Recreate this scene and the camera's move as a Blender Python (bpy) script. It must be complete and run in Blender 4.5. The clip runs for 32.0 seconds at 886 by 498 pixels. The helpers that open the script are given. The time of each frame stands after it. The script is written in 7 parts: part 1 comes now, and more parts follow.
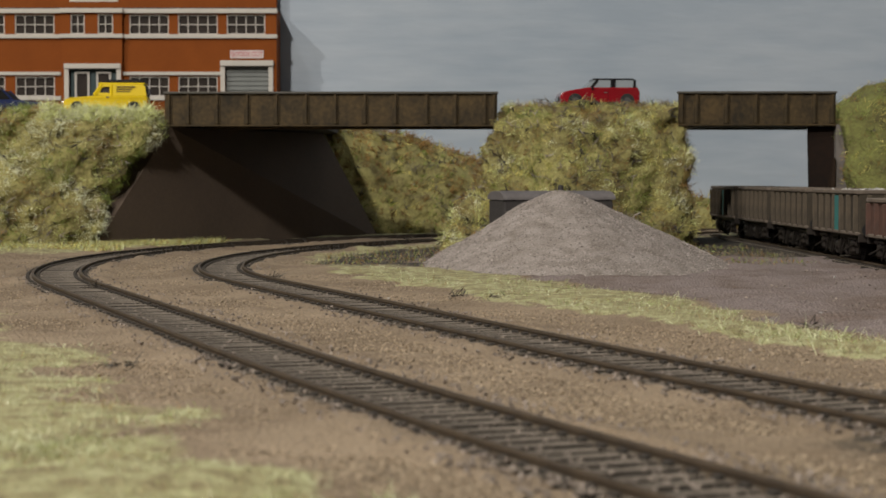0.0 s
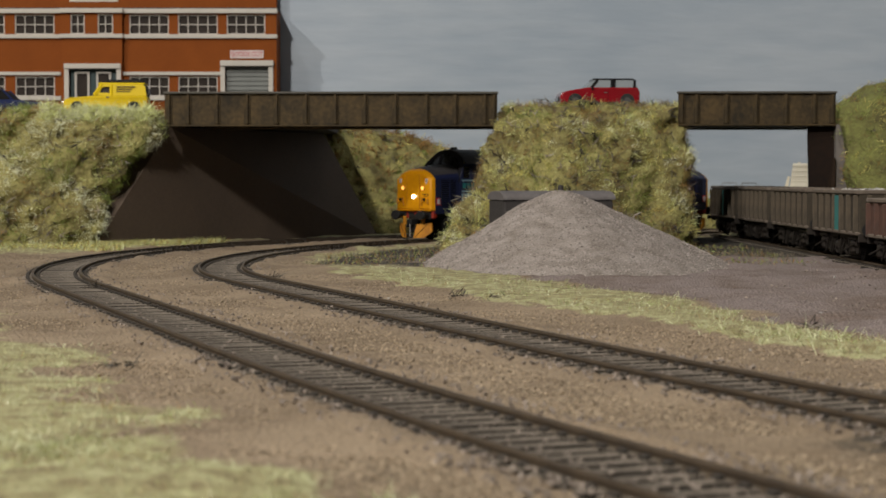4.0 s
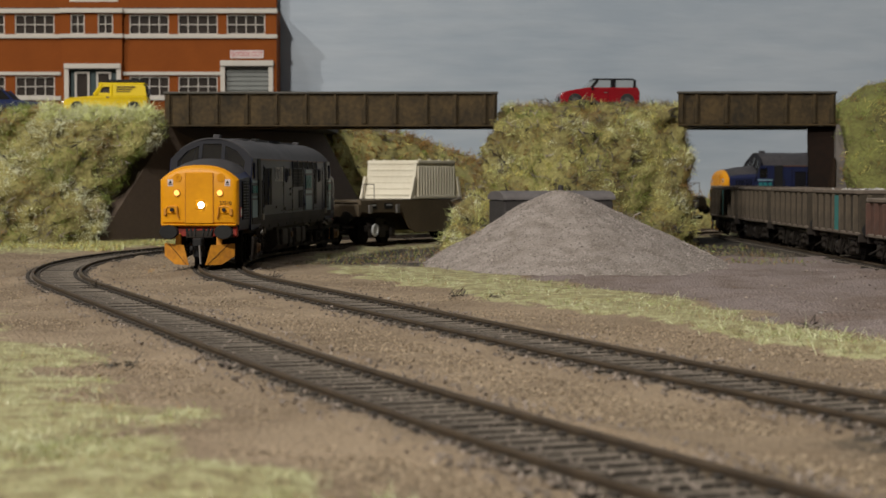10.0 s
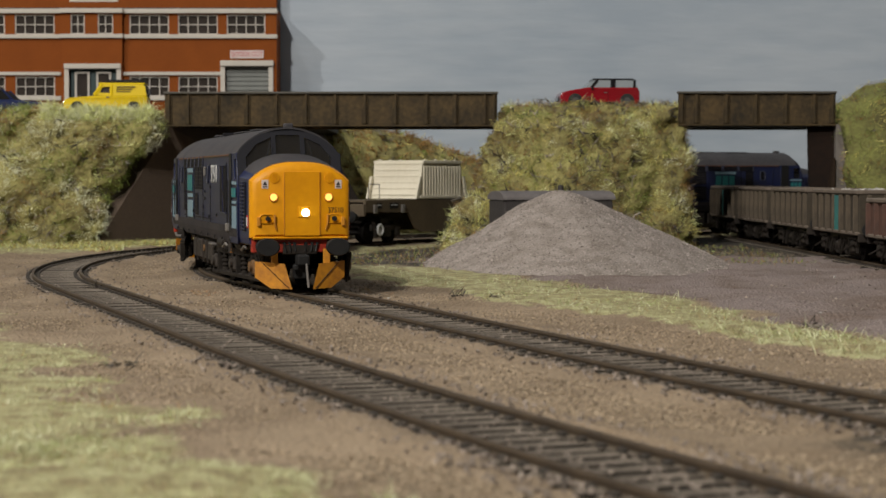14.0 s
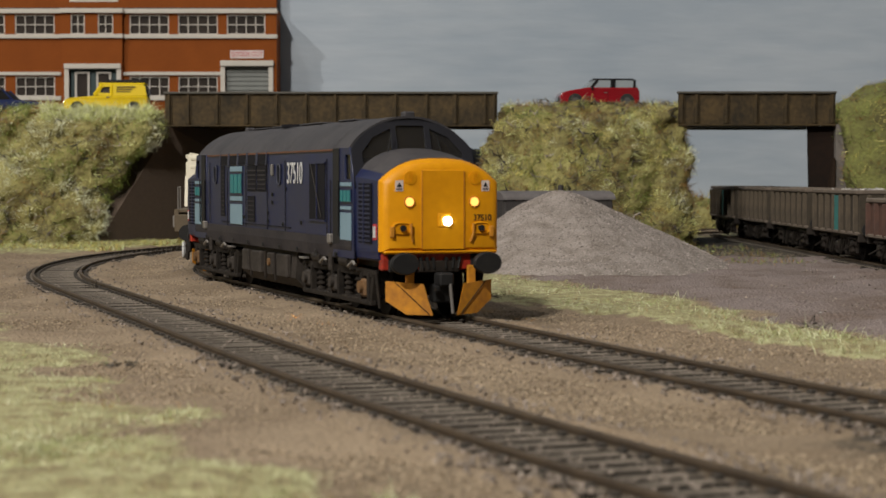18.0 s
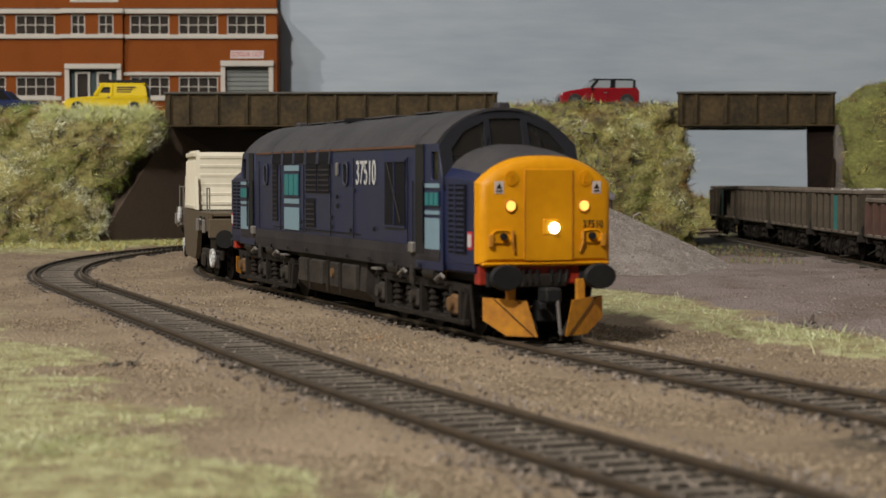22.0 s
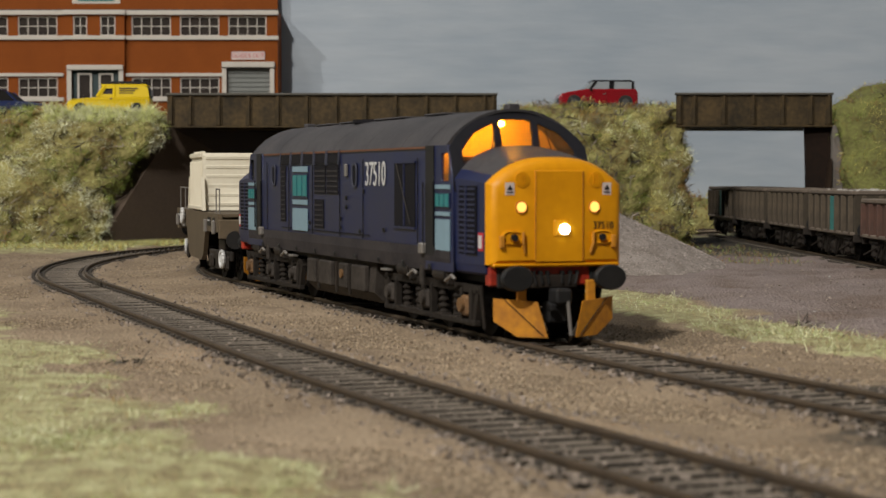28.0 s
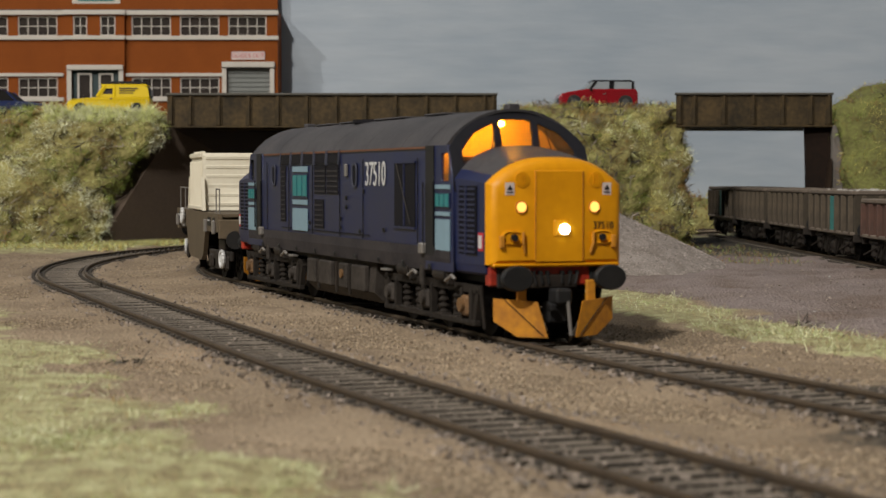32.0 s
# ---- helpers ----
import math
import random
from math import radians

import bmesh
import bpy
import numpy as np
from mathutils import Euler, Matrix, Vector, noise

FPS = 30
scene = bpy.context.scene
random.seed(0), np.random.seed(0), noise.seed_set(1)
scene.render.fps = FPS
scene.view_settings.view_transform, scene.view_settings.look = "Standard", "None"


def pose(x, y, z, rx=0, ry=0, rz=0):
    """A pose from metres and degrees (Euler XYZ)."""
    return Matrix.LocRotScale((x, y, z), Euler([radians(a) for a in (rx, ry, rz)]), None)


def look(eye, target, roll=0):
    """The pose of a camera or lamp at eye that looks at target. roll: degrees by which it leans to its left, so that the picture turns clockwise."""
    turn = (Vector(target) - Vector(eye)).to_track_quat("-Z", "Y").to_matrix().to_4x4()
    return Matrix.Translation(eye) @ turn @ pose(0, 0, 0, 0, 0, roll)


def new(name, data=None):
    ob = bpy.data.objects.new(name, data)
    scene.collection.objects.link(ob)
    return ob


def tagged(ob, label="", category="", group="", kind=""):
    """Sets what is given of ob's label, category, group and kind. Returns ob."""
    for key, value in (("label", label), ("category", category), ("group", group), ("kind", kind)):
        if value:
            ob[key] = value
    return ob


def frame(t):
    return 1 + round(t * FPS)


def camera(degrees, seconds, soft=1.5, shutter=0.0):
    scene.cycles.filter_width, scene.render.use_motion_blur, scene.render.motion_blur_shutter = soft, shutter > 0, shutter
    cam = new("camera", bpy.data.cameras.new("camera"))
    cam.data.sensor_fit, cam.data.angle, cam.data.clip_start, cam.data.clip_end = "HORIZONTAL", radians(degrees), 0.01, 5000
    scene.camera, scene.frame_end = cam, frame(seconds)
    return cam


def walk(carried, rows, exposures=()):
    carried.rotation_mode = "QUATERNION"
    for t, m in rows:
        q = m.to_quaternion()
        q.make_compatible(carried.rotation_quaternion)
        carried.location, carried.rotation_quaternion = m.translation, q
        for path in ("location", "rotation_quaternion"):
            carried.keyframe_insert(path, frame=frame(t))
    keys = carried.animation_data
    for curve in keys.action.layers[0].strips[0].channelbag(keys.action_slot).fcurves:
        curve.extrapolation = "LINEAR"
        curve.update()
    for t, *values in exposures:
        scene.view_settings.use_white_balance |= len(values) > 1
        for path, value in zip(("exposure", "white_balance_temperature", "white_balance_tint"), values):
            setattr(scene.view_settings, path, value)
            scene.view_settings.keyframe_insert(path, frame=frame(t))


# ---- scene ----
# A model railway on a baseboard, true size: 1:76 models, 16.5 mm gauge. z = 0 is the rail top.
EYE_Z = 0.0353
PITCH = 2.14

cam = camera(26.0, 32.0, soft=1.5)
cam.data.dof.use_dof, cam.data.dof.focus_distance, cam.data.dof.aperture_fstop = True, 0.66, 64.0


def eye_at(back):
    """The camera, drawn back along its line of sight."""
    a = radians(PITCH)
    return pose(0, -back * math.cos(a), EYE_Z + back * math.sin(a), 90 - PITCH, 0, 0)


walk(cam, [(0, eye_at(0)), (10, eye_at(0.0)), (14, eye_at(0.0003)), (19, eye_at(0.0006)), (23, eye_at(0.0022)),
           (25.5, eye_at(0.0042)), (27.5, eye_at(0.0092)), (28, eye_at(0.0097)), (30, eye_at(0.0097)), (32, eye_at(0.0097))])

# ---- light: two room lamps on the viewer's left, one behind the viewer, and an added overhead fill ----
world = bpy.data.worlds.new("room_air")
scene.world = world
world.use_nodes = True
world.node_tree.nodes["Background"].inputs[0].default_value = (0.75, 0.82, 1.0, 1)
world.node_tree.nodes["Background"].inputs[1].default_value = 0.02


def area_lamp(name, eye, target, size, watts, colour):
    data = bpy.data.lights.new(name, "AREA")
    data.shape, data.size, data.energy, data.color = "DISK", size, watts, colour
    ob = new(name, data)
    ob.matrix_world = look(eye, target)
    return tagged(ob, kind="structure")


area_lamp("front_lamp", (-0.68, -1.08, 1.32), (0.0, 1.0, 0.05), 0.12, 39.0, (1.0, 0.95, 0.865))
area_lamp("room_lamp", (-0.95, 0.02, 1.94), (0.0, 0.8, 0.0), 0.08, 8.0, (1.0, 0.95, 0.865))
area_lamp("side_lamp", (-1.70, -0.45, 1.70), (0.0, 0.9, 0.05), 0.08, 24.0, (1.0, 0.95, 0.865))
# broad weak fill from above, added to soften the shadows
area_lamp("ceiling_fill", (0.2, 0.3, 2.05), (0.2, 0.7, 0.0), 0.9, 2.4, (0.95, 0.97, 1.0))
scene.view_settings.exposure = -0.1


# ---- materials ----
def material(name, base, rough=0.6, metal=0.0, second=None, scale=60.0, fine=900.0, amount=0.5, bump=0.15, depth=0.0004,
             coat=0.0, island=0.0, spec=0.5):
    """A worn surface: two tones mixed by a large and a small noise, with fine relief; scales are per metre."""
    m = bpy.data.materials.new(name)
    m.use_nodes = True
    nt = m.node_tree
    n, ln = nt.nodes, nt.links
    bsdf = n["Principled BSDF"]
    second = second or tuple(c * 0.6 for c in base)
    geo = n.new("ShaderNodeTexCoord")
    big, small = n.new("ShaderNodeTexNoise"), n.new("ShaderNodeTexNoise")
    big.inputs["Scale"].default_value, small.inputs["Scale"].default_value = scale, fine
    big.inputs["Detail"].default_value, small.inputs["Detail"].default_value = 5, 3
    for t in (big, small):
        ln.new(geo.outputs["Object"], t.inputs["Vector"])
    mix = n.new("ShaderNodeMix")
    mix.data_type = "RGBA"
    mix.inputs[6].default_value, mix.inputs[7].default_value = (*base, 1), (*second, 1)
    add = n.new("ShaderNodeMath")
    add.operation = "MULTIPLY_ADD"
    add.inputs[1].default_value, add.inputs[2].default_value = 0.6, 0.0
    ln.new(big.outputs["Fac"], add.inputs[0])
    add2 = n.new("ShaderNodeMath")
    add2.operation = "MULTIPLY_ADD"
    add2.inputs[1].default_value = 0.4
    ln.new(small.outputs["Fac"], add2.inputs[0])
    ln.new(add.outputs[0], add2.inputs[2])
    rng = n.new("ShaderNodeMapRange")
    rng.inputs["From Min"].default_value, rng.inputs["From Max"].default_value = 0.36, 0.64
    rng.inputs["To Max"].default_value = amount
    ln.new(add2.outputs[0], rng.inputs["Value"])
    ln.new(rng.outputs[0], mix.inputs[0])
    out = mix.outputs[2]
    if island:
        rnd = n.new("ShaderNodeNewGeometry")
        hsv = n.new("ShaderNodeHueSaturation")
        mr = n.new("ShaderNodeMapRange")
        mr.inputs["To Min"].default_value, mr.inputs["To Max"].default_value = 1 - island, 1 + island
        ln.new(rnd.outputs["Random Per Island"], mr.inputs["Value"])
        ln.new(mr.outputs[0], hsv.inputs["Value"])
        ln.new(out, hsv.inputs["Color"])
        out = hsv.outputs[0]
    ln.new(out, bsdf.inputs["Base Color"])
    bsdf.inputs["Roughness"].default_value, bsdf.inputs["Metallic"].default_value = rough, metal
    bsdf.inputs["Coat Weight"].default_value = coat
    bsdf.inputs["Specular IOR Level"].default_value = spec
    if bump:
        b = n.new("ShaderNodeBump")
        b.inputs["Strength"].default_value, b.inputs["Distance"].default_value = bump, max(depth, 0.0001)
        ln.new(small.outputs["Fac"], b.inputs["Height"])
        ln.new(b.outputs[0], bsdf.inputs["Normal"])
    return m


def glow(name, colour, strength):
    m = bpy.data.materials.new(name)
    m.use_nodes = True
    b = m.node_tree.nodes["Principled BSDF"]
    b.inputs["Base Color"].default_value = (*colour, 1)
    b.inputs["Emission Color"].default_value = (*colour, 1)
    b.inputs["Emission Strength"].default_value = strength
    return m


def glass(name, tint=(0.85, 0.9, 0.92), rough=0.05, dust=0.045):
    """Clear glazing with a thin grey film painted in for its reflections."""
    m = bpy.data.materials.new(name)
    m.use_nodes = True
    nt = m.node_tree
    nt.nodes.remove(nt.nodes["Principled BSDF"])
    clear, shine, mix, fres = (nt.nodes.new(k) for k in
                               ("ShaderNodeBsdfTransparent", "ShaderNodeBsdfGlossy", "ShaderNodeMixShader", "ShaderNodeFresnel"))
    clear.inputs[0].default_value = (*tint, 1)
    shine.inputs["Roughness"].default_value = rough
    fres.inputs[0].default_value = 1.45
    nt.links.new(fres.outputs[0], mix.inputs[0])
    nt.links.new(clear.outputs[0], mix.inputs[1])
    nt.links.new(shine.outputs[0], mix.inputs[2])
    # diffuse grey film stands in for what the glass would reflect
    film, dusty = nt.nodes.new("ShaderNodeBsdfDiffuse"), nt.nodes.new("ShaderNodeMixShader")
    film.inputs[0].default_value = (0.26, 0.24, 0.23, 1)
    dusty.inputs[0].default_value = dust
    nt.links.new(mix.outputs[0], dusty.inputs[1])
    nt.links.new(film.outputs[0], dusty.inputs[2])
    nt.links.new(dusty.outputs[0], nt.nodes["Material Output"].inputs[0])
    return m


def ground_material():
    """Sandy ballast, grass mat and dark yard dirt, mixed by the mesh's zone weights and broken up by noise."""
    m = bpy.data.materials.new("scenic_ground")
    m.use_nodes = True
    nt = m.node_tree
    n, ln = nt.nodes, nt.links
    bsdf = n["Principled BSDF"]
    co = n.new("ShaderNodeTexCoord")

    def noise_tex(scale, detail=4):
        t = n.new("ShaderNodeTexNoise")
        t.inputs["Scale"].default_value, t.inputs["Detail"].default_value = scale, detail
        ln.new(co.outputs["Object"], t.inputs["Vector"])
        return t

    def ramp(fac, *stops):
        r = n.new("ShaderNodeValToRGB")
        e = r.color_ramp.elements
        while len(e) < len(stops):
            e.new(0.5)
        for el, (p, c) in zip(e, stops):
            el.position, el.color = p, (*c, 1)
        ln.new(fac, r.inputs[0])
        return r.outputs[0]

    def mix(fac, a, b):
        x = n.new("ShaderNodeMix")
        x.data_type = "RGBA"
        ln.new(fac, x.inputs[0])
        ln.new(a, x.inputs[6])
        ln.new(b, x.inputs[7])
        return x.outputs[2]

    grain, mid, large = noise_tex(1500, 2), noise_tex(220, 5), noise_tex(26, 4)
    voro = n.new("ShaderNodeTexVoronoi")
    voro.inputs["Scale"].default_value = 1100
    ln.new(co.outputs["Object"], voro.inputs["Vector"])
    sand = ramp(grain.outputs["Fac"], (0.30, (0.12, 0.085, 0.054)), (0.5, (0.255, 0.188, 0.122)), (0.72, (0.39, 0.30, 0.205)))
    sand2 = ramp(large.outputs["Fac"], (0.35, (0.155, 0.11, 0.069)), (0.65, (0.34, 0.26, 0.178)))
    sand = mix(mid.outputs["Fac"], sand, sand2)
    mat_grass = ramp(mid.outputs["Fac"], (0.3, (0.20, 0.15, 0.08)), (0.5, (0.33, 0.305, 0.155)), (0.7, (0.46, 0.445, 0.25)))
    yard = ramp(grain.outputs["Fac"], (0.3, (0.12, 0.09, 0.08)), (0.5, (0.21, 0.165, 0.15)), (0.7, (0.3, 0.25, 0.23)))
    yard2 = ramp(large.outputs["Fac"], (0.38, (0.13, 0.088, 0.065)), (0.56, (0.235, 0.19, 0.18)))
    yard = mix(mid.outputs["Fac"], yard, yard2)
    dark_ground = ramp(grain.outputs["Fac"], (0.3, (0.014, 0.012, 0.009)), (0.6, (0.050, 0.041, 0.030)))
    zone = n.new("ShaderNodeAttribute")
    zone.attribute_name = "zone"
    sep = n.new("ShaderNodeSeparateColor")
    ln.new(zone.outputs["Color"], sep.inputs[0])

    def edge(weight):
        a = n.new("ShaderNodeMath")
        a.operation = "MULTIPLY_ADD"
        a.inputs[1].default_value = 0.7
        ln.new(mid.outputs["Fac"], a.inputs[0])
        ln.new(weight, a.inputs[2])
        r = n.new("ShaderNodeMapRange")
        r.inputs["From Min"].default_value, r.inputs["From Max"].default_value = 0.72, 0.98
        ln.new(a.outputs[0], r.inputs["Value"])
        return r.outputs[0]

    col = mix(edge(sep.outputs[2]), sand, dark_ground)
    col = mix(edge(sep.outputs[1]), col, yard)
    col = mix(edge(sep.outputs[0]), col, mat_grass)
    ln.new(col, bsdf.inputs["Base Color"])
    bsdf.inputs["Roughness"].default_value = 0.9
    b = n.new("ShaderNodeBump")
    b.inputs["Strength"].default_value, b.inputs["Distance"].default_value = 0.8, 0.0006
    ln.new(voro.outputs["Distance"], b.inputs["Height"])
    ln.new(b.outputs[0], bsdf.inputs["Normal"])
    return m


def sky_board_material():
    """Pale blue emulsion brushed sideways on a board, greyer towards the top."""
    m = bpy.data.materials.new("painted_sky_board")
    m.use_nodes = True
    nt = m.node_tree
    n, ln = nt.nodes, nt.links
    bsdf = n["Principled BSDF"]
    co, mp = n.new("ShaderNodeTexCoord"), n.new("ShaderNodeMapping")
    mp.inputs["Scale"].default_value = (9, 1, 46)
    ln.new(co.outputs["Object"], mp.inputs["Vector"])
    streak, cloud = n.new("ShaderNodeTexNoise"), n.new("ShaderNodeTexNoise")
    streak.inputs["Scale"].default_value, streak.inputs["Detail"].default_value = 2.2, 6
    ln.new(mp.outputs[0], streak.inputs["Vector"])
    mp2 = n.new("ShaderNodeMapping")
    mp2.inputs["Scale"].default_value = (1, 1, 3)
    ln.new(co.outputs["Object"], mp2.inputs["Vector"])
    cloud.inputs["Scale"].default_value = 5
    ln.new(mp2.outputs[0], cloud.inputs["Vector"])
    add = n.new("ShaderNodeMath")
    add.operation = "MULTIPLY_ADD"
    add.inputs[1].default_value = 0.45
    ln.new(streak.outputs["Fac"], add.inputs[0])
    sub = n.new("ShaderNodeMath")
    sub.operation = "MULTIPLY"
    sub.inputs[1].default_value = 0.55
    ln.new(cloud.outputs["Fac"], sub.inputs[0])
    ln.new(sub.outputs[0], add.inputs[2])
    r = n.new("ShaderNodeValToRGB")
    e = r.color_ramp.elements
    e[0].position, e[0].color = 0.38, (0.312, 0.370, 0.446, 1)
    e[1].position, e[1].color = 0.62, (0.402, 0.452, 0.518, 1)
    ln.new(add.outputs[0], r.inputs[0])
    ln.new(r.outputs[0], bsdf.inputs["Base Color"])
    bsdf.inputs["Roughness"].default_value = 0.55
    b = n.new("ShaderNodeBump")
    b.inputs["Strength"].default_value, b.inputs["Distance"].default_value = 0.42, 0.001
    ln.new(streak.outputs["Fac"], b.inputs["Height"])
    ln.new(b.outputs[0], bsdf.inputs["Normal"])
    return m


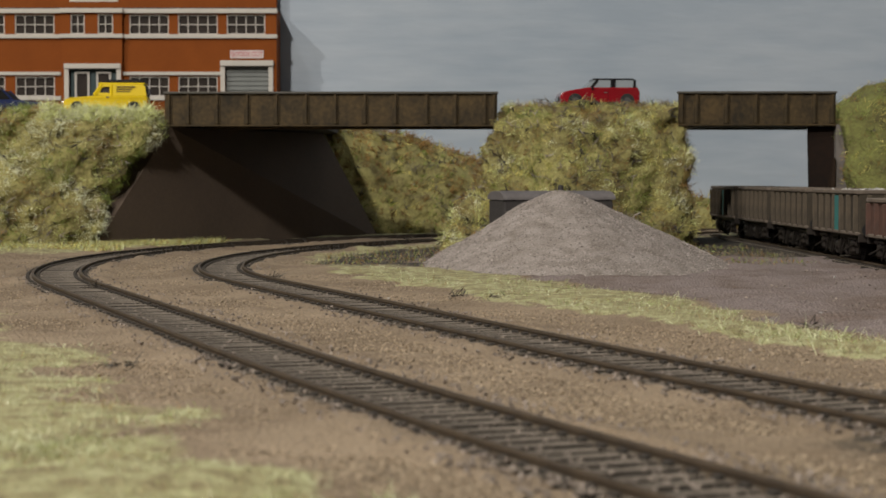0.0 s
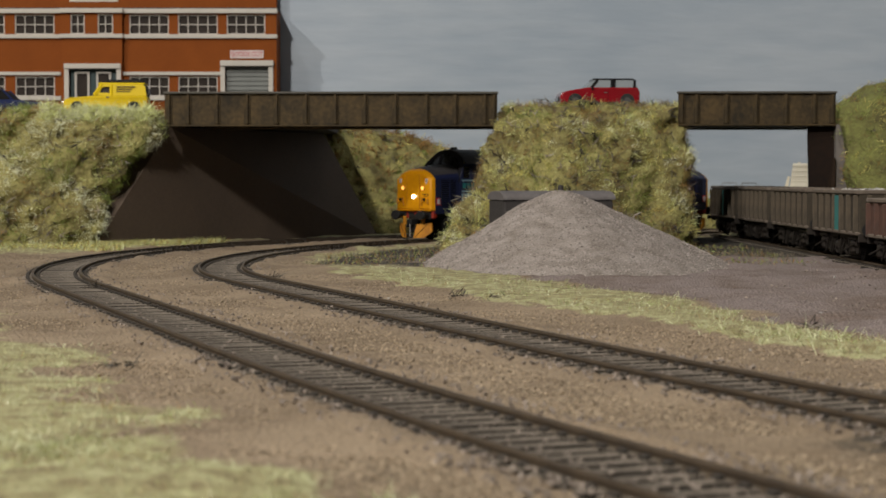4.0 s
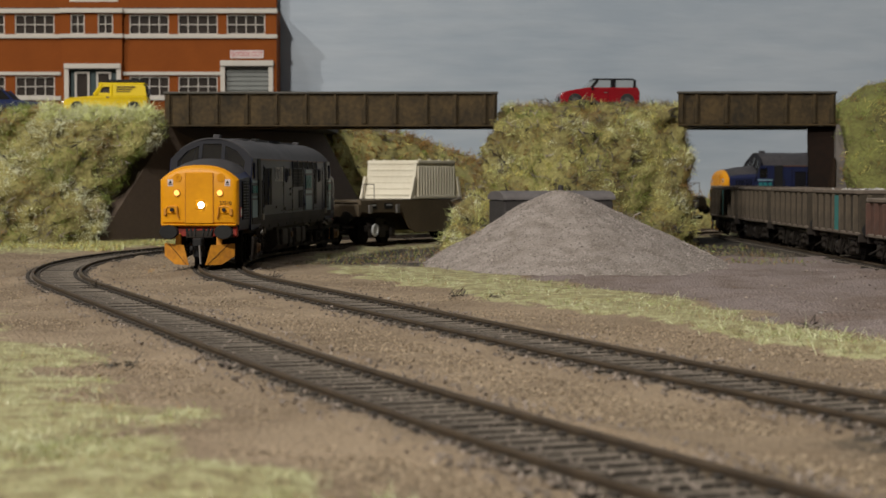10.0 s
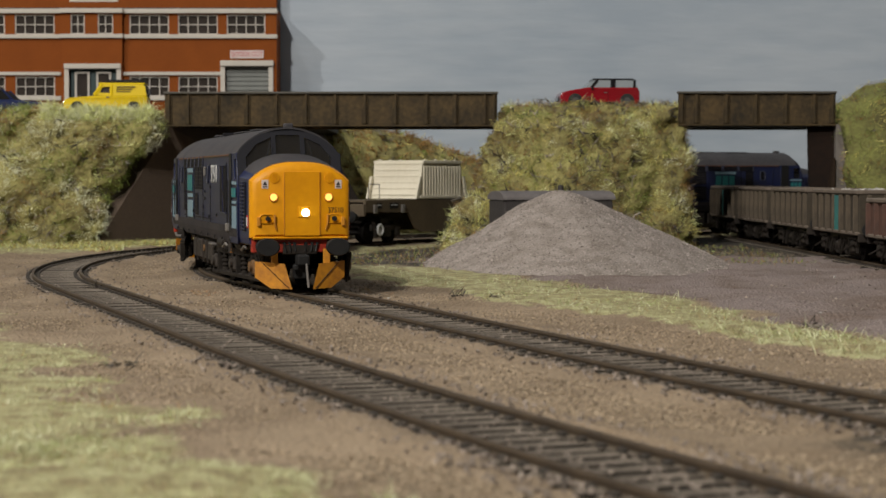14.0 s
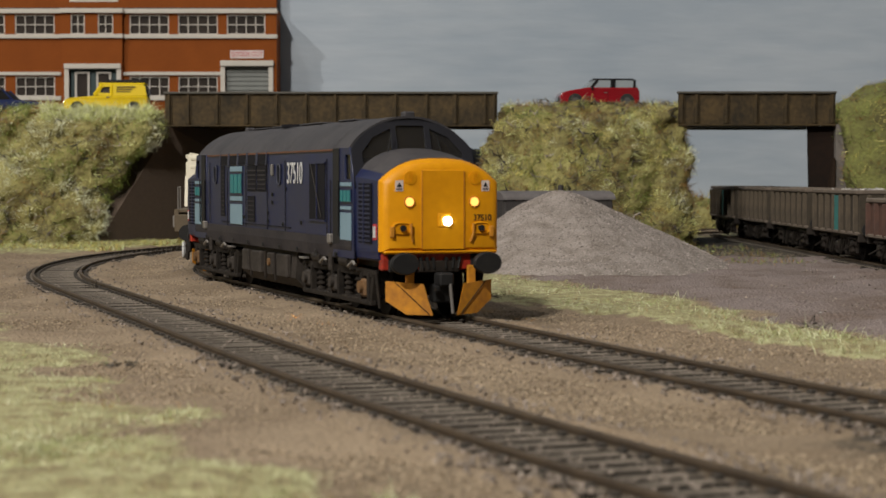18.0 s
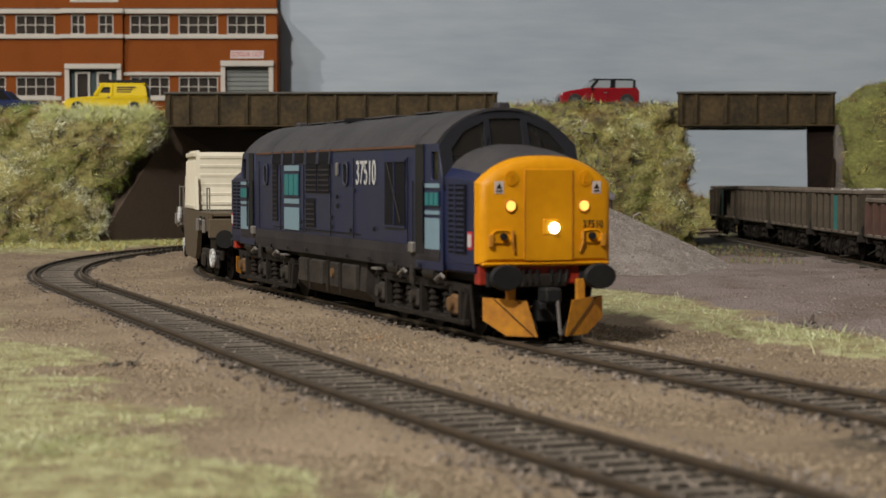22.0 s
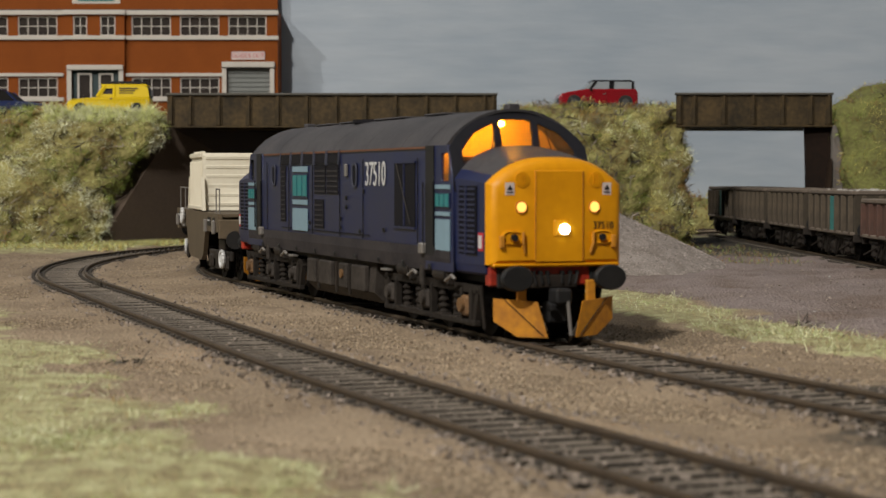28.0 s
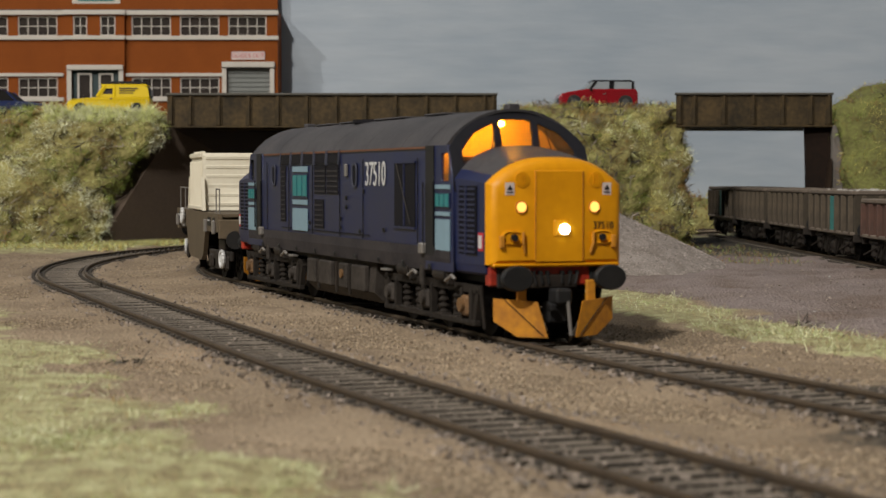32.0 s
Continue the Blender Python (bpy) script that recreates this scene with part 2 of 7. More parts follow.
M = {
    "ground": ground_material(),
    "sky": sky_board_material(),
    "plaster": material("room_plaster", (0.3, 0.29, 0.28), 0.9, scale=3, fine=80, amount=0.2),
    "carpet": material("room_carpet", (0.12, 0.11, 0.11), 0.95, scale=6, fine=300),
    "wood": material("baseboard_edge", (0.3, 0.2, 0.11), 0.7, scale=20, fine=300),
    "rail": material("weathered_rail", (0.085, 0.059, 0.036), 0.6, 0.1, (0.04, 0.029, 0.02), 120, 1500, 0.8, 0.3),
    "sleeper": material("sleeper_plastic", (0.026, 0.021, 0.017), 0.8, 0, (0.045, 0.036, 0.027), 90, 1600, 0.8, 0.3),
    "sleeper_top": material("pale_sleeper_top", (0.19, 0.158, 0.125), 0.8, 0, (0.07, 0.056, 0.043), 90, 1400, 0.85, 0.4),
    "chips": material("ballast_chips", (0.36, 0.285, 0.20), 0.9, 0, (0.23, 0.178, 0.122), 80, 1500, 0.7, 0.3, island=0.5),
    "heapchips": material("heap_chips", (0.37, 0.323, 0.297), 0.9, 0, (0.20, 0.170, 0.155), 80, 1500, 0.8, 0.3, island=0.5),
    "greychips": material("grey_ballast_chips", (0.26, 0.215, 0.18), 0.9, 0, (0.16, 0.13, 0.11), 80, 1500, 0.7, 0.3, island=0.4),
    "gravel": material("crushed_stone", (0.38, 0.332, 0.305), 0.92, 0, (0.19, 0.16, 0.135), 130, 1400, 0.95, 0.9, 0.0008),
    "turf": material("turf_mat", (0.36, 0.33, 0.12), 0.95, 0, (0.13, 0.105, 0.040), 55, 500, 0.95, 0.9, 0.0014),
    # east bank only: darker and greener than the other turf
    "turf_east": material("darker_green_turf", (0.19, 0.20, 0.055), 0.95, 0, (0.07, 0.058, 0.022), 55, 500, 0.95, 0.9, 0.0014),
    "fibre_green": material("grass_fibre_green", (0.30, 0.37, 0.08), 0.5, 0, (0.15, 0.18, 0.035), 30, 260, 0.9, 0, island=0.4),
    "verge_green": material("verge_fibre_green", (0.40, 0.450, 0.195), 0.6, 0, (0.26, 0.285, 0.115), 30, 260, 0.9, 0, island=0.35),
    "verge_pale": material("verge_fibre_pale", (0.65, 0.67, 0.44), 0.6, 0, (0.50, 0.52, 0.30), 30, 260, 0.9, 0, island=0.35),
    "verge_dry": material("verge_fibre_dry", (0.42, 0.34, 0.18), 0.6, 0, (0.25, 0.19, 0.09), 30, 260, 0.9, 0, island=0.35),
    "fibre_white": material("grass_fibre_bleached", (0.86, 0.86, 0.66), 0.5, 0, (0.74, 0.75, 0.48), 30, 260, 0.9, 0, island=0.3),
    "fibre_pale": material("grass_fibre_pale", (0.74, 0.77, 0.36), 0.5, 0, (0.55, 0.58, 0.22), 30, 260, 0.9, 0, island=0.4),
    "fibre_straw": material("grass_fibre_straw", (0.74, 0.66, 0.22), 0.5, 0, (0.52, 0.44, 0.11), 30, 260, 0.9, 0, island=0.4),
    "fibre_brown": material("dead_fibre_brown", (0.36, 0.20, 0.05), 0.6, 0, (0.16, 0.095, 0.035), 30, 260, 0.9, 0, island=0.4),
    "fibre_dark": material("dead_fibre_grey", (0.20, 0.175, 0.135), 0.7, 0, (0.08, 0.07, 0.055), 30, 260, 0.9, 0, island=0.4),
    "twig": material("dark_dead_twig", (0.050, 0.040, 0.032), 0.8, 0, (0.022, 0.018, 0.015), 60, 400, 0.9, 0, island=0.4),
    "twig_pale": material("grey_dead_twig", (0.34, 0.29, 0.25), 0.7, 0, (0.20, 0.165, 0.14), 60, 400, 0.9, 0, island=0.4),
    "fleck": material("white_glint_fleck", (0.85, 0.84, 0.78), 0.35, 0, (0.7, 0.7, 0.62), 60, 400, 0.5, 0),
    "abutment": material("brown_painted_card", (0.105, 0.074, 0.053), 0.85, 0, (0.070, 0.050, 0.038), 25, 500, 0.7, 0.2),
    # pier colour darkened for the shade that the mound throws on it
    "pier": material("shaded_pier_card", (0.011, 0.009, 0.008), 0.85, 0, (0.024, 0.014, 0.01), 25, 300, 0.8, 0.2, spec=0.1),
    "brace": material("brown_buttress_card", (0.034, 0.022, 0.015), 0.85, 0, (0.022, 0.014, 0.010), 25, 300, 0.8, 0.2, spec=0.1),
    "girder": material("rusty_girder_paint", (0.088, 0.058, 0.025), 0.7, 0, (0.026, 0.02, 0.012), 70, 420, 1.0, 0.3, spec=0.25),
    "girdercap": material("grey_girder_cap", (0.085, 0.078, 0.066), 0.7, 0, (0.07, 0.065, 0.055), 60, 500, 0.7, 0.2),
    "concrete": material("grey_render", (0.2, 0.18, 0.165), 0.9, 0, (0.12, 0.1, 0.09), 60, 600, 0.7, 0.3),
    "road": material("road_card", (0.09, 0.088, 0.085), 0.85, 0, None, 40, 700, 0.6, 0.3),
    "brick": material("printed_orange_brick", (0.235, 0.060, 0.007), 0.75, 0, (0.180, 0.044, 0.005), 60, 900, 0.6, 0.1, spec=0.2),
    "white": material("white_plastic_trim", (0.55, 0.51, 0.46), 0.6, 0, (0.43, 0.39, 0.345), 60, 600, 0.5, 0.05),
    "window_dark": material("dark_window_print", (0.024, 0.019, 0.017), 0.5, 0, (0.05, 0.037, 0.030), 60, 200, 0.6, 0, spec=0.12),
    "shutter": material("grey_roller_shutter", (0.2, 0.21, 0.2), 0.5, 0.2, (0.15, 0.155, 0.15), 60, 600, 0.5, 0.05),
    "teal_door": material("dark_teal_door", (0.022, 0.05, 0.055), 0.4),
    "red": material("sign_red", (0.45, 0.03, 0.04), 0.5, amount=0.2, bump=0),
    "signwhite": material("sign_pale", (0.62, 0.52, 0.5), 0.5, amount=0.2, bump=0),
    "van": material("blackened_timber", (0.05, 0.044, 0.043), 0.7, 0, (0.025, 0.022, 0.022), 90, 600, 0.8, 0.3),
    "vanroof": material("grey_van_roof", (0.155, 0.14, 0.14), 0.75, 0, (0.09, 0.08, 0.08), 80, 600, 0.7, 0.3),
    "yellow_car": material("yellow_enamel", (0.68, 0.49, 0.008), 0.5, 0, (0.6, 0.42, 0.008), 40, 300, 0.3, 0, spec=0.2),
    "red_car": material("red_enamel", (0.25, 0.008, 0.014), 0.2, 0, (0.19, 0.006, 0.011), 40, 300, 0.3, 0, coat=0.6),
    "blue_car": material("dark_blue_enamel", (0.012, 0.022, 0.085), 0.35, 0, (0.01, 0.015, 0.05), 40, 300, 0.3, 0, spec=0.3),
    "blackgloss": material("black_gloss", (0.012, 0.012, 0.014), 0.2, 0, None, 40, 300, 0.3, 0, coat=0.3),
    "paleglass": material("pale_car_glass", (0.25, 0.28, 0.30), 0.08, 0, (0.19, 0.21, 0.23), 50, 100, 0.5, 0),
    "carglass": material("smoked_car_glass", (0.06, 0.065, 0.07), 0.3, 0, (0.1, 0.1, 0.11), 50, 100, 0.5, 0),
    "chrome": material("bright_metal", (0.7, 0.7, 0.68), 0.2, 0.9, None, 60, 300, 0.3, 0),
    "hub": material("dull_grey_hub", (0.10, 0.10, 0.10), 0.5, 0.3, (0.05, 0.05, 0.05), 60, 300, 0.5, 0),
    "tyre": material("black_rubber", (0.02, 0.02, 0.02), 0.8),
    "blue": material("dark_blue_livery", (0.0110, 0.0165, 0.062), 0.42, 0, (0.0175, 0.0205, 0.048), 75, 600, 0.85, 0.06, spec=0.35),
    "bluerib": material("worn_blue_edge", (0.050, 0.054, 0.080), 0.5, 0, (0.030, 0.032, 0.050), 75, 600, 0.8, 0.05, spec=0.3),
    "bluedirty": material("soot_stained_blue", (0.046, 0.040, 0.041), 0.7, 0, (0.011, 0.010, 0.015), 70, 700, 0.8, 0.08, spec=0.25),
    "roof": material("dusty_roof_grey", (0.058, 0.053, 0.056), 0.65, 0, (0.018, 0.017, 0.022), 70, 600, 0.8, 0.1),
    "arch": material("dark_grey_cab_front", (0.014, 0.014, 0.019), 0.7, 0, (0.010, 0.010, 0.013), 60, 700, 0.6, 0.08, spec=0.2),
    "yellow": material("warning_yellow", (0.70, 0.30, 0.003), 0.42, 0, (0.56, 0.22, 0.003), 50, 500, 0.7, 0.04, spec=0.3),
    "plough": material("rust_streaked_orange", (0.62, 0.26, 0.012), 0.55, 0, (0.30, 0.11, 0.015), 110, 700, 0.85, 0.12),
    "buffer_red": material("buffer_beam_red", (0.42, 0.03, 0.012), 0.5, 0, (0.08, 0.01, 0.007), 160, 900, 0.8, 0.1),
    "under": material("oily_black_frame", (0.014, 0.0125, 0.012), 0.6, 0.1, (0.042, 0.032, 0.025), 140, 900, 0.7, 0.25, spec=0.2),
    "bogie": material("dusty_bogie_frame", (0.028, 0.023, 0.019), 0.75, 0, (0.011, 0.009, 0.008), 150, 900, 0.9, 0.25, spec=0.15),
    "tank": material("grey_fuel_tank", (0.058, 0.049, 0.043), 0.7, 0, (0.016, 0.013, 0.011), 80, 700, 0.9, 0.15, spec=0.2),
    "rustbox": material("ochre_axlebox", (0.17, 0.085, 0.03), 0.6, 0, (0.06, 0.036, 0.018), 160, 900, 0.8, 0.15),
    # near black, so the openings in the bogie frames look dark
    "wheel": material("matt_black_wheel", (0.006, 0.0055, 0.0055), 0.7, 0, (0.013, 0.011, 0.010), 140, 900, 0.7, 0.1, spec=0.1),
    "black": material("matt_black", (0.011, 0.011, 0.012), 0.6, 0, (0.02, 0.019, 0.018), 120, 800, 0.7, 0.1, spec=0.25),
    "grille": material("black_grille", (0.006, 0.006, 0.009), 0.7, 0, (0.012, 0.011, 0.013), 120, 800, 0.7, 0.1, spec=0.15),
    "paleblue": material("pale_blue_panel", (0.185, 0.285, 0.355), 0.5, 0, (0.15, 0.235, 0.29), 80, 500, 0.6, 0.03),
    "teal": material("teal_lettering", (0.02, 0.18, 0.19), 0.5, 0, (0.02, 0.13, 0.14), 80, 500, 0.6, 0.03),
    "offwhite": material("off_white_transfer", (0.55, 0.55, 0.55), 0.5, 0, (0.45, 0.45, 0.45), 80, 500, 0.6, 0),
    "metal": material("worn_steel", (0.22, 0.21, 0.2), 0.5, 0.5, (0.25, 0.22, 0.2), 100, 800, 0.7, 0.1),
    "orange_line": material("cantrail_orange", (0.15, 0.055, 0.025), 0.5, 0, (0.06, 0.03, 0.02), 100, 800, 0.7, 0),
    "cream": material("cream_flask_cover", (0.68, 0.635, 0.52), 0.5, 0, (0.58, 0.52, 0.40), 60, 500, 0.6, 0.06),
    "flatbed": material("olive_brown_wagon", (0.105, 0.077, 0.046), 0.65, 0, (0.07, 0.052, 0.033), 70, 700, 0.8, 0.15),
    "box_brown": material("weathered_brown_box", (0.052, 0.039, 0.024), 0.8, 0, (0.024, 0.018, 0.012), 60, 600, 0.85, 0.2),
    "box_rust": material("rust_red_box", (0.098, 0.046, 0.032), 0.75, 0, (0.06, 0.033, 0.025), 60, 600, 0.85, 0.2),
    "box_post": material("pale_box_post", (0.100, 0.076, 0.050), 0.8, 0, (0.055, 0.042, 0.030), 60, 600, 0.85, 0.2),
    "rim_rust": material("dusty_box_rim", (0.17, 0.135, 0.105), 0.8, 0, (0.09, 0.07, 0.055), 80, 600, 0.85, 0.2),
    "turquoise": material("faded_turquoise", (0.03, 0.20, 0.19), 0.65, 0, (0.03, 0.13, 0.13), 80, 600, 0.8, 0.15),
    "load": material("brown_aggregate", (0.16, 0.12, 0.09), 0.95, 0, (0.09, 0.065, 0.05), 300, 1600, 0.9, 0.9, 0.0008),
    "whitestone": material("white_stone_load", (0.5, 0.48, 0.45), 0.9, 0, (0.33, 0.31, 0.29), 200, 900, 0.8, 0.3, island=0.4),
    "lamp_amber": glow("marker_light_amber", (1.0, 0.47, 0.10), 1.7),
    "lamp_white": glow("headlight_white", (0.78, 0.90, 1.0), 9.0),
    "cab_bulb": glow("cab_bulb_amber", (1.0, 0.35, 0.012), 1700.0),
    "cab_inside": material("cab_cream_lining", (0.50, 0.38, 0.18), 0.8),
    "glass": glass("cab_glass", (0.75, 0.77, 0.78)),
}


# ---- mesh helpers ----
def box(bm, c, s, bevel=0.0, m=None):
    r = bmesh.ops.create_cube(bm, size=1.0)
    vs = r["verts"]
    t = (m or Matrix()) @ Matrix.Translation(c) @ Matrix.Diagonal((*s, 1))
    bmesh.ops.transform(bm, matrix=t, verts=vs)
    if bevel:
        es = list({e for v in vs for e in v.link_edges})
        bmesh.ops.bevel(bm, geom=es, offset=bevel, segments=1, affect="EDGES", profile=0.6)
    return bm


def tube(bm, a, b, r, n=10, r2=None):
    a, b = Vector(a), Vector(b)
    d = b - a
    m = Matrix.Translation((a + b) / 2) @ d.to_track_quat("Z", "Y").to_matrix().to_4x4()
    bmesh.ops.create_cone(bm, cap_ends=True, segments=n, radius1=r, radius2=r if r2 is None else r2, depth=d.length, matrix=m)
    return bm


def loft(bm, rings, cap=True, closed=True):
    rows = [[bm.verts.new(p) for p in ring] for ring in rings]
    n = len(rows[0])
    for a, b in zip(rows, rows[1:]):
        for i in range(n if closed else n - 1):
            j = (i + 1) % n
            bm.faces.new((a[i], a[j], b[j], b[i]))
    if cap and closed:
        bm.faces.new(rows[0][::-1])
        bm.faces.new(rows[-1])
    return bm


def prism(bm, pts, a, b):
    """pts in a plane; a and b map a 2D point to the two end places."""
    return loft(bm, [[a(*p) for p in pts], [b(*p) for p in pts]])


def finish(bm, name, mat, smooth=False, angle=35):
    bmesh.ops.recalc_face_normals(bm, faces=bm.faces)
    me = bpy.data.meshes.new(name)
    bm.to_mesh(me)
    bm.free()
    me.materials.append(mat)
    if smooth:
        for p in me.polygons:
            p.use_smooth = True
        me.set_sharp_from_angle(angle=radians(angle))
    return me


def part(name, bm, mat, parent, label="", smooth=False, at=None):
    ob = new(name, finish(bm, name, mat, smooth))
    ob.parent = parent
    if at is not None:
        ob.matrix_basis = at
    return tagged(ob, label)


def thing(name, m=None, **tags):
    ob = new(name)
    ob.empty_display_size = 0.01
    ob.matrix_basis = m or Matrix()
    return tagged(ob, **tags)


def solo(name, bm, mat, smooth=False, m=None, **tags):
    ob = new(name, finish(bm, name, mat, smooth))
    if m is not None:
        ob.matrix_basis = m
    return tagged(ob, **tags)


def words(text, size, mat, name, parent, m, depth=0.00008, width=1.0):
    """Raised letters in the built-in font, as a mesh part."""
    cu = bpy.data.curves.new(name, "FONT")
    cu.body, cu.size, cu.align_x, cu.align_y, cu.extrude = text, size, "CENTER", "CENTER", depth
    tmp = bpy.data.objects.new(name, cu)
    me = bpy.data.meshes.new_from_object(tmp)
    bpy.data.objects.remove(tmp)
    me.transform(Matrix.Diagonal((width, 1, 1, 1)))
    me.materials.clear()
    me.materials.append(mat)
    ob = new(name, me)
    ob.parent = parent
    ob.matrix_basis = m
    return ob


# ---- the plan ----
CURVE = Vector((0.378, 0.822))
R_IN, R_OUT = 0.470, 0.533
TURN = radians(19.3)
GROUND = -0.0022
FLOOR_Z, ROAD_Z = -0.95, 0.0735
BOARD_Y = 1.385


def veer(s):
    """How far the tracks have swung inwards from the straight, s past the end of the curve."""
    return 0.19 * max(0.0, s - 0.27) ** 2


def track_point(s, r):
    """A place on the centre line of the track of that radius and the way that it runs; s = 0 where the curve ends, growing towards the viewer."""
    if s >= 0:
        ahead = Vector((math.sin(TURN), -math.cos(TURN)))
        across = Vector((math.cos(TURN), math.sin(TURN)))
        way = (ahead + across * (0.38 * max(0.0, s - 0.27))).normalized()
        return CURVE - r * across + ahead * s + across * veer(s), way
    a = TURN + s / r
    return CURVE + r * Vector((-math.cos(a), -math.sin(a))), Vector((math.sin(a), -math.cos(a)))


def inside(x, y):
    """How far a place lies to the inner side of the inner track's centre line."""
    px, py = x - CURVE.x, y - CURVE.y
    along = px * math.sin(TURN) - py * math.cos(TURN)
    if along > 0:
        return R_IN - (-(px * math.cos(TURN)) - py * math.sin(TURN)) - veer(along)
    return R_IN - math.hypot(px, py)


def smooth01(v, a, b):
    t = min(max((v - a) / (b - a), 0.0), 1.0)
    return t * t * (3 - 2 * t)


def rough(x, y, z, k):
    return noise.noise(Vector((x * k, y * k, z * k)))


def sheet(name, mat, verts, faces, **tags):
    me = bpy.data.meshes.new(name)
    me.from_pydata(verts, [], faces)
    me.materials.append(mat)
    return tagged(new(name, me), **tags)


# ---- room and baseboard ----
def slab(name, lo, hi, mat, **tags):
    bm = box(bmesh.new(), [(a + b) / 2 for a, b in zip(lo, hi)], [b - a for a, b in zip(lo, hi)])
    return solo(name, bm, mat, **tags)


slab("floor", (-2.4, -2.4, FLOOR_Z - 0.05), (2.4, 2.2, FLOOR_Z), M["carpet"], kind="structure", label="dark carpeted room floor")
slab("ceiling", (-2.4, -2.4, 2.2), (2.4, 2.2, 2.25), M["plaster"], kind="structure", label="plain white room ceiling")
slab("wall_north", (-2.4, 2.1, FLOOR_Z), (2.4, 2.2, 2.2), M["plaster"], kind="structure", label="plain room wall behind the layout")
slab("wall_south", (-2.4, -2.4, FLOOR_Z), (2.4, -2.3, 2.2), M["plaster"], kind="structure", label="plain room wall")
slab("wall_west", (-2.4, -2.3, FLOOR_Z), (-2.3, 2.1, 2.2), M["plaster"], kind="structure", label="plain room wall")
slab("wall_east", (2.3, -2.3, FLOOR_Z), (2.4, 2.1, 2.2), M["plaster"], kind="structure", label="plain room wall")
slab("backdrop", (-1.1, BOARD_Y, -0.08), (1.2, BOARD_Y + 0.012, 0.62), M["sky"], kind="structure",
     label="board painted pale blue as a cloudy sky")
table = thing("baseboard_table", label="plain timber trestle under the model railway", category="table")
part("tabletop", box(bmesh.new(), (0.05, 0.72, -0.045), (2.3, 1.36, 0.05), 0.002), M["wood"], table)
for tx in (-1.0, 1.1):
    for ty in (0.1, 1.3):
        part("leg", box(bmesh.new(), (tx, ty, (FLOOR_Z - 0.07) / 2), (0.06, 0.06, -FLOOR_Z - 0.07), 0.002), M["wood"], table)


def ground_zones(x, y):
    """Weights of grass mat, yard dirt and dark ground: earth, track bed and near right corner."""
    k = inside(x, y)
    wob = 0.006 * rough(x, y, 8, 22) + 0.010 * rough(x, y, 0, 45) + 0.006 * rough(x, y, 3, 120)
    near = 0.012 + 0.034 * smooth01(0.98 - y, 0.0, 0.32)
    far = 0.072 + 0.030 * smooth01(0.9 - y, 0, 0.2) - 0.02 * smooth01(0.58 - y, 0, 0.1)
    g = smooth01(k + wob, near, near + 0.012) * (1 - smooth01(k + wob, far - 0.012, far + 0.006))
    bare = smooth01(k + wob, 0.022, 0.050) * smooth01(y + wob, 0.74, 0.84)
    g *= 1 - 0.8 * bare
    outer = k + (R_OUT - R_IN)
    g = max(g, 1 - smooth01(outer + 1.4 * wob + 0.004, -0.060, -0.018)) if y < 0.66 else g
    if y >= 0.66:
        g = max(g, (1 - smooth01(outer + wob, -0.055, -0.03)) * smooth01(y, 0.9, 0.97))
    yard = smooth01(k + wob, far - 0.004, far + 0.012) * (1 - smooth01(y + wob, 0.86, 0.95))
    dark_ground = max(0.8 * bare, smooth01(k + wob, 0.03, 0.07) * smooth01(y + wob, 0.80, 0.9))
    # ground turns darker towards the near right corner
    dark_ground = max(dark_ground, 0.85 * smooth01(x + wob, 0.03, 0.08) * (1 - smooth01(y + wob, 0.28, 0.4)) * (k < 0.05))
    # track bed coloured dark for the shade between the sleepers
    rails = max(1 - smooth01(abs(k), 0.0085, 0.0125), 1 - smooth01(abs(outer), 0.0085, 0.0125))
    return g * (1 - rails), yard * (1 - rails), max(dark_ground, rails)


def build_ground():
    nx, ny = 420, 430
    xs, ys = np.linspace(-0.62, 0.78, nx), 0.03 + (BOARD_Y - 0.032) * np.linspace(0, 1, ny) ** 1.35
    verts, zones = [], []
    for y in ys:
        for x in xs:
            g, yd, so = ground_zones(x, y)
            k = inside(x, y)
            near = min(abs(k), abs(k + R_OUT - R_IN))
            bed = 1 - smooth01(near, 0.0098, 0.0118)
            shoulder = smooth01(near, 0.0102, 0.0122) * (1 - smooth01(near, 0.014, 0.024))
            h = 0.0011 * rough(x, y, 0, 28) + 0.0007 * rough(x, y, 5, 160) + yd * (0.0016 * rough(x, y * 2, 2, 30) + 0.0012 * rough(x, y * 2.5, 6, 75) + 0.0005 * rough(x, y, 9, 260)) + 0.001 * g
            verts.append((x, y, GROUND + h * (1 - 0.85 * bed) - 0.0009 * bed + 0.0011 * shoulder))
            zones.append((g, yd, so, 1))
    faces = [(j * nx + i, j * nx + i + 1, (j + 1) * nx + i + 1, (j + 1) * nx + i) for j in range(ny - 1) for i in range(nx - 1)]
    ob = sheet("ground", M["ground"], verts, faces, kind="structure",
               label="scenic ground of sandy ballast, grass mat and grey yard dirt")
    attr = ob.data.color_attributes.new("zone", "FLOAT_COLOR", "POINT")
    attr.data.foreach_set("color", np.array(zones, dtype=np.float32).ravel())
    for p in ob.data.polygons:
        p.use_smooth = True
    return ob


build_ground()


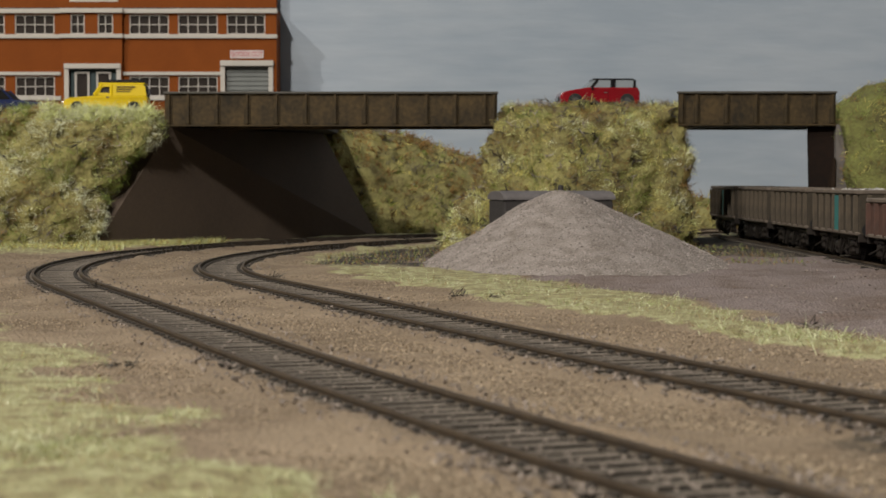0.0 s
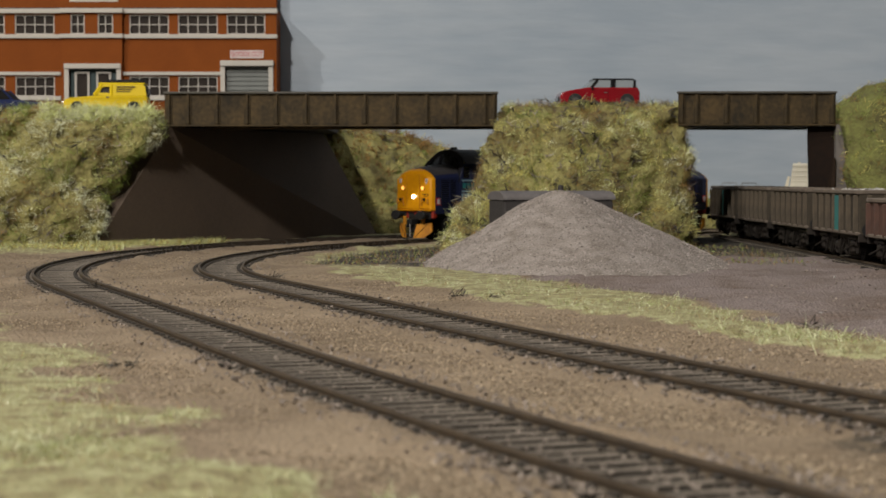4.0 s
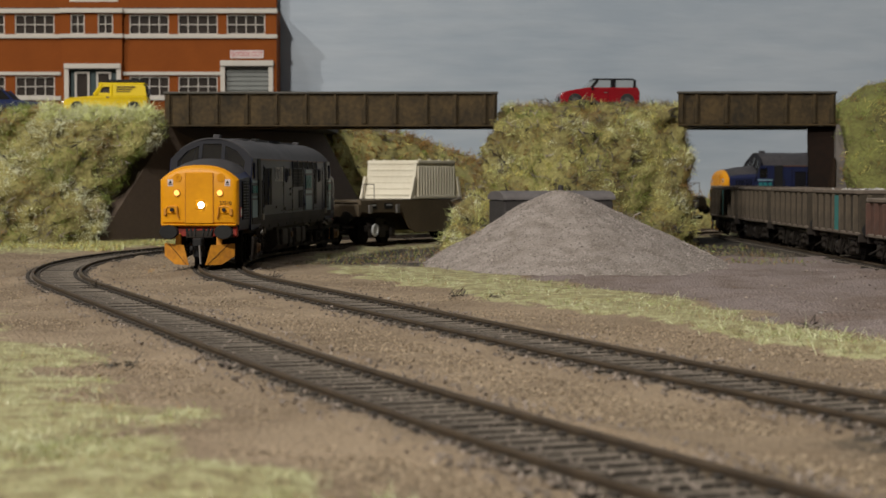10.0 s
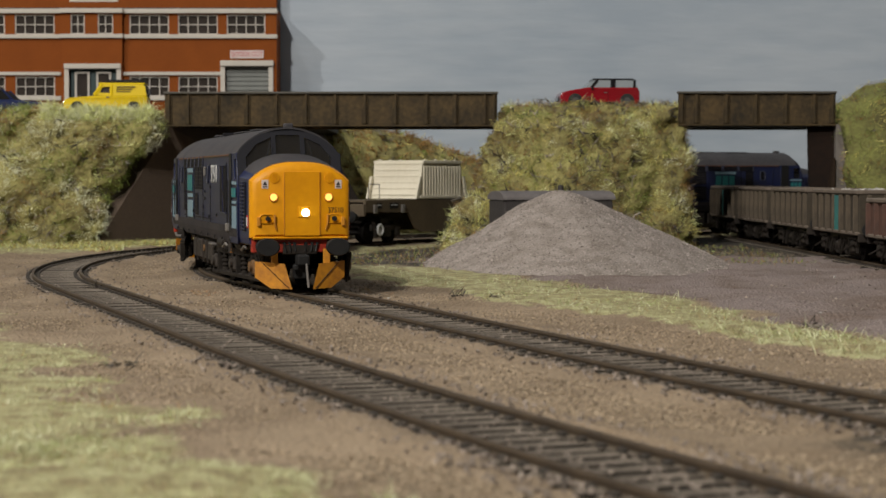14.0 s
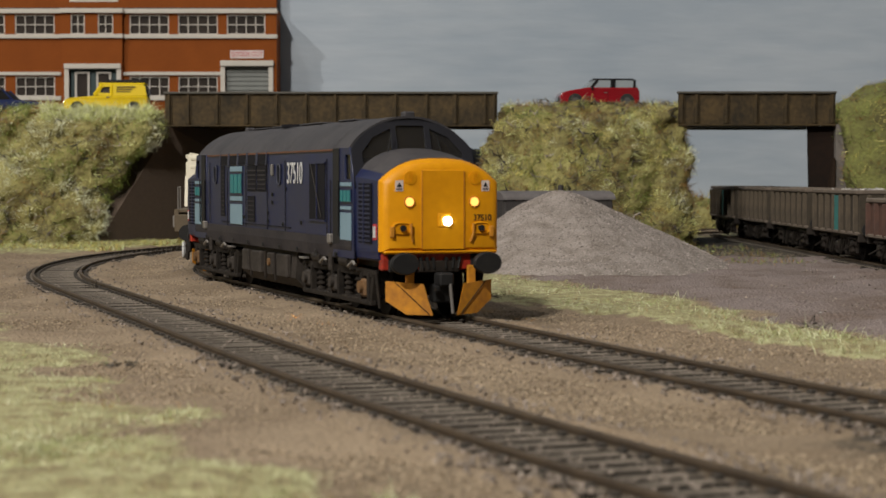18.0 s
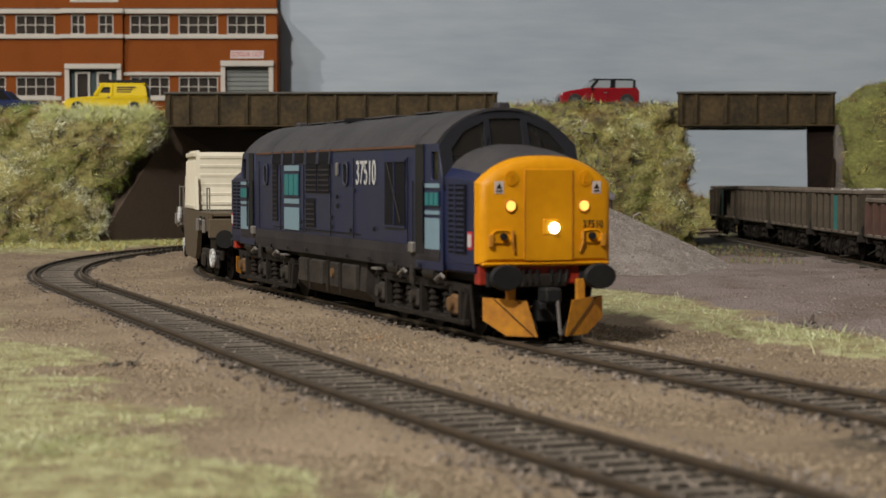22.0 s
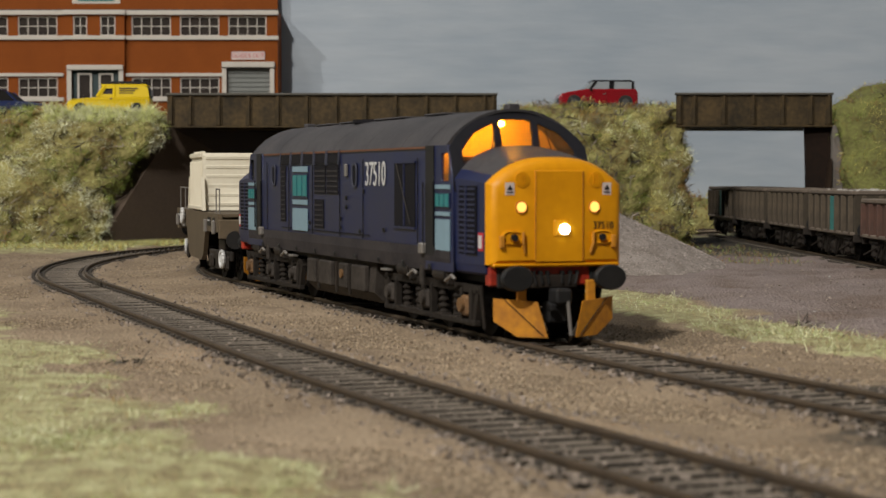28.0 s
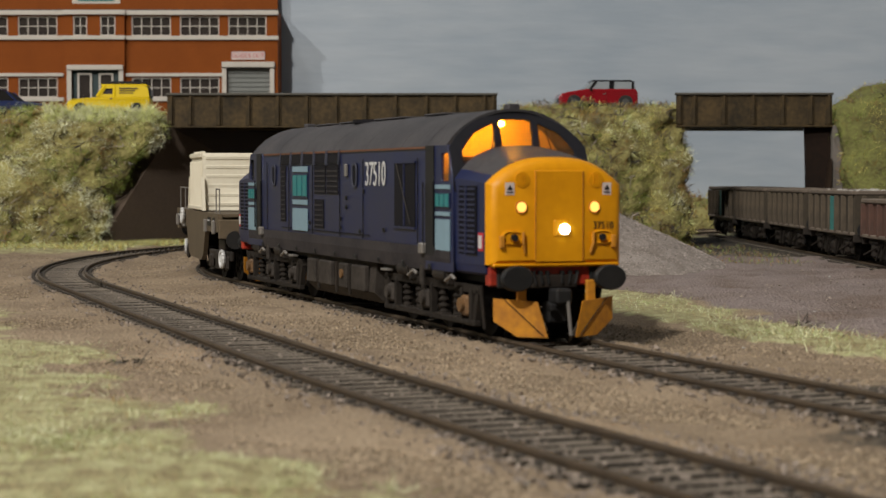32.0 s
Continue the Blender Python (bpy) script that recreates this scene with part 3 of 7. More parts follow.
# ---- track ----
def build_track(name, r, s0, s1, label, line=None, sleepers=True):
    """Two rails on plastic sleepers. line: a straight track as (start, end) in place of the curve."""
    def place(s):
        if line is None:
            return track_point(s, r)
        a, b = Vector(line[0]), Vector(line[1])
        w = (b - a).normalized()
        return a + w * s, w
    root = thing(name, label=label, category="railway track", kind="structure")
    head = [(-0.00045, 0.0), (0.00045, 0.0), (0.00055, -0.0006), (0.00022, -0.0009), (0.00022, -0.0014), (0.001, -0.0017),
            (0.001, -0.0021), (-0.001, -0.0021), (-0.001, -0.0017), (-0.00022, -0.0014), (-0.00022, -0.0009), (-0.00055, -0.0006)]
    n = int((s1 - s0) / 0.006)
    for side in (-1, 1):
        rings = []
        for i in range(n + 1):
            p, w = place(s0 + (s1 - s0) * i / n)
            nor = Vector((-w.y, w.x))
            rings.append([(p.x + nor.x * (side * 0.0087 + u), p.y + nor.y * (side * 0.0087 + u), v) for u, v in head])
        part("rail", loft(bmesh.new(), rings), M["rail"], root)
    if not sleepers:
        return root
    bm = box(bmesh.new(), (0, 0, -0.0022), (0.0027, 0.0246, 0.0016), 0.00015)
    for side in (-1, 1):
        for o in (-0.0019, 0.0019):
            box(bm, (0, side * 0.0087 + o, -0.0011), (0.0017, 0.0013, 0.0008), 0.0002)
    me = finish(bm, "sleeper", M["sleeper"])
    # pale tops on dark sides put the shade of the gaps into colour
    me.materials.append(M["sleeper_top"])
    for f in me.polygons:
        f.material_index = 1 if f.normal.z > 0.7 and f.center.z < -0.0012 else 0
    count = int((s1 - s0) / 0.0061)
    for i in range(count):
        p, w = place(s0 + 0.0061 * (i + 0.5))
        ob = new("sleeper", me)
        ob.parent = root
        ob.matrix_basis = pose(p.x, p.y, random.uniform(-1, 1) * 0.0001, 0, 0, math.degrees(math.atan2(w.y, w.x)) + random.uniform(-0.8, 0.8))
    return root


# ---- grass ----
class Fibres:
    """Collects short upright fibres and bits of foam as loose triangles, by material, for one patch."""

    def __init__(self, name, label):
        self.name, self.label, self.sets = name, label, {}

    def add(self, mat, p, way, length, width):
        way = way.normalized()
        side = way.cross(Vector((random.uniform(-1, 1), random.uniform(-1, 1), random.uniform(-1, 1)))).normalized() * (width / 2)
        bend = Vector((random.uniform(-1, 1), random.uniform(-1, 1), -0.35)) * (0.28 * length)
        mid = p + way * (0.55 * length) + bend * 0.35
        tip = p + way * length + bend
        self.sets.setdefault(mat, []).extend((p - side, p + side, mid + side * 0.8, mid - side * 0.8, tip))

    def build(self):
        for mat, vs in self.sets.items():
            n = len(vs) // 5
            faces = []
            for i in range(n):
                o = 5 * i
                faces += [(o, o + 1, o + 2, o + 3), (o + 3, o + 2, o + 4)]
            sheet(self.name, M[mat], [tuple(v) for v in vs], faces, kind="stuff", label=self.label, category="grass")


def scatter_on(ob, fib, count, length, width, choose, upright=0.5, limit=None, tuft=1, spread=0.0012):
    """Fibres on the faces of a mesh, spread by area. choose(p) gives a material name or None."""
    me = ob.data
    areas = np.array([p.area if limit is None or limit(p.center) else 0.0 for p in me.polygons])
    picks = np.random.choice(len(areas), count // tuft, p=areas / areas.sum())
    for k in picks:
        f = me.polygons[int(k)]
        vs = [me.vertices[i].co for i in f.vertices]
        a, b = random.random(), random.random()
        if a + b > 1:
            a, b = 1 - a, 1 - b
        q = random.randrange(2) if len(vs) == 4 else 0
        t = (vs[0], vs[1], vs[2]) if q == 0 else (vs[0], vs[2], vs[3])
        p = t[0] + (t[1] - t[0]) * a + (t[2] - t[0]) * b
        if limit and not limit(p):
            continue
        mat = choose(p)
        if mat:
            lean = f.normal * (1 - upright) + Vector((0, 0, upright)) + Vector((random.gauss(0, 0.45), random.gauss(0, 0.3), random.gauss(0, 0.35)))
            size = length * random.uniform(0.6, 1.35)
            for _ in range(tuft):
                way = lean + Vector((random.gauss(0, 0.45), random.gauss(0, 0.45), random.gauss(0, 0.4)))
                q = p - f.normal * 0.0006 + Vector((random.gauss(0, 1), random.gauss(0, 0.4), random.gauss(0, 1))) * (spread if tuft > 1 else 0)
                fib.add(mat, q, way, size * random.uniform(0.6, 1.3), width * random.uniform(0.6, 1.3))


def bank_palette(p):
    a = 1.6 * rough(p.x, p.y, p.z, 50) + 1.2 * rough(p.x, p.y, p.z, 150) + random.uniform(-0.3, 0.3)
    b = 1.6 * rough(p.x + 3, p.y, p.z, 80) + random.uniform(-0.25, 0.25)
    if b > 0.17:
        return "fibre_brown" if random.random() < 0.6 else "fibre_dark"
    if a > 0.72 - 0.3 * (p.x < -0.15):
        return "fibre_white"
    if a > 0.12:
        return "fibre_pale"
    return "fibre_straw" if a > -0.3 else "fibre_green"


def heap(name, levels, mat, bumpy, **tags):
    """A soft mass lofted through plan outlines: levels of (z, [(x, y), ...]) with equal counts; each side is cut fine and roughened."""
    fine = []
    for z, pts in levels:
        ring = []
        for (ax, ay), (bx, by) in zip(pts, pts[1:] + pts[:1]):
            n = max(2, int(28 * 1))
            for i in range(n):
                ring.append((ax + (bx - ax) * i / n, ay + (by - ay) * i / n, z))
        fine.append(ring)
    rows = []
    for a, b in zip(fine, fine[1:]):
        for j in range(7):
            t = j / 7
            rows.append([tuple(u + (v - u) * t for u, v in zip(p, q)) for p, q in zip(a, b)])
    rows.append(fine[-1])
    c = Vector((sum(p[0] for p in fine[-1]) / len(fine[-1]), sum(p[1] for p in fine[-1]) / len(fine[-1]), 0))
    out = []
    for ring in rows:
        new_ring = []
        for x, y, z in ring:
            d = Vector((x - c.x, y - c.y, 0)).normalized()
            k = bumpy * (1.1 * rough(x, y, z, 50) + 1.0 * rough(x, y, z, 170) + 0.6 * rough(x, y, z, 420))
            up = bumpy * 0.5 * rough(x, y, z + 4, 90) if z > 0.005 else 0
            new_ring.append((x + d.x * k, y + d.y * k, z + up))
        out.append(new_ring)
    verts = [p for r in out for p in r]
    n = len(out[0])
    faces = [(a * n + i, a * n + (i + 1) % n, (a + 1) * n + (i + 1) % n, (a + 1) * n + i) for a in range(len(out) - 1) for i in range(n)]
    top = len(verts)
    verts.append((c.x, c.y, out[-1][0][2] + 0.001))
    base = (len(out) - 1) * n
    faces += [(base + i, base + (i + 1) % n, top) for i in range(n)]
    ob = sheet(name, mat, verts, faces, **tags)
    for p in ob.data.polygons:
        p.use_smooth = True
    return ob


# ---- embankments ----
mound = heap("embankment_centre", [
    (GROUND - 0.002, [(-0.004, 0.975), (0.045, 0.985), (0.135, 1.035), (0.136, 1.115), (0.095, 1.125), (0.045, 1.07)]),
    (0.018, [(0.010, 1.01), (0.048, 1.01), (0.1325, 1.045), (0.1345, 1.115), (0.095, 1.125), (0.045, 1.08)]),
    (0.045, [(0.021, 1.035), (0.055, 1.032), (0.1325, 1.053), (0.1340, 1.115), (0.095, 1.125), (0.045, 1.09)]),
    (0.067, [(0.029, 1.052), (0.06, 1.048), (0.1340, 1.06), (0.1345, 1.115), (0.095, 1.125), (0.05, 1.095)]),
    (0.0745, [(0.036, 1.062), (0.06, 1.06), (0.1325, 1.064), (0.133, 1.11), (0.095, 1.118), (0.055, 1.10)]),
], M["turf"], 0.0058, label="steep grassy road embankment between two bridges", category="embankment", kind="structure")

left_bank = heap("embankment_west", [
    (GROUND - 0.002, [(-0.62, 0.93), (-0.30, 0.975), (-0.190, 1.030), (-0.196, 1.06), (-0.21, 1.30), (-0.62, 1.33)]),
    (0.014, [(-0.62, 0.955), (-0.30, 0.995), (-0.186, 1.036), (-0.193, 1.065), (-0.21, 1.30), (-0.62, 1.33)]),
    (0.045, [(-0.62, 0.985), (-0.30, 1.02), (-0.1685, 1.048), (-0.179, 1.07), (-0.20, 1.30), (-0.62, 1.33)]),
    (0.064, [(-0.62, 1.005), (-0.30, 1.032), (-0.1540, 1.056), (-0.163, 1.075), (-0.20, 1.30), (-0.62, 1.33)]),
    (0.0715, [(-0.62, 1.03), (-0.30, 1.052), (-0.1580, 1.064), (-0.160, 1.08), (-0.20, 1.30), (-0.62, 1.33)]),
], M["turf"], 0.0075, label="grassy embankment carrying the road past the factory", category="embankment", kind="structure")

right_bank = heap("embankment_east", [
    (GROUND - 0.002, [(0.222, 1.02), (0.30, 0.98), (0.70, 0.93), (0.70, 1.18), (0.30, 1.18), (0.2245, 1.12)]),
    (0.03, [(0.221, 1.035), (0.30, 1.0), (0.70, 0.95), (0.70, 1.18), (0.30, 1.18), (0.2235, 1.12)]),
    (0.062, [(0.2195, 1.05), (0.30, 1.02), (0.70, 0.97), (0.70, 1.17), (0.30, 1.17), (0.222, 1.11)]),
    (0.076, [(0.2215, 1.062), (0.30, 1.03), (0.70, 0.98), (0.70, 1.16), (0.30, 1.16), (0.225, 1.10)]),
    (0.088, [(0.258, 1.072), (0.32, 1.045), (0.70, 1.0), (0.70, 1.15), (0.30, 1.15), (0.24, 1.09)]),
], M["turf_east"], 0.0030, label="grassy embankment beyond the narrow bridge", category="embankment", kind="structure")

back_bank = heap("embankment_back", [
    (GROUND - 0.002, [(-0.075, 1.235), (-0.045, 1.238), (0.06, 1.29), (0.30, 1.366), (0.30, 1.380), (-0.075, 1.380)]),
    (0.012, [(-0.078, 1.24), (-0.052, 1.25), (0.05, 1.305), (0.29, 1.370), (0.29, 1.380), (-0.078, 1.380)]),
    (0.030, [(-0.084, 1.245), (-0.062, 1.265), (0.022, 1.315), (0.06, 1.355), (0.06, 1.375), (-0.084, 1.375)]),
    (0.050, [(-0.09, 1.25), (-0.07, 1.275), (-0.002, 1.325), (0.015, 1.36), (0.015, 1.375), (-0.09, 1.375)]),
    (0.066, [(-0.098, 1.26), (-0.078, 1.285), (-0.045, 1.33), (-0.03, 1.36), (-0.03, 1.375), (-0.098, 1.375)]),
], M["turf"], 0.0060, label="bushy brown-green bank against the painted sky", category="embankment", kind="structure")

# unseen block, added to stop light passing between bank and deck
slab("light_block", (-0.215, 1.0755, 0.0545), (-0.1545, 1.1195, 0.0690), M["concrete"], kind="structure", label="concrete bridge approach hidden in the bank")
# the plateau on which the factory stands
slab("factory_yard", (-0.62, 1.121, 0.0645), (-0.0705, BOARD_Y - 0.0005, 0.0705), M["road"], kind="structure", label="grey factory yard on the embankment")

def west_palette(p):
    u = p.x + 0.209 - (p.z - 0.069) * 0.8 + 0.004 * rough(p.x, p.y, p.z, 90)
    if u < -0.012 and p.z > 0.03 and random.random() < 0.85:
        return "fibre_green" if rough(p.x, p.y, p.z, 70) < 0.25 else "fibre_brown"
    if math.hypot(p.x + 0.207, p.z - 0.041) < 0.010 and random.random() < 0.8:
        return "fibre_green"
    if math.hypot(p.x + 0.187, (p.z - 0.054) * 0.8) < 0.009 and random.random() < 0.7:
        return "fibre_brown" if random.random() < 0.6 else "fibre_dark"
    if abs(u) < 0.012 and random.random() < 0.75:
        return "fibre_white"
    a = 1.9 * rough(p.x, p.y, p.z, 45) + 0.9 * rough(p.x, p.y, p.z, 140) + random.uniform(-0.2, 0.2)
    b = 1.5 * rough(p.x + 3, p.y, p.z, 60) + random.uniform(-0.2, 0.2)
    if b > 0.40:
        return "fibre_brown" if random.random() < 0.5 else "fibre_dark"
    return "fibre_white" if a > 0.06 else ("fibre_pale" if a > -0.3 else "fibre_green")


def east_palette(p):
    a = 1.4 * rough(p.x, p.y, p.z, 60) + random.uniform(-0.4, 0.4)
    return "fibre_green" if a > -0.05 else ("fibre_brown" if a > -0.35 else ("fibre_dark" if a > -0.5 else "fibre_straw"))


bank_grass = Fibres("embankment_grass", "straw, pale green and brown static grass and foam clumps")
for bank, count, lim in ((mound, 66000, lambda p: p.y < 1.10), (left_bank, 84000, lambda p: p.y < 1.09 and p.x > -0.33),
                         (right_bank, 22000, lambda p: p.x < 0.36 and p.y < 1.12)):
    scatter_on(bank, bank_grass, count, 0.0032, 0.00019, west_palette if bank is left_bank else (east_palette if bank is right_bank else bank_palette), 0.35, lim, 9)
scatter_on(left_bank, bank_grass, 6000, 0.0058, 0.00022, lambda p: "fibre_pale" if random.random() < 0.7 else "fibre_white", 0.8,
           lambda p: -0.222 < p.x < -0.16 and p.z > 0.066 and p.y < 1.066, 12)
bank_grass.build()


def back_palette(p):
    a = rough(p.x, p.y, p.z, 40) + random.uniform(-0.5, 0.5)
    return "fibre_brown" if a > -0.05 else ("fibre_straw" if a > -0.2 else ("fibre_green" if a > -0.45 else "fibre_dark"))


hill_grass = Fibres("bush_foliage", "brown and olive foam foliage on the far bank")
scatter_on(back_bank, hill_grass, 22000, 0.0045, 0.00045, back_palette, 0.3, lambda p: p.y < 1.375, 14, 0.0016)
hill_grass.build()

# twigs and dead stems on the banks, with white flecks painted as glints
twigs = Fibres("twigs", "dark and grey dead twigs lying on the banks")


def sprigs(ob, count, length, limit, patchy):
    """Small tangles of crooked twigs on the faces of a bank, thicker where the noise says so."""
    me = ob.data
    areas = np.array([f.area if limit(f.center) else 0.0 for f in me.polygons])
    for k in np.random.choice(len(areas), count, p=areas / areas.sum()):
        f = me.polygons[int(k)]
        if rough(f.center.x, f.center.y, f.center.z, 60) < random.uniform(-0.5, 0.35) * patchy:
            continue
        mat = random.choice(("twig", "twig", "twig_pale", "fibre_dark"))
        at = f.center + f.normal * random.uniform(0.0012, 0.0030) + Vector((random.uniform(-1, 1), 0, random.uniform(-1, 1))) * 0.0014
        for _ in range(random.randrange(2, 5)):
            way = Vector((random.gauss(0, 1), random.gauss(-0.3, 0.4), random.gauss(0.1, 0.9)))
            twigs.add(mat, at, way, length * random.uniform(0.4, 1.2), 0.00052 * random.uniform(0.6, 1.5))


sprigs(mound, 700, 0.0054, lambda p: p.y < 1.08, 1.0)
sprigs(left_bank, 480, 0.0056, lambda p: p.y < 1.08 and p.x > -0.30, 1.0)
sprigs(right_bank, 90, 0.0040, lambda p: p.y < 1.08 and p.x < 0.34, 1.0)
sprigs(back_bank, 160, 0.0040, lambda p: p.y < 1.37 and p.x < 0.05, 1.0)
# tiny white triangles that paint the glints on the grass
for bank, count in ((mound, 420), (left_bank, 420)):
    scatter_on(bank, twigs, count, 0.0012, 0.0007, lambda p: "fleck", 0.2, lambda p: p.y < 1.08 and p.x > -0.30)
for _ in range(60):
    q = Vector((0.0805 + random.gauss(0, 0.005), 1.072 + random.gauss(0, 0.003), ROAD_Z + 0.002 + random.uniform(0, 0.003)))
    twigs.add("fibre_straw" if random.random() < 0.5 else "fibre_dark", q, Vector((random.gauss(0, 1), random.gauss(0, 0.6), random.gauss(0.3, 0.4))), 0.006, 0.0005)
twigs.build()


# ---- abutments ----
def leaning_wall(name, corners, push, mat, label):
    """A wall through four corners, low near, low far, high far, high near, thickened along push."""
    bm = bmesh.new()
    a = [Vector(c) for c in corners]
    loft(bm, [a, [c + Vector(push) for c in a]])
    return solo(name, bm, mat, kind="structure", label=label)


leaning_wall("abutment_west", [(-0.1885, 1.0275, GROUND - 0.003), (-0.0405, 1.236, GROUND - 0.003), (-0.077, 1.238, 0.0635), (-0.153, 1.078, 0.0635)],
             (-0.05, 0.035, 0), M["abutment"], "dark brown sloping bridge abutment beside the curve")
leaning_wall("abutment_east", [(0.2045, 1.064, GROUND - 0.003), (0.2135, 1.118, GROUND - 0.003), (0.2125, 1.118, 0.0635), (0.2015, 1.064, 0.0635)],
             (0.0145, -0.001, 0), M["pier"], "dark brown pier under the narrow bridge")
slab("wing_wall", (0.2165, 1.058, GROUND - 0.003), (0.2225, 1.12, 0.0645), M["concrete"], kind="structure", label="grey rendered edge of the pier")
leaning_wall("abutment_centre", [(0.1375, 1.06, GROUND - 0.003), (0.1385, 1.118, GROUND - 0.003), (0.134, 1.118, 0.0635), (0.133, 1.06, 0.0635)],
             (-0.004, 0, 0), M["abutment"], "dark brown abutment hidden by grass")


# ---- bridges ----
def bridge(name, x0, x1, y, z0, z1, ribs, depth, label):
    root = thing(name, label=label, category="bridge")
    h = z1 - z0
    part("deck", box(bmesh.new(), ((x0 + x1) / 2, y + depth / 2 + 0.001, ROAD_Z - 0.006), (x1 - x0 - 0.001, depth, 0.006), 0.0003), M["road"], root)
    for yy, x0 in ((y, x0), (y + depth, x0 + 0.014)):
        part("web_plate", box(bmesh.new(), ((x0 + x1) / 2, yy, (z0 + z1) / 2), (x1 - x0, 0.0016, h - 0.002), 0.0002), M["girder"], root)
        part("top_flange", box(bmesh.new(), ((x0 + x1) / 2, yy, z1 - 0.0006), (x1 - x0 + 0.001, 0.0052, 0.0013), 0.0003), M["girdercap"], root)
        part("bottom_flange", box(bmesh.new(), ((x0 + x1) / 2, yy, z0 + 0.0005), (x1 - x0, 0.0048, 0.0011), 0.0003), M["girder"], root)
        bm = box(bmesh.new(), (0, 0, 0), (0.0013, 0.0052, h - 0.003), 0.0002)
        box(bm, (0, 0, 0), (0.0036, 0.0023, h - 0.003), 0.0002)
        me = finish(bm, "stiffener", M["girder"])
        for rx in ribs:
            if rx < x0:
                continue
            ob = new("stiffener", me)
            ob.parent = root
            ob.matrix_basis = pose(rx, yy, (z0 + z1) / 2)
    return root


GY = 1.06
gx = lambda px: (px - 784) / 3400 * GY
road_bridge = bridge("road_bridge", gx(292), gx(880), GY, 0.0632, 0.0824, [gx(p) for p in (300, 334, 385, 438, 490, 542, 594, 646, 700, 755, 806, 858, 874)], 0.058,
       "rusty brown plate-girder road bridge with riveted stiffeners")
bridge("narrow_bridge", gx(1200), gx(1478), GY, 0.0636, 0.0826, [gx(p) for p in (1206, 1232, 1285, 1337, 1390, 1440, 1472)], 0.085,
       "short brown plate-girder road bridge")


part("girder_end", box(bmesh.new(), ((gx(881) + gx(905)) / 2, GY + 0.0015, 0.0675), (gx(905) - gx(881), 0.0030, 0.0076), 0.0004), M["girder"], road_bridge, "low end piece running into the bank")
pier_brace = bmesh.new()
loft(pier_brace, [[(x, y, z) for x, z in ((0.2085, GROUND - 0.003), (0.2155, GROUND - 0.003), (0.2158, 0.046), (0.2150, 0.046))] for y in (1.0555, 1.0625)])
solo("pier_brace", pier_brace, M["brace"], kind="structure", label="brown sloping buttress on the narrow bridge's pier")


# ---- factory, in low relief against the sky board ----
FY = 1.352
fx = lambda px: (px - 784) / 3400 * FY
fz = lambda py: 0.0353 + (314 - py) / 3400 * FY


def wall_with_holes(bm, x0, x1, z0, z1, y0, y1, holes):
    """Boxes that fill a wall round its holes, given as (x0, x1, z0, z1)."""
    xs = sorted({x0, x1, *(v for h in holes for v in h[:2])})
    zs = sorted({z0, z1, *(v for h in holes for v in h[2:])})
    for za, zb in zip(zs, zs[1:]):
        run = None
        for xa, xb in zip(xs, xs[1:]):
            c = ((xa + xb) / 2, (za + zb) / 2)
            hole = any(h[0] < c[0] < h[1] and h[2] < c[1] < h[3] for h in holes)
            if hole:
                if run is not None:
                    box(bm, ((run + xa) / 2, (y0 + y1) / 2, c[1]), (xa - run, y1 - y0, zb - za))
                run = None
            elif run is None:
                run = xa
        if run is not None:
            box(bm, ((run + x1) / 2, (y0 + y1) / 2, (za + zb) / 2), (x1 - run, y1 - y0, zb - za))
    return bm


def window_part(root, x0, x1, z0, z1, y, cols, rows):
    w, h = x1 - x0, z1 - z0
    t = 0.0008
    win = part("window", wall_with_holes(bmesh.new(), x0, x1, z0, z1, y - 0.0006, y + 0.0006, [(x0 + t, x1 - t, z0 + t, z1 - t)]), M["white"], root, "white-barred factory window")
    for i in range(1, cols):
        part("glazing_bar", box(bmesh.new(), (x0 + w * i / cols, y + 0.0001, (z0 + z1) / 2), (0.0006, 0.0009, h - 2 * t)), M["white"], win)
    for j in range(1, rows):
        part("glazing_bar", box(bmesh.new(), ((x0 + x1) / 2, y + 0.0002, z0 + h * j / rows), (w - 2 * t, 0.0008, 0.0006)), M["white"], win)
    part("pane", box(bmesh.new(), ((x0 + x1) / 2, y + 0.0012, (z0 + z1) / 2), (w, 0.0004, h)), M["window_dark"], win)
    return win


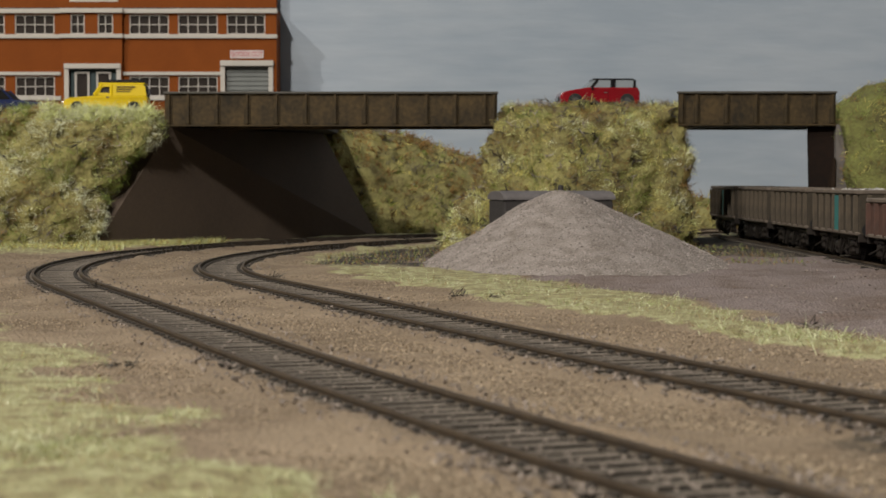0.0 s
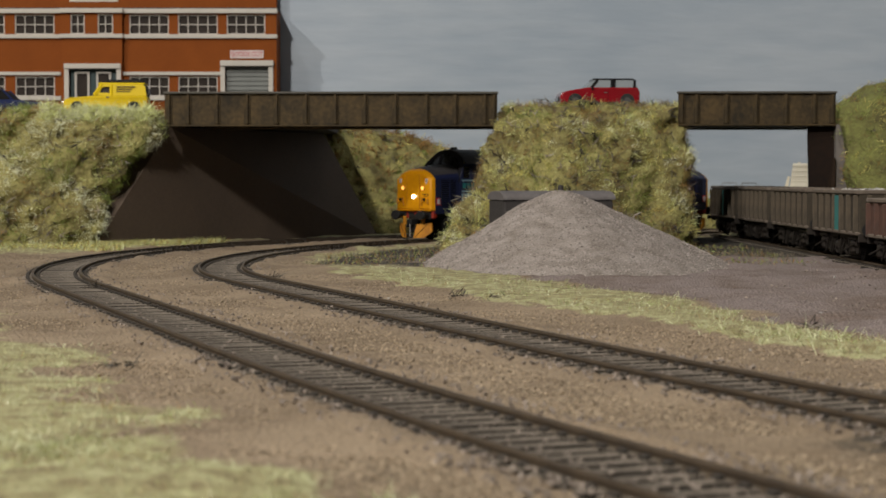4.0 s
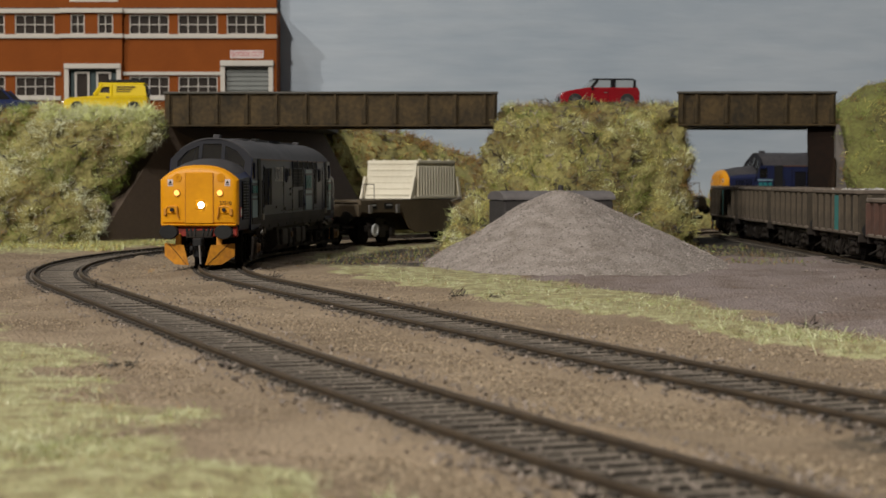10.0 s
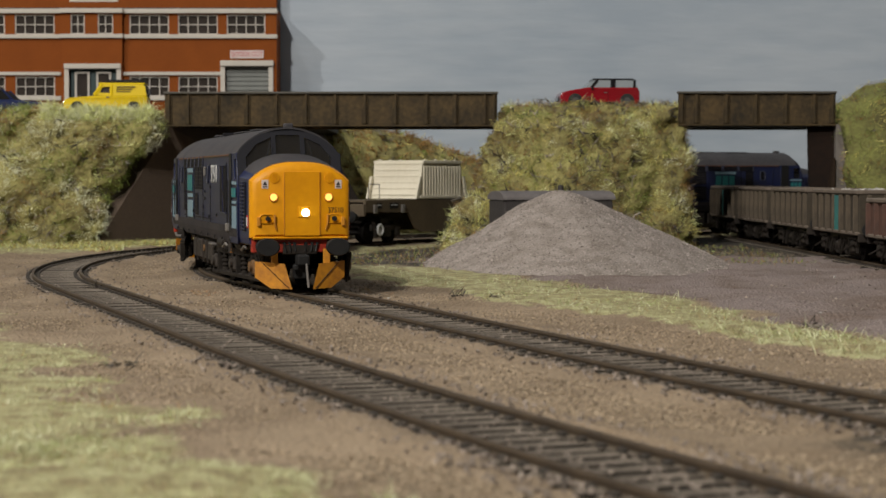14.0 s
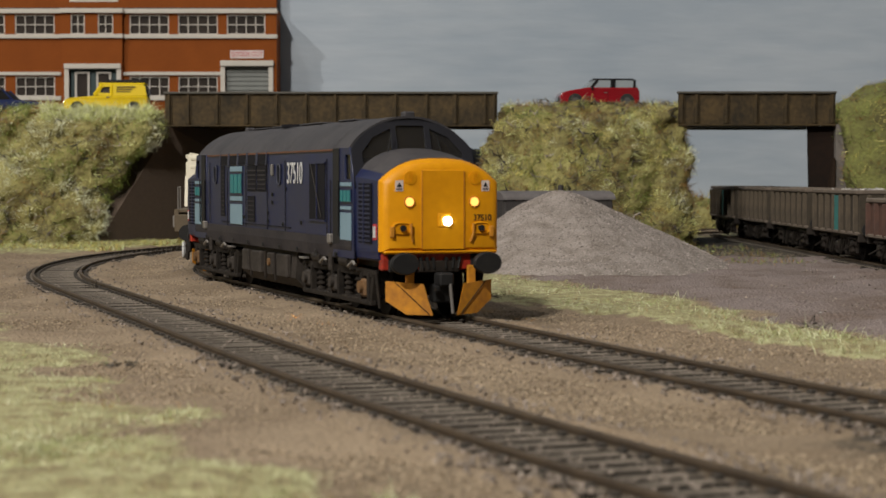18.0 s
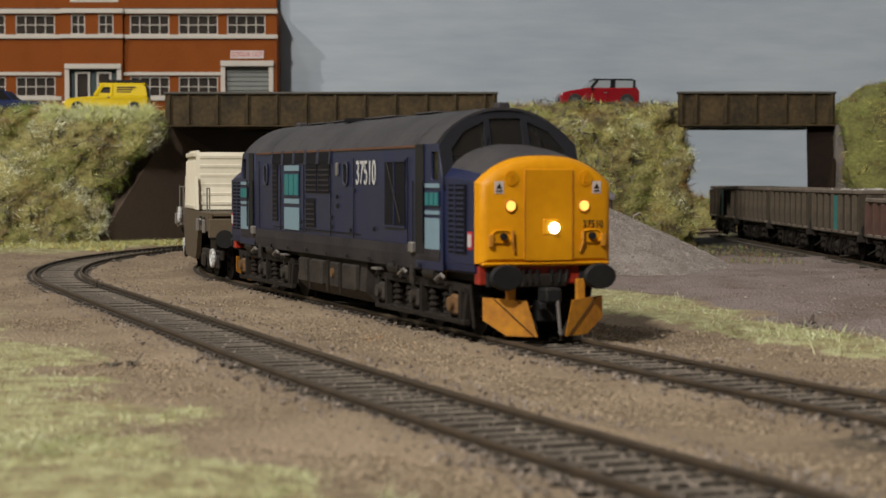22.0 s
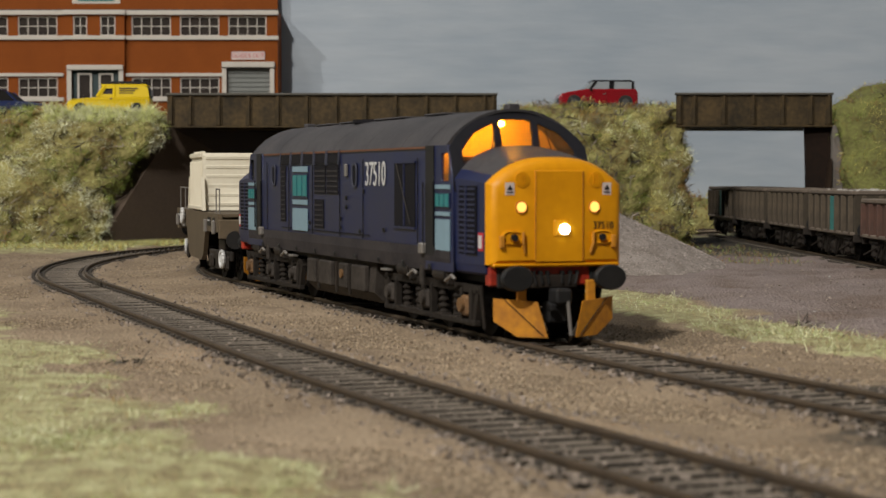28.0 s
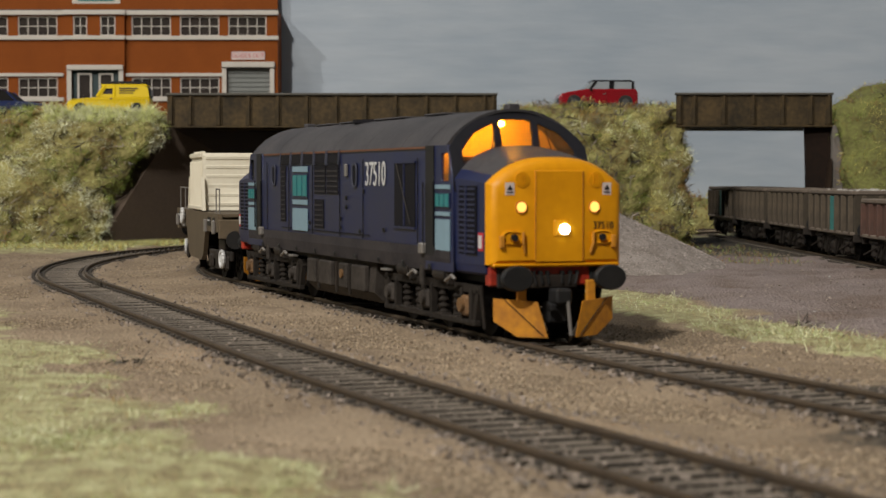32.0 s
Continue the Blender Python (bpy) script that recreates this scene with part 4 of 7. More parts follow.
def build_factory():
    root = thing("factory", label="orange brick factory in low relief with white bands", category="building")
    y1 = BOARD_Y - 0.002
    base, top = 0.0708, fz(-150)
    up, lo = (fz(62), fz(27)), (fz(171), fz(136))
    wings = ((fx(-330), fx(112), FY), (fx(112), fx(219), FY - 0.004), (fx(219), fx(490), FY))
    layout = (((-60, 10), (28, 98)), ((128, 153), (176, 203)), ((230, 300), (316, 386), (402, 470)))
    for (xa, xb, y), cols in zip(wings, layout):
        holes = [(fx(a), fx(b), *up) for a, b in cols] + [(fx(a), fx(b), fz(-18), fz(-56)) for a, b in cols]
        if xb == fx(219):
            holes.append((fx(124), fx(210), base, fz(122)))
        else:
            holes += [(fx(a), fx(b), *lo) for a, b in cols if (a, b) != (402, 470)]
        if xb == fx(490):
            holes.append((fx(399), fx(476), base, fz(118)))
        low_holes = [h for h in holes if h[3] < fz(17)]
        part("wall", wall_with_holes(bmesh.new(), xa, xb, base, fz(17.5), y, y + 0.006, low_holes), M["brick"], root)
        ub = (BOARD_Y - 0.010) / FY
        up_holes = [(h[0] * ub, h[1] * ub, h[2], h[3]) for h in holes if h[2] > fz(17)]
        part("upper_wall", wall_with_holes(bmesh.new(), xa * ub, xb * ub, fz(17.5), top, FY * ub, FY * ub + 0.006, up_holes), M["brick"], root)
        for h in up_holes:
            window_part(root, *h, FY * ub + 0.0012, 4 if h[1] - h[0] > 0.02 else 2, 2)
        holes = low_holes
        for h in holes:
            wpx = (h[1] - h[0]) / FY * 3400
            if h[2] > base + 0.001:
                window_part(root, *h, y + 0.0012, 4 if wpx > 50 else 2, 2)
        # white string courses, proud of the brick
        for pa, pb, proud in ((17, 25, 0.0024), (62, 69, 0.002)):
            part("string_course", box(bmesh.new(), ((xa + xb) / 2, y - proud / 2, (fz(pa) + fz(pb)) / 2), (xb - xa + 0.0016, proud, fz(pa) - fz(pb)), 0.0002), M["white"], root)
        if xb != fx(219):
            for pa, pb in ((128, 134), (171, 178)):
                x2 = fx(392) if xb == fx(490) and pa == 128 else (fx(388) if xb == fx(490) else xb - 0.001)
                part("sill", box(bmesh.new(), ((xa + x2) / 2, y - 0.0009, (fz(pa) + fz(pb)) / 2), (x2 - xa, 0.0018, fz(pa) - fz(pb)), 0.0002), M["white"], root)
    part("side_wall", box(bmesh.new(), (fx(490) - 0.003, (FY + 0.006 + y1) / 2, (base + fz(17.5)) / 2), (0.006, y1 - FY - 0.0061, fz(17.5) - base)), M["brick"], root)
    part("roof", box(bmesh.new(), ((fx(-330) + fx(490)) / 2, (FY + y1) / 2, fz(17.5) + 0.0006), (fx(490) - fx(-330), y1 - FY, 0.0010)), M["road"], root)
    # goods door
    part("goods_door_lintel", box(bmesh.new(), (fx(438), FY - 0.0016, (fz(108) + fz(118)) / 2), (fx(485) - fx(391), 0.0032, fz(108) - fz(118)), 0.0003), M["white"], root)
    for a, b in ((391, 399), (476, 484)):
        part("goods_door_jamb", box(bmesh.new(), (fx((a + b) / 2), FY - 0.0008, (base + fz(118)) / 2), (fx(b) - fx(a), 0.0018, fz(118) - base)), M["white"], root)
    door = part("roller_door", box(bmesh.new(), (fx(437.5), FY + 0.003, (base + fz(118)) / 2), (fx(476) - fx(399), 0.0006, fz(118) - base)), M["shutter"], root, "grey closed roller door")
    n = 13
    me = finish(box(bmesh.new(), (0, 0, 0), (fx(476) - fx(399) - 0.0002, 0.0008, 0.0011), 0.0003), "slat", M["shutter"])
    for i in range(n):
        ob = new("slat", me)
        ob.parent = door
        ob.matrix_basis = pose(fx(437.5), FY + 0.0024, base + 0.0007 + i * (fz(118) - base - 0.001) / n)
    # porch
    py = FY - 0.004
    part("porch_lintel", box(bmesh.new(), (fx(167), py - 0.0012, (fz(114) + fz(123)) / 2), (fx(217) - fx(117), 0.0026, fz(114) - fz(123)), 0.0003), M["white"], root)
    for a, b in ((117, 125), (209, 217)):
        part("porch_jamb", box(bmesh.new(), (fx((a + b) / 2), py - 0.0006, (base + fz(123)) / 2), (fx(b) - fx(a), 0.0016, fz(123) - base)), M["white"], root)
    part("doorway", box(bmesh.new(), (fx(167), py + 0.004, (base + fz(122)) / 2), (fx(209) - fx(125), 0.0006, fz(122) - base)), M["teal_door"], root)
    for a, b in ((134, 160), (172, 198)):
        d = part("door", wall_with_holes(bmesh.new(), fx(a), fx(b), base, fz(128), py + 0.002, py + 0.003,
                                         [(fx(a) + 0.0014, fx(b) - 0.0014, base + 0.006, fz(130) - 0.0004)]), M["white"], root, "white-framed glazed door")
        part("pane", box(bmesh.new(), (fx((a + b) / 2), py + 0.0031, (base + fz(128)) / 2), (fx(b) - fx(a) - 0.002, 0.0004, fz(128) - base - 0.002)), M["window_dark"], d)
    # signs
    sign = part("goods_sign", box(bmesh.new(), (fx(437.5), FY - 0.0006, (fz(90) + fz(104)) / 2), (fx(467) - fx(408), 0.0008, fz(90) - fz(104)), 0.0001), M["signwhite"], root, "pale sign with red capitals GOODS OUT")
    words("GOODS OUT", 0.0046, M["red"], "lettering", sign, pose(fx(437.5), FY - 0.00105, fz(97), 90, 0, 0), 0.0001, 0.82)
    name_board = part("name_board", box(bmesh.new(), (fx(170), py - 0.0012, fz(0)), (fx(205) - fx(120), 0.0012, fz(0) - fz(12)), 0.0002), M["white"], root, "white board with a teal bar")
    part("teal_bar", box(bmesh.new(), (fx(170), py - 0.002, fz(-2)), (fx(200) - fx(135), 0.0003, fz(0) - fz(7))), M["teal"], name_board)
    return root


build_factory()


# ---- stone heap and grounded van ----
def stone_heap():
    cx, cy, hh = 0.0495, 0.815, 0.0305
    verts, faces = [], []
    rings, segs = 46, 120
    for i in range(rings + 1):
        t = i / rings
        for j in range(segs):
            a = 2 * math.pi * j / segs
            rx = 0.056 + 0.010 * math.cos(a) * (math.cos(a) > 0) + 0.003 * math.sin(3 * a + 1)
            ry = 0.088
            r = t * 1.19
            x, y = cx + rx * r * math.cos(a), cy + ry * r * math.sin(a)
            prof = 1.11 - math.sqrt(r * r + 0.0121)
            z = GROUND - 0.0008 + (hh - GROUND) * prof
            z += (0.0016 * rough(x, y, 1, 45) + 0.0007 * rough(x, y, 1, 170)) * min(1, r * 3) * (1 if r < 1 else 0.3)
            z += 0.0003 * rough(x, y, 2, 800)
            verts.append((x, y, z))
    for i in range(rings):
        for j in range(segs):
            k = (j + 1) % segs
            faces.append((i * segs + j, (i + 1) * segs + j, (i + 1) * segs + k, i * segs + k))
    ob = sheet("stone_heap", M["gravel"], verts, faces, label="conical heap of pinkish-grey crushed stone", category="gravel heap", kind="stuff")
    for p in ob.data.polygons:
        p.use_smooth = True
    return ob


heap_ob = stone_heap()


def chips_on(name, mat, spots, size, label):
    """Loose four-sided grains."""
    verts, faces = [], []
    for x, y, z in spots:
        r = size * random.uniform(0.5, 1.4)
        o = len(verts)
        q = Euler((random.uniform(0, 6), random.uniform(0, 6), random.uniform(0, 6))).to_matrix()
        for v in ((1, 0, -0.5), (-0.6, 0.9, -0.5), (-0.5, -0.9, -0.4), (0.1, 0, 0.9), (0.7, 0.7, 0.4)):
            w = q @ Vector(v) * r
            verts.append((x + w.x, y + w.y, z + w.z * 0.8))
        faces += [(o, o + 2, o + 1), (o, o + 4, o + 3), (o + 1, o + 3, o + 4), (o, o + 1, o + 4), (o + 2, o + 3, o + 1), (o, o + 3, o + 2)]
    return sheet(name, M[mat], verts, faces, kind="stuff", label=label, category="stones")


def grounded_van():
    root = thing("grounded_van", pose(0.0535, 0.950, GROUND, 0, 0, 14), label="blackened grounded goods van body behind the stone heap", category="van body")
    lx, wy, h = 0.0555, 0.026, 0.0265
    part("body", box(bmesh.new(), (0, 0, h / 2), (lx, wy, h), 0.0003), M["van"], root)
    me = finish(box(bmesh.new(), (0, 0, 0), (0.0030, 0.0007, h - 0.001), 0.0001), "plank", M["van"])
    for i in range(18):
        ob = new("plank", me)
        ob.parent = root
        ob.matrix_basis = pose(-lx / 2 + 0.002 + i * (lx - 0.004) / 17, -wy / 2 - 0.0002, h / 2)
    for i in range(8):
        ob = new("plank", me)
        ob.parent = root
        ob.matrix_basis = pose(-lx / 2 - 0.0002, -wy / 2 + 0.002 + i * (wy - 0.004) / 7, h / 2, 0, 0, 90)
    arc = [(-wy / 2 - 0.0012, h), (-wy / 2 - 0.0012, h + 0.0008)]
    arc += [((wy / 2 + 0.0012) * math.sin(a), h + 0.0008 + 0.0036 * math.cos(a * 0.98)) for a in np.linspace(-1.45, 1.45, 13)]
    arc += [(wy / 2 + 0.0012, h + 0.0008), (wy / 2 + 0.0012, h)]
    part("roof", prism(bmesh.new(), arc, lambda y, z: (-lx / 2 - 0.001, y, z), lambda y, z: (lx / 2 + 0.001, y, z)), M["vanroof"], root, "dusty grey curved roof", True)
    part("vent", tube(bmesh.new(), (0.005, 0, h + 0.004), (0.005, 0, h + 0.0072), 0.0014, 10), M["van"], root)
    return root


grounded_van()


# ---- rolling stock ----
def plate(outer, holes, thick):
    """A flat plate in x and y, with holes, as a bmesh; thick along z."""
    cu = bpy.data.curves.new("plate", "CURVE")
    cu.dimensions, cu.fill_mode, cu.extrude = "2D", "BOTH", thick / 2
    for pts in (outer, *holes):
        sp = cu.splines.new("POLY")
        sp.points.add(len(pts) - 1)
        for q, (x, y) in zip(sp.points, pts):
            q.co = (x, y, 0, 1)
        sp.use_cyclic_u = True
    ob = bpy.data.objects.new("plate", cu)
    me = bpy.data.meshes.new_from_object(ob)
    bpy.data.objects.remove(ob)
    bm = bmesh.new()
    bm.from_mesh(me)
    bmesh.ops.remove_doubles(bm, verts=bm.verts, dist=1e-6)
    return bm


def mapped(bm, fn):
    for v in bm.verts:
        v.co = fn(v.co)
    return bm


def rounded(x0, x1, y0, y1, r, n=3):
    pts = []
    for cx, cy, a0 in ((x1 - r, y0 + r, -90), (x1 - r, y1 - r, 0), (x0 + r, y1 - r, 90), (x0 + r, y0 + r, 180)):
        for i in range(n + 1):
            a = radians(a0 + 90 * i / n)
            pts.append((cx + r * math.cos(a), cy + r * math.sin(a)))
    return pts


def wheelset(parent, x, r, gauge=0.0082, rim=None):
    bm = tube(bmesh.new(), (0, -gauge - 0.0015, 0), (0, gauge + 0.0015, 0), 0.0011, 8)
    for s in (-1, 1):
        tube(bm, (0, s * gauge - 0.0012, 0), (0, s * gauge + 0.0012, 0), r, 28)
        tube(bm, (0, s * (gauge - 0.0014), 0), (0, s * (gauge - 0.0009), 0), r + 0.0007, 28)
        for k in range(6):
            a = k * math.pi / 3
            box(bm, (0.55 * r * math.cos(a), s * (gauge + 0.0013), 0.55 * r * math.sin(a)), (0.0012, 0.0004, 0.0012))
    return part("wheelset", bm, M["wheel"], parent, smooth=True, at=pose(x, 0, r))


def side_plate(name, parent, x0, x1, z0, z1, y, mat, thick=0.0003, r=0.0, label="", bevel=0.0):
    """A thin raised panel on the side at y (its sign tells which side)."""
    s = 1 if y > 0 else -1
    return part(name, box(bmesh.new(), ((x0 + x1) / 2, y + s * thick / 2, (z0 + z1) / 2), (x1 - x0, thick, z1 - z0), bevel), mat, parent, label)


def build_bogie(root, x, end):
    """A three-axle bogie with open outside frames; end: +1 or -1, towards the nearer buffer beam."""
    axles = (-0.027, 0.0, 0.027)
    bm = box(bmesh.new(), (0, 0, 0.0095), (0.05, 0.018, 0.003), 0.0003)
    for s in (-1, 1):
        y = s * 0.0140
        loft(bm, [[(px, y + q, pz) for px, pz in ((-0.0345, 0.0098), (-0.0335, 0.0116), (-0.012, 0.0120), (0.012, 0.0120), (0.0335, 0.0116), (0.0345, 0.0098), (0.0300, 0.0100), (-0.0300, 0.0100))] for q in (-0.0007, 0.0007)])
        box(bm, (0, y + s * 0.0003, 0.0033), (0.066, 0.0016, 0.0013), 0.0002)
        for ax in axles:
            for o in (-0.0031, 0.0031):
                box(bm, (ax + o, y + s * 0.0003, 0.0070), (0.0013, 0.0018, 0.0076), 0.0002)
            box(bm, (ax, y + s * 0.0003, 0.0033), (0.0084, 0.0018, 0.0011), 0.0003)
        for q in (-1, 1):
            loft(bm, [[(q * 0.0345, y + k, 0.0108), (q * 0.0325, y + k, 0.0108), (q * 0.0300, y + k, 0.0030), (q * 0.0322, y + k, 0.0030)] for k in (-0.0007, 0.0007)])
    bogie = part("bogie", bm, M["bogie"], root, "dusty black open bogie frame with coil springs", at=pose(x, 0, 0))
    for s in (-1, 1):
        y = s * 0.0148
        for ax in axles:
            b2 = box(bmesh.new(), (ax, y, 0.0070), (0.0042, 0.0018, 0.0046), 0.0006)
            tube(b2, (ax, y + s * 0.0006, 0.0072), (ax, y + s * 0.0018, 0.0072), 0.0016, 12)
            part("axlebox", b2, M["rustbox"] if ax * end > 0.01 else M["tank"], bogie, "rust-stained axlebox", True)
        for sx in (-0.0185, -0.0086, 0.0086, 0.0185):
            b3 = loft(bmesh.new(), [[(sx + r * math.cos(q), y - s * 0.0012 + r * math.sin(q), 0.0042 + k * 0.00036) for q in np.linspace(0, 2 * math.pi, 11)[:-1]]
                                    for k, r in enumerate([0.0013, 0.0013, 0.0008, 0.0008] * 4)])
            part("spring", b3, M["bogie"], bogie, "grey coil spring")
            part("spring_seat", box(bmesh.new(), (sx, y - s * 0.0010, 0.0038), (0.0050, 0.0026, 0.0008), 0.0002), M["under"], bogie)
        for bx in (-0.0135, 0.0135):
            cyl = tube(bmesh.new(), (bx - 0.0040, y + s * 0.0006, 0.0134), (bx + 0.0040, y + s * 0.0006, 0.0134), 0.0016, 12)
            box(cyl, (bx + 0.0046, y + s * 0.0004, 0.0128), (0.0012, 0.0024, 0.0036), 0.0003)
            part("brake_cylinder", cyl, M["under"], bogie, smooth=True)
            part("brake_shoe", box(bmesh.new(), (bx, y - s * 0.0030, 0.0066), (0.0022, 0.0020, 0.0056), 0.0005), M["under"], bogie)
            lever = tube(bmesh.new(), (bx + 0.0062, y + s * 0.0024, 0.0122), (bx + 0.0102, y + s * 0.0024, 0.0136), 0.00042, 6)
            tube(lever, (bx + 0.0102, y + s * 0.0024, 0.0136), (bx + 0.0116, y + s * 0.0020, 0.0128), 0.00042, 6)
            part("brake_lever", lever, M["metal"], bogie, "pale worn brake lever", True)
        part("sand_pipe", tube(bmesh.new(), (0.0352 * end, y - s * 0.0004, 0.0118), (0.0345 * end, y - s * 0.0016, 0.0022), 0.00045, 6), M["under"], bogie)
        part("foot_step", box(bmesh.new(), (-0.0285 * end, y + s * 0.0010, 0.0126), (0.0050, 0.0020, 0.0006), 0.0001), M["metal"], bogie, "scuffed pale foot step")
        part("damper", tube(bmesh.new(), (0.0010, y + s * 0.0016, 0.0105), (0.0010, y + s * 0.0016, 0.0150), 0.0008, 8), M["tank"], bogie)
    sets = [wheelset(bogie, ax, 0.0074) for ax in axles]
    return bogie, sets


BODY = [(-0.0166, 0.0143), (-0.0174, 0.0168), (-0.0176, 0.034), (-0.0173, 0.0428), (0.0173, 0.0428), (0.0176, 0.034), (0.0174, 0.0168), (0.0166, 0.0143)]
CAB_X, NOSE_X, FACE_X = 0.079, 0.0962, 0.1185


def roof_arc(drop=0.0, n=18):
    pts = []
    for i in range(n + 1):
        a = -1 + 2 * i / n
        pts.append((0.0174 * a * (1 - drop * 30), 0.0428 + (0.0086 - drop) * (1 - abs(a) ** 2.15) ** 0.82))
    return pts


def nose_ring(x, inset, drop):
    """The nose's outline across, from the lower edge over the crown."""
    w = 0.0164 - inset
    zb, zs, zt = 0.0166 + inset * 0.5, 0.0352 - drop * 0.35 - inset * 0.4, 0.0424 - drop * 1.0 - inset * 0.7
    pts = [(x, -w, zb), (x, -w, 0.024), (x, -w, zs)]
    for i in range(1, 16):
        a = -1 + 2 * i / 16
        pts.append((x, w * math.copysign(min(1, abs(a) ** 0.9 * 1.0), a) if abs(a) < 1 else w * a, zs + (zt - zs) * (1 - abs(a) ** 2.5)))
    pts += [(x, w, zs), (x, w, 0.024), (x, w, zb)]
    return pts


def build_cab(root, e, lit, blank):
    """One end of the locomotive: cab, nose, buffers and plough; e = +1 for the front."""
    X = lambda v: v * e

    def ring(x, inset, drop):
        pts = [(X(px), y, z) for px, y, z in nose_ring(x, inset, drop)]
        return pts

    nose = part("nose", loft(bmesh.new(), [ring(NOSE_X, -0.0007, 0), ring(0.1045, -0.0004, 0.0006), ring(0.1155, 0.0, 0.0022)]), M["blue"], root, "dark blue nose with a dusty top", True)
    for s in (-1, 1):
        bm = loft(bmesh.new(), [[(X(x), s * (y - 0.0010), 0.0142), (X(x), s * y, 0.0148), (X(x), s * (y + 0.0004), 0.0172), (X(x), s * (y - 0.0008), 0.0172)] for x, y in ((0.0964, 0.0168), (0.1152, 0.0160))])
        part("nose_skirt", bm, M["blue"], root)
    nose.data.materials.append(M["roof"])
    for f in nose.data.polygons:
        f.material_index = 1 if f.normal.z > 0.35 and f.center.z > 0.037 else 0
    face = part("nose_front", loft(bmesh.new(), [ring(0.11545, 0.00004, 0.00222), ring(0.1172, 0.0004, 0.0026), ring(0.1180, 0.0010, 0.0029), ring(FACE_X, 0.0022, 0.0036)]),
                M["yellow"], root, "bright warning-yellow nose front", True)
    part("nose_top_panel", loft(bmesh.new(), [[(X(x), y, z + 0.00012) for y, z in ((-0.0115, 0.0385 - d), (0.0115, 0.0385 - d), (0.0085, 0.0410 - d), (0.004, 0.0422 - d), (-0.004, 0.0422 - d), (-0.0085, 0.0410 - d))] for x, d in ((0.0985, 0.0002), (0.113, 0.0021))]), M["roof"], root, "grey nose top")
    fx_ = FACE_X
    door = part("nose_door", box(bmesh.new(), (X(fx_), 0.0004, 0.0272), (0.0006, 0.0116, 0.0200), 0.0002), M["yellow"], root)
    for y in (-0.0054, 0.0062):
        part("door_seam", box(bmesh.new(), (X(fx_ + 0.0002), y, 0.0272), (0.0004, 0.00018, 0.0196)), M["plough"], door)
    for y in (-0.0086, 0.0094):
        bm = tube(bmesh.new(), (X(fx_ - 0.0006), y, 0.0352), (X(fx_ + 0.00025), y, 0.0352), 0.0017, 18)
        hatch = part("round_cover", bm, M["yellow"], root, smooth=True)
        for k in (-0.0005, 0, 0.0005):
            part("cover_bar", box(bmesh.new(), (X(fx_ + 0.0003), y + k, 0.0352), (0.0002, 0.0002, 0.0022)), M["yellow"], hatch)
        y2 = -0.0116 if y < 0 else 0.0122
        lab = part("warning_label", box(bmesh.new(), (X(fx_ - 0.0004), y2, 0.0332), (0.0010, 0.0022, 0.0027)), M["signwhite"], root, "white label with a black triangle")
        tri = bmesh.new()
        loft(tri, [[(X(fx_ + q), y2 - 0.0007, 0.0329), (X(fx_ + q), y2 + 0.0007, 0.0329), (X(fx_ + q), y2, 0.0341)] for q in (0.00012, 0.00022)])
        part("triangle", tri, M["black"], lab)
        part("label_bar", box(bmesh.new(), (X(fx_ + 0.00014), y2, 0.0324), (0.0002, 0.0015, 0.00028)), M["black"], lab)
    lit_mat = M["lamp_amber"] if lit else M["cream"]
    for y in (-0.0089, 0.0090):
        bez = part("marker_light", tube(bmesh.new(), (X(fx_ - 0.001), y, 0.0292), (X(fx_ + 0.0004), y, 0.0292), 0.00145, 18), M["plough"], root, smooth=True)
        part("lens", tube(bmesh.new(), (X(fx_ + 0.0003), y, 0.0292), (X(fx_ + 0.0006), y, 0.0292), 0.0011, 16), lit_mat, bez, "glowing amber lens" if lit else "")
    hl = part("headlight", box(bmesh.new(), (X(fx_ + 0.0003), 0.0008, 0.0246), (0.0008, 0.0038, 0.0036), 0.0003), M["yellow"], root)
    part("lens", tube(bmesh.new(), (X(fx_ + 0.0006), 0.0014, 0.0244), (X(fx_ + 0.0013), 0.0014, 0.0244), 0.00118, 18), M["lamp_white"] if lit else M["metal"], hl, "glowing white lens" if lit else "")
    for s in (-1, 1):
        bm = bmesh.new()
        rings = [[(X(fx_ + q), s * 0.0110 + (0.0026 * k) * math.copysign(abs(math.cos(a)) ** 0.6, math.cos(a)), 0.0226 + 0.0015 * k * math.copysign(abs(math.sin(a)) ** 0.8, math.sin(a)))
                  for a in np.linspace(0, 2 * math.pi, 25)[:-1]] for q, k in ((-0.0004, 1.0), (0.0005, 1.0), (0.0006, 0.86), (0.0002, 0.80))]
        cab_jump = part("jumper_socket", loft(bm, rings), M["yellow"], root, "raised oval socket plate", True)
        part("socket", tube(bmesh.new(), (X(fx_ + 0.0005), s * 0.0108, 0.0226), (X(fx_ + 0.0013), s * 0.0108, 0.0226), 0.0008, 10), M["black"], cab_jump)
        tube_bm = tube(bmesh.new(), (X(fx_ + 0.0008), s * 0.0086, 0.0238), (X(fx_ + 0.0008), s * 0.0086, 0.0212), 0.00034, 8)
        tube(tube_bm, (X(fx_ + 0.0008), s * 0.0086, 0.0212), (X(fx_ + 0.0004), s * 0.0080, 0.0192), 0.00034, 8)
        part("jumper_cable", tube_bm, M["plough"], root)
        part("lamp_bracket", box(bmesh.new(), (X(fx_ + 0.0006), s * 0.0137, 0.0217), (0.0008, 0.0012, 0.0028), 0.0002), M["plough"], root)
